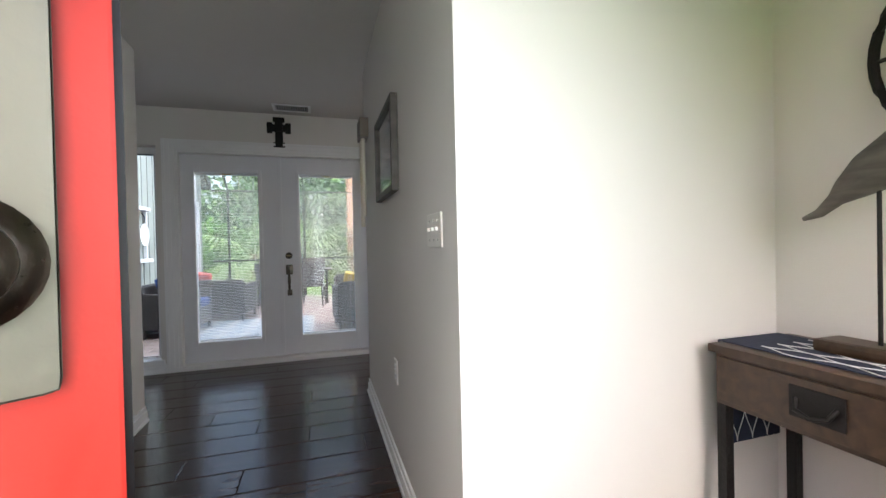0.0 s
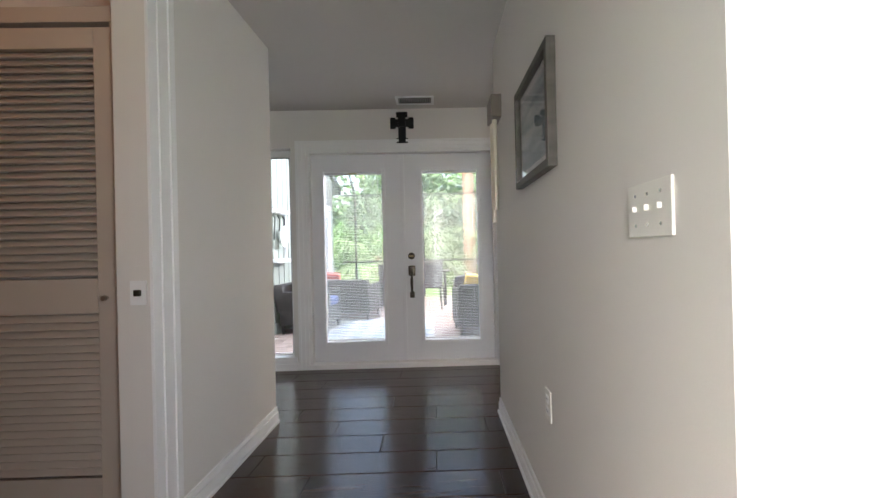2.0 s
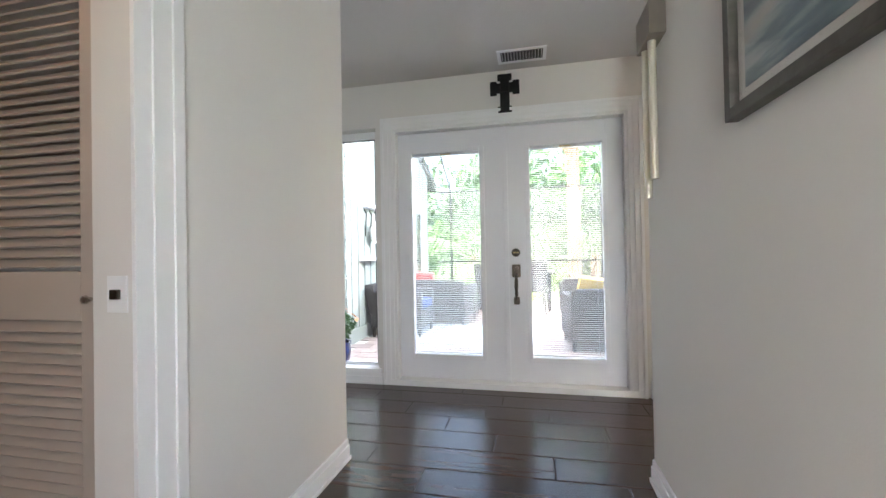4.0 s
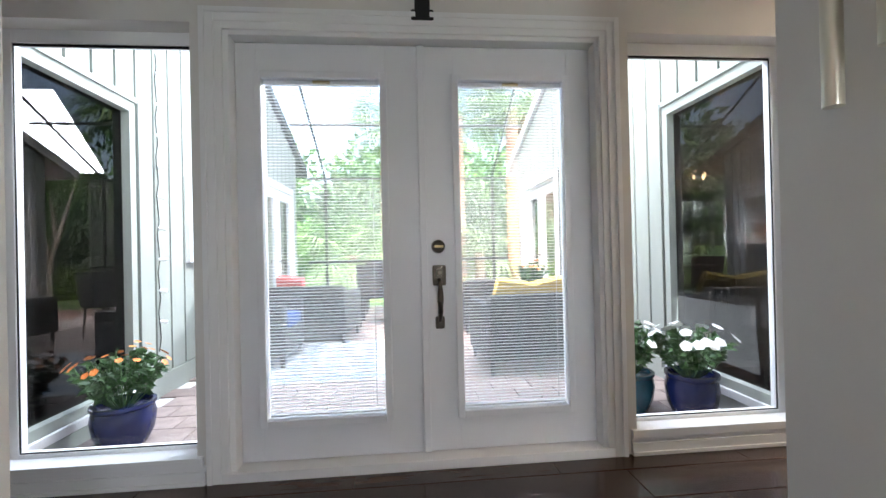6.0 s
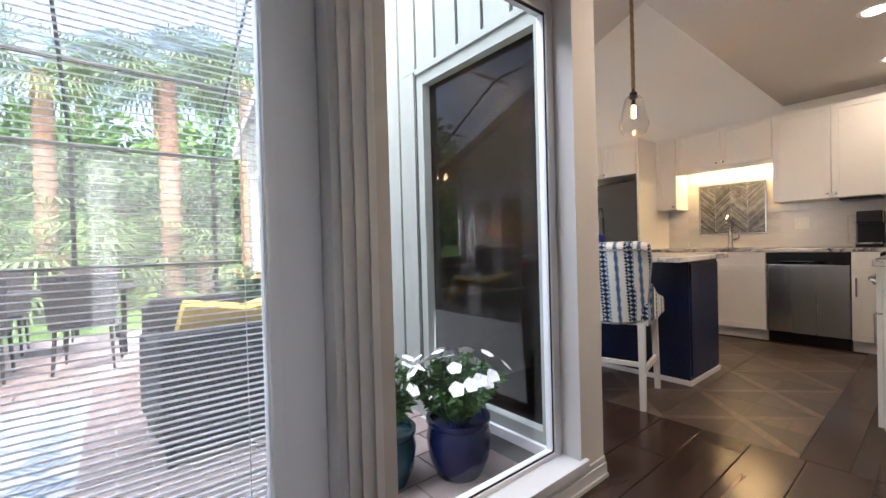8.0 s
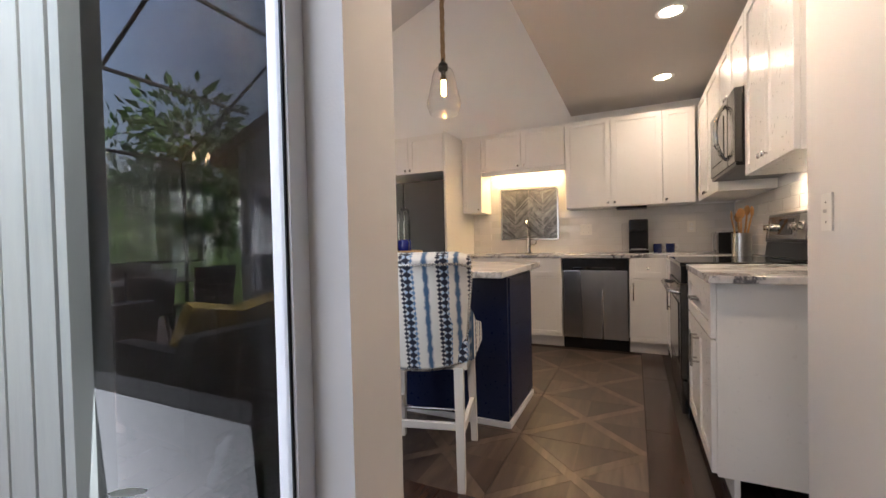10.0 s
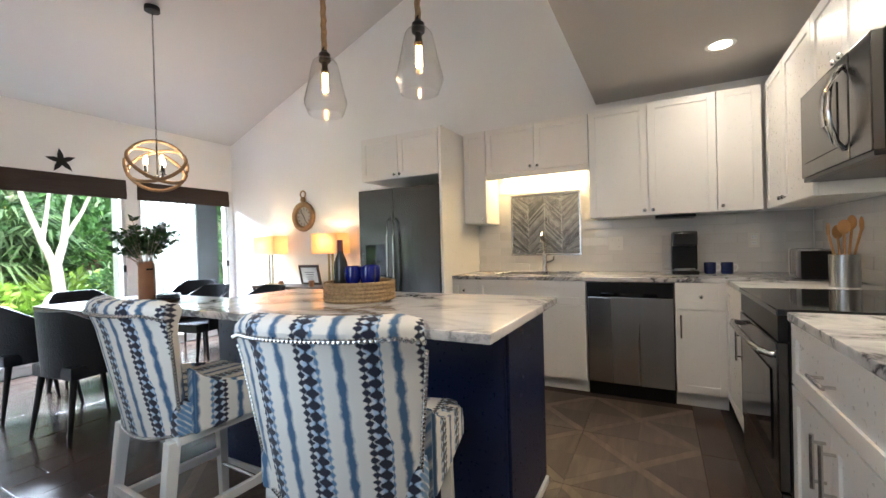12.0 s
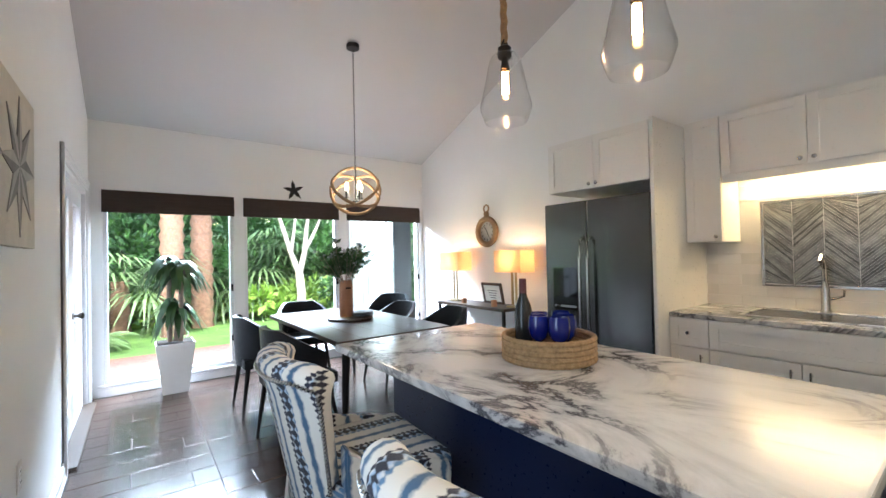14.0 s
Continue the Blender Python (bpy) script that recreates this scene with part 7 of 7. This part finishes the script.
def wicker_seat(m, w, pillow, label):
    """Local: back along x at y = 0, the sitter looks along +y."""
    s = thing("patio_sofa" if w > 1.0 else "patio_chair", label, "sofa" if w > 1.0 else "chair", m)
    bm = bmesh.new()
    box(bm, 0, 0, 0.12, w, 0.70, 0.36, bev=0.03)
    part("base", bm, M_WICKER, s, "", True)
    bm = bmesh.new()
    vs = box(bm, 0, -0.03, 0.30, w, 0.12, 0.76, bev=0.04)
    for v in vs:
        v.co.y -= 0.16 * max(0.0, v.co.z - 0.30)
        v.co.z -= 0.10 * abs((v.co.x - w / 2) / (w / 2)) ** 4 if v.co.z > 0.6 else 0
    part("backrest", bm, M_WICKER, s, "", True)
    for x in (0, w - 0.11):
        bm = bmesh.new()
        box(bm, x, 0.0, 0.30, x + 0.11, 0.70, 0.60, bev=0.035)
        part("arm", bm, M_WICKER, s, "", True)
    for x in (0.05, w - 0.05):
        for y in (0.03, 0.66):
            bm = bmesh.new()
            rod(bm, (x, y, 0), (x, y, 0.14), 0.02, 0.025, 8)
            part("leg", bm, M_WICKER, s)
    bm = bmesh.new()
    box(bm, 0.12, 0.10, 0.36, w - 0.12, 0.70, 0.48, bev=0.04)
    part("seat_cushion", bm, M_CUSHBLUE, s, "blue seat cushion", True)
    for px in pillow:
        bm = bmesh.new()
        box(bm, -0.17, -0.055, -0.16, 0.17, 0.055, 0.16, bev=0.05, m=pose(px[0], 0.20, 0.645, 18, px[1], 0))
        pw = part("pillow", bm, px[2], None, "", True)
        tagged(pw, px[3], "pillow").matrix_basis = m


    return s


wicker_seat(pose(0.98, 6.10, -0.05, 0, 0, 4), 0.88, [(0.28, 10, M_CUSHYEL, "yellow throw pillow on the wicker sofa"), (0.62, -12, M_CUSHYEL, "yellow throw pillow on the wicker sofa")], "dark wicker patio armchair with yellow throw pillows")
wicker_seat(pose(1.02, 7.85, -0.05, 0, 0, 0), 0.75, [], "dark wicker patio armchair with a blue cushion")
wicker_seat(pose(-1.45, 7.75, -0.05, 0, 0, -8), 1.05, [(0.30, 6, M_CUSHRED, "coral throw pillow on the wicker chair")], "dark wicker patio loveseat with a blue cushion")
wicker_seat(pose(-1.52, 7.30, -0.05, 0, 0, -90), 0.72, [(0.36, 0, M_CUSHBLUE, "blue throw pillow on the wicker chair")], "dark wicker patio chair beside the grey wall")
pt = thing("patio_table", "dark metal patio dining table", "table", pose(0.25, 9.6, -0.05))
part("top", boxes((-0.75, -0.42, 0.69, 0.75, 0.42, 0.72), bev=0.006), M_WICKER, pt)
for x in (-0.65, 0.65):
    for y in (-0.34, 0.34):
        part("leg", boxes((x - 0.02, y - 0.02, 0, x + 0.02, y + 0.02, 0.69), bev=0.003), M_BRONZE, pt)


def patio_dining(m):
    c = thing("patio_dining_chair", "dark wicker patio dining chair", "chair", m, group="patio dining chairs")
    part("seat", boxes((-0.23, -0.23, 0.40, 0.23, 0.23, 0.44), bev=0.01), M_WICKER, c)
    bm = bmesh.new()
    vs = box(bm, -0.24, -0.25, 0.42, 0.24, -0.21, 0.90, bev=0.012)
    for v in vs:
        v.co.y -= 0.12 * max(0, v.co.z - 0.42)
        v.co.x *= 1 + 0.25 * max(0, v.co.z - 0.42)
    part("backrest", bm, M_WICKER, c)
    for x in (-0.20, 0.20):
        for y in (-0.20, 0.20):
            bm = bmesh.new()
            rod(bm, (x, y, 0.41), (x * 1.1, y * 1.15, 0), 0.018, 0.012, 8)
            part("leg", bm, M_WICKER, c)
    return c


pd = patio_dining(pose(-0.15, 8.95, -0.05))
for x, y, rz in ((0.62, 8.92, -8), (-0.2, 10.25, 180), (0.6, 10.25, 175)):
    copy_thing(pd, pose(x, y, -0.05, 0, 0, rz))

# glazed pots with flowers
def flower_pot(x, y, rad, h, pot_mat, petal, seed, label, spread=0.20):
    p = thing("flower_pot", label, "potted flowers", pose(x, y, -0.05))
    bm = bmesh.new()
    lathe(bm, [(0, 0), (rad * 0.70, 0), (rad * 0.92, h * 0.30), (rad, h * 0.65), (rad * 0.93, h * 0.88), (rad * 1.0, h * 0.93), (rad * 1.0, h), (rad * 0.88, h), (rad * 0.85, h * 0.9), (0, h * 0.88)], 32)
    part("pot", bm, pot_mat, p, "glazed ceramic pot", True)
    ps = 0.6 if petal is M_PETALO else 1.0
    rnd = random.Random(seed)
    bs, bl, bp = bmesh.new(), bmesh.new(), bmesh.new()
    for k in range(46):
        a, t = rnd.uniform(0, 6.283), spread * math.sqrt(rnd.uniform(0.02, 1))
        top = Vector((t * math.cos(a), t * math.sin(a), h + 0.10 + (0.24 - t * 0.55) * rnd.uniform(0.6, 1.1)))
        sweep(bs, [(top.x * 0.2, top.y * 0.2, h * 0.88), (top.x * 0.6, top.y * 0.6, h + 0.05), top], 0.003, 5)
        leaves(bl, [(Vector((top.x * 0.3, top.y * 0.3, h)).lerp(top, rnd.uniform(0.2, 0.95)), (math.cos(a) + rnd.uniform(-1, 1), math.sin(a) + rnd.uniform(-1, 1), rnd.uniform(-0.2, 0.8))) for _ in range(14)], 0.062, seed + k, 0.15, 0.5)
        if k % 3 == 0 or t > spread * 0.85:
            d = (top - Vector((0, 0, h))).normalized()
            s1 = d.cross(Vector((0.3, 0.2, 1))).normalized()
            s2 = d.cross(s1)
            c = top + d * 0.03
            for q in range(5):
                u = q * 1.2566
                e = (s1 * math.cos(u) + s2 * math.sin(u))
                f = (s1 * math.cos(u + 0.60) + s2 * math.sin(u + 0.60))
                g_ = (s1 * math.cos(u - 0.60) + s2 * math.sin(u - 0.60))
                vv = [bp.verts.new(c), bp.verts.new(c + f * 0.031 * ps + d * 0.004), bp.verts.new(c + e * 0.036 * ps + d * 0.003), bp.verts.new(c + g_ * 0.031 * ps + d * 0.004)]
                bp.faces.new(vv)
    part("stems", bs, M_LEAFDK, p)
    part("foliage", bl, M_LEAFDK, p)
    part("blossoms", bp, petal, p)


flower_pot(2.10, 5.14, 0.155, 0.27, M_POTBLUE, M_PETALW, 3, "white impatiens in a cobalt glazed pot on the patio", 0.24)
flower_pot(1.78, 5.30, 0.15, 0.25, M_POTTEAL, M_PETALW, 8, "white impatiens in a teal glazed pot on the patio", 0.17)
flower_pot(-1.34, 5.22, 0.16, 0.24, M_POTBLUE, M_PETALO, 21, "orange lantana in a blue pot on the patio", 0.24)
flower_pot(1.75, 7.35, 0.12, 0.62, M_POTWHITE, M_PETALO, 33, "orange flowers in a white pot behind the sofa", 0.18)

# wall lamp, wall shelf with plate, string lights
wl = thing("wall_lamp", "small black wall spotlight on the patio wall", "wall lamp", pose(PE - 0.016, 7.37, 2.15))
bm = bmesh.new()
rod(bm, (0, 0, 0), (-0.05, 0, 0), 0.03, 0.03, 14)
rod(bm, (-0.05, 0, 0.02), (-0.11, 0, -0.06), 0.025, 0.035, 14)
part("head", bm, M_IRON, wl, "", True)
ws = thing("wall_shelf", "white open wall frame with enamel basin on patio wall", "wall shelf", pose(PW + 0.017, 6.75, 1.35))
part("frame", boxes((0, -0.32, -0.38, 0.04, -0.27, 0.38), (0, 0.27, -0.38, 0.04, 0.32, 0.38), (0, -0.27, 0.33, 0.10, 0.27, 0.38), (0, -0.27, -0.38, 0.12, 0.27, -0.33), bev=0.004), M_TRIM, ws)
bm = bmesh.new()
lathe(bm, [(0, 0.0), (0.10, 0.01), (0.15, 0.05), (0.155, 0.05), (0.10, -0.004), (0, -0.01)], 28)
bmesh.ops.transform(bm, matrix=pose(0.05, 0.05, 0.0, 0, 90, 0), verts=bm.verts)
part("basin", bm, M_PETALW, ws, "", True)
bm = bmesh.new()
for k in range(3):
    sweep(bm, [(0.03, -0.2 + 0.18 * k, 0.30), (0.06, -0.2 + 0.18 * k, 0.25), (0.05, -0.2 + 0.18 * k, 0.10), (0.03, -0.17 + 0.18 * k, -0.05)], 0.008, 6)
part("hooks", bm, M_IRON, ws)
sl = thing("string_lights", "string of small globe lights down the patio wall", "string lights")
bm = bmesh.new()
sweep(bm, [(PW + 0.03, 6.02 + 0.015 * math.sin(k * 2.1), 2.6 - k * 0.1) for k in range(24)], 0.004, 5)
part("cord", bm, M_BRONZE, sl)
for k in range(9):
    bm = bmesh.new()
    rod(bm, (PW + 0.03, 6.02, 2.45 - k * 0.24), (PW + 0.07, 6.05, 2.44 - k * 0.24), 0.011, 0.016, 8)
    part("globe", bm, M_PETALW, sl)

# ---- garden ----
def shrub(name, label, leafm, n, rad, size, seed, squash=0.75, hollow=0.35):
    s = thing(name, label, "shrub")
    bm = bmesh.new()
    rnd = random.Random(seed)
    for k in range(7):
        a = rnd.uniform(0, 6.283)
        sweep(bm, [(0, 0, -0.1), (rad * 0.3 * math.cos(a), rad * 0.3 * math.sin(a), rad * 0.5), (rad * 0.6 * math.cos(a), rad * 0.6 * math.sin(a), rad * squash * 1.3)], [0.02, 0.014, 0.006], 5)
    part("branches", bm, M_BARK, s)
    bm = bmesh.new()
    for b in range(9):
        c = Vector((rnd.uniform(-0.6, 0.6) * rad, rnd.uniform(-0.6, 0.6) * rad, rad * squash * rnd.uniform(0.45, 1.35)))
        leaves(bm, [(p + c, d) for p, d in ball_points(n // 9, rad * rnd.uniform(0.35, 0.62), seed * 50 + b, 0.9, hollow)], size, seed + b, 0.1, 0.45)
    part("crown", bm, leafm, s)
    return s


def frond(bm, base, a, lift, ln, fan, seed):
    rnd = random.Random(seed)
    base = Vector(base)
    out = Vector((math.cos(a), math.sin(a), 0))
    pts = [base + out * ln * q + Vector((0, 0, lift * ln * q - 0.75 * ln * q * q)) for q in (0, 0.15, 0.3, 0.45, 0.6, 0.75, 0.9, 1.0)]
    sweep(bm, pts, [0.014, 0.012, 0.011, 0.009, 0.008, 0.006, 0.004, 0.003], 4)
    side = Vector((-math.sin(a), math.cos(a), 0))
    if fan:
        hub = pts[3]
        d0 = (pts[4] - pts[2]).normalized()
        for k in range(22):
            u = (k / 21 - 0.5) * 4.4
            d = (d0 * math.cos(u) + side * math.sin(u)).normalized()
            l = ln * 0.55 * rnd.uniform(0.85, 1.1)
            w = d.cross(Vector((0, 0, 1))).normalized() * 0.022
            tip = hub + d * l - Vector((0, 0, l * 0.35))
            mid = hub + d * l * 0.55
            q = [bm.verts.new(hub), bm.verts.new(mid + w), bm.verts.new(tip), bm.verts.new(mid - w)]
            bm.faces.new(q)
    else:
        for k in range(34):
            q = 0.15 + 0.85 * k / 33
            i = min(6, int(q * 7))
            p = pts[i].lerp(pts[i + 1], q * 7 - i)
            for sgn in (-1, 1):
                d = (side * sgn + out * 0.55 + Vector((0, 0, -0.35))).normalized()
                l = ln * 0.30 * math.sin(math.pi * min(0.95, 0.2 + 0.75 * q)) * rnd.uniform(0.85, 1.1)
                w = out * 0.012
                bm.faces.new([bm.verts.new(p - w), bm.verts.new(p + w), bm.verts.new(p + d * l)])


def palm(label, h, rad, nf, ln, fan, seed):
    t = thing("palm_tree", label, "palm tree")
    bm = bmesh.new()
    rnd = random.Random(seed)
    k = max(4, int(h / 0.12))
    lathe(bm, [(rad * (1.18 if i % 2 else 1.0) * (1 - 0.15 * i / k), -0.15 + (h + 0.15) * i / k) for i in range(k + 1)] + [(0, h)], 12)
    part("trunk", bm, M_PALMBARK, t, "", True)
    bm = bmesh.new()
    for i in range(nf):
        frond(bm, (0, 0, h - 0.05), i * 2.4 + rnd.uniform(-0.2, 0.2), rnd.uniform(-0.15, 1.25), ln * rnd.uniform(0.8, 1.15), fan, seed * 100 + i)
    part("crown", bm, M_FROND, t)
    return t


def at_spots(ob, spots):
    first = True
    for x, y, sc_, rz in spots:
        m = Matrix.Translation((x, y, -0.13)) @ Matrix.Rotation(radians(rz), 4, 'Z')
        if first:
            ob.scale = (sc_,) * 3
            ob.location, ob.rotation_euler = (x, y, -0.13), (0, 0, radians(rz))
            first = False
        else:
            c = copy_thing(ob, m)
            c.scale = (sc_,) * 3


rnd = random.Random(77)
sA = shrub("shrub", "dense green garden shrub", M_LEAF, 2600, 1.25, 0.15, 1)
at_spots(sA, [(2.2, 17.2, 1.3, 0), (4.4, 17.8, 1.4, 80), (6.6, 17.0, 1.35, 160), (8.8, 17.4, 1.5, 240), (11.0, 16.8, 1.4, 20), (0.2, 17.8, 1.4, 130), (-1.8, 18.2, 1.5, 50), (-4, 17.6, 1.5, 200), (13.5, 16.0, 1.6, 300)])
sB = shrub("shrub", "dark green broad-leaved shrub", M_LEAFDK, 2400, 1.2, 0.19, 2)
at_spots(sB, [(3.2, 19.2, 1.9, 40), (5.6, 19.6, 2.1, 140), (8.0, 19.2, 2.0, 220), (10.6, 19.0, 2.1, 300), (0.9, 20.0, 2.1, 10), (-1.5, 20.2, 2.2, 70), (7.6, 13.9, 0.85, 110), (9.6, 14.6, 1.1, 190), (-4.2, 20, 2.3, 15)])
sC = shrub("shrub", "yellow-green low foliage plant", M_LEAFLT, 900, 0.62, 0.24, 3, 0.6)
at_spots(sC, [(2.9, 16.2, 1.1, 0), (3.6, 16.0, 0.9, 90), (5.6, 15.3, 1.1, 30), (6.4, 15.6, 1.25, 150), (7.2, 15.2, 1.0, 220), (4.9, 16.1, 0.9, 280), (1.7, 16.3, 1.0, 45), (8.1, 15.6, 1.0, 10), (0.4, 15.8, 0.9, 99), (1.0, 14.2, 0.7, 33)])
tall = shrub("tree", "tall leafy tree beyond the lawn", M_LEAF, 3000, 2.2, 0.30, 4, 1.15)
at_spots(tall, [(1.5, 23.5, 1.7, 0), (6.0, 24.5, 1.8, 100), (10.5, 23.5, 1.7, 200), (-3.0, 24.5, 1.8, 300), (15.0, 21.5, 1.8, 50), (-7.5, 22, 1.8, 150)])
pA = palm("tall cabbage palm with a rough brown trunk", 5.2, 0.20, 26, 1.7, True, 5)
at_spots(pA, [(3.45, 14.4, 1.0, 0), (4.05, 15.2, 1.05, 70), (-0.3, 16.2, 1.0, 140), (1.9, 15.0, 1.0, 200)])
pB = palm("young fan palm with arching green fronds", 0.9, 0.14, 20, 1.5, True, 6)
at_spots(pB, [(2.6, 15.4, 1.2, 0), (5.1, 16.8, 1.4, 100), (7.3, 16.4, 1.35, 190), (0.0, 14.6, 1.3, 60), (6.4, 18.2, 1.6, 250), (-1.2, 14.4, 1.2, 180), (8.6, 15.0, 1.1, 20)])
pC = palm("sago palm with stiff feather fronds", 0.25, 0.12, 24, 0.75, False, 7)
at_spots(pC, [(6.25, 14.0, 0.9, 0), (2.3, 13.6, 0.8, 40)])
pD = palm("very tall cabbage palm against the sky", 9.5, 0.20, 30, 1.8, True, 9)
at_spots(pD, [(-0.1, 27.0, 1.0, 0), (-2.6, 8.2, 0.62, 0), (2.8, 29, 1.1, 30)])

wt = thing("tree", "pale-barked tree with forked limbs", "tree", pose(6.05, 14.6, -0.13))
bm = bmesh.new()
for pts, r0, r1 in (([(0, 0, -0.1), (0.02, 0, 0.6), (-0.03, 0.02, 1.15)], 0.115, 0.095), ([(-0.03, 0.02, 1.1), (-0.22, 0, 1.6), (-0.42, 0.05, 2.3), (-0.7, 0.1, 3.4)], 0.075, 0.03), ([(-0.03, 0.02, 1.1), (0.12, 0.05, 1.6), (0.16, 0.0, 2.2), (0.35, 0, 3.3)], 0.08, 0.03), ([(0.14, 0.02, 1.7), (0.42, 0.05, 2.2), (0.75, 0.1, 3.0)], 0.05, 0.02), ([(-0.22, 0, 1.6), (-0.12, 0.05, 2.2), (0.0, 0.1, 3.2)], 0.045, 0.02)):
    n = len(pts)
    sweep(bm, pts, [r0 + (r1 - r0) * i / (n - 1) for i in range(n)], 10)
part("trunk", bm, mat("white_bark", (0.50, 0.44, 0.38), 0.85, var=0.2, scale=9, bump=0.5, bump_scale=24), wt, "pale grey trunk and limbs", True)
bm = bmesh.new()
for k in range(9):
    c = Vector((rnd.uniform(-0.9, 0.9), rnd.uniform(-0.6, 0.6), rnd.uniform(3.0, 4.0)))
    leaves(bm, [(p + c, d) for p, d in ball_points(140, 0.55, 300 + k, 0.8)], 0.17, 500 + k)
part("crown", bm, M_LEAF, wt)
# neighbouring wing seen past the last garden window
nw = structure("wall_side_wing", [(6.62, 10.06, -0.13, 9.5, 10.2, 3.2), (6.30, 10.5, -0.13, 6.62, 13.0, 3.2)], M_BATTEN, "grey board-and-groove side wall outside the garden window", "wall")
y = 10.5
while y < 12.9:
    part("board", boxes((6.270, y + 0.012, -0.1, 6.30, y + 0.208, 3.2), bev=0.004), M_SIDING, nw)
    y += 0.23
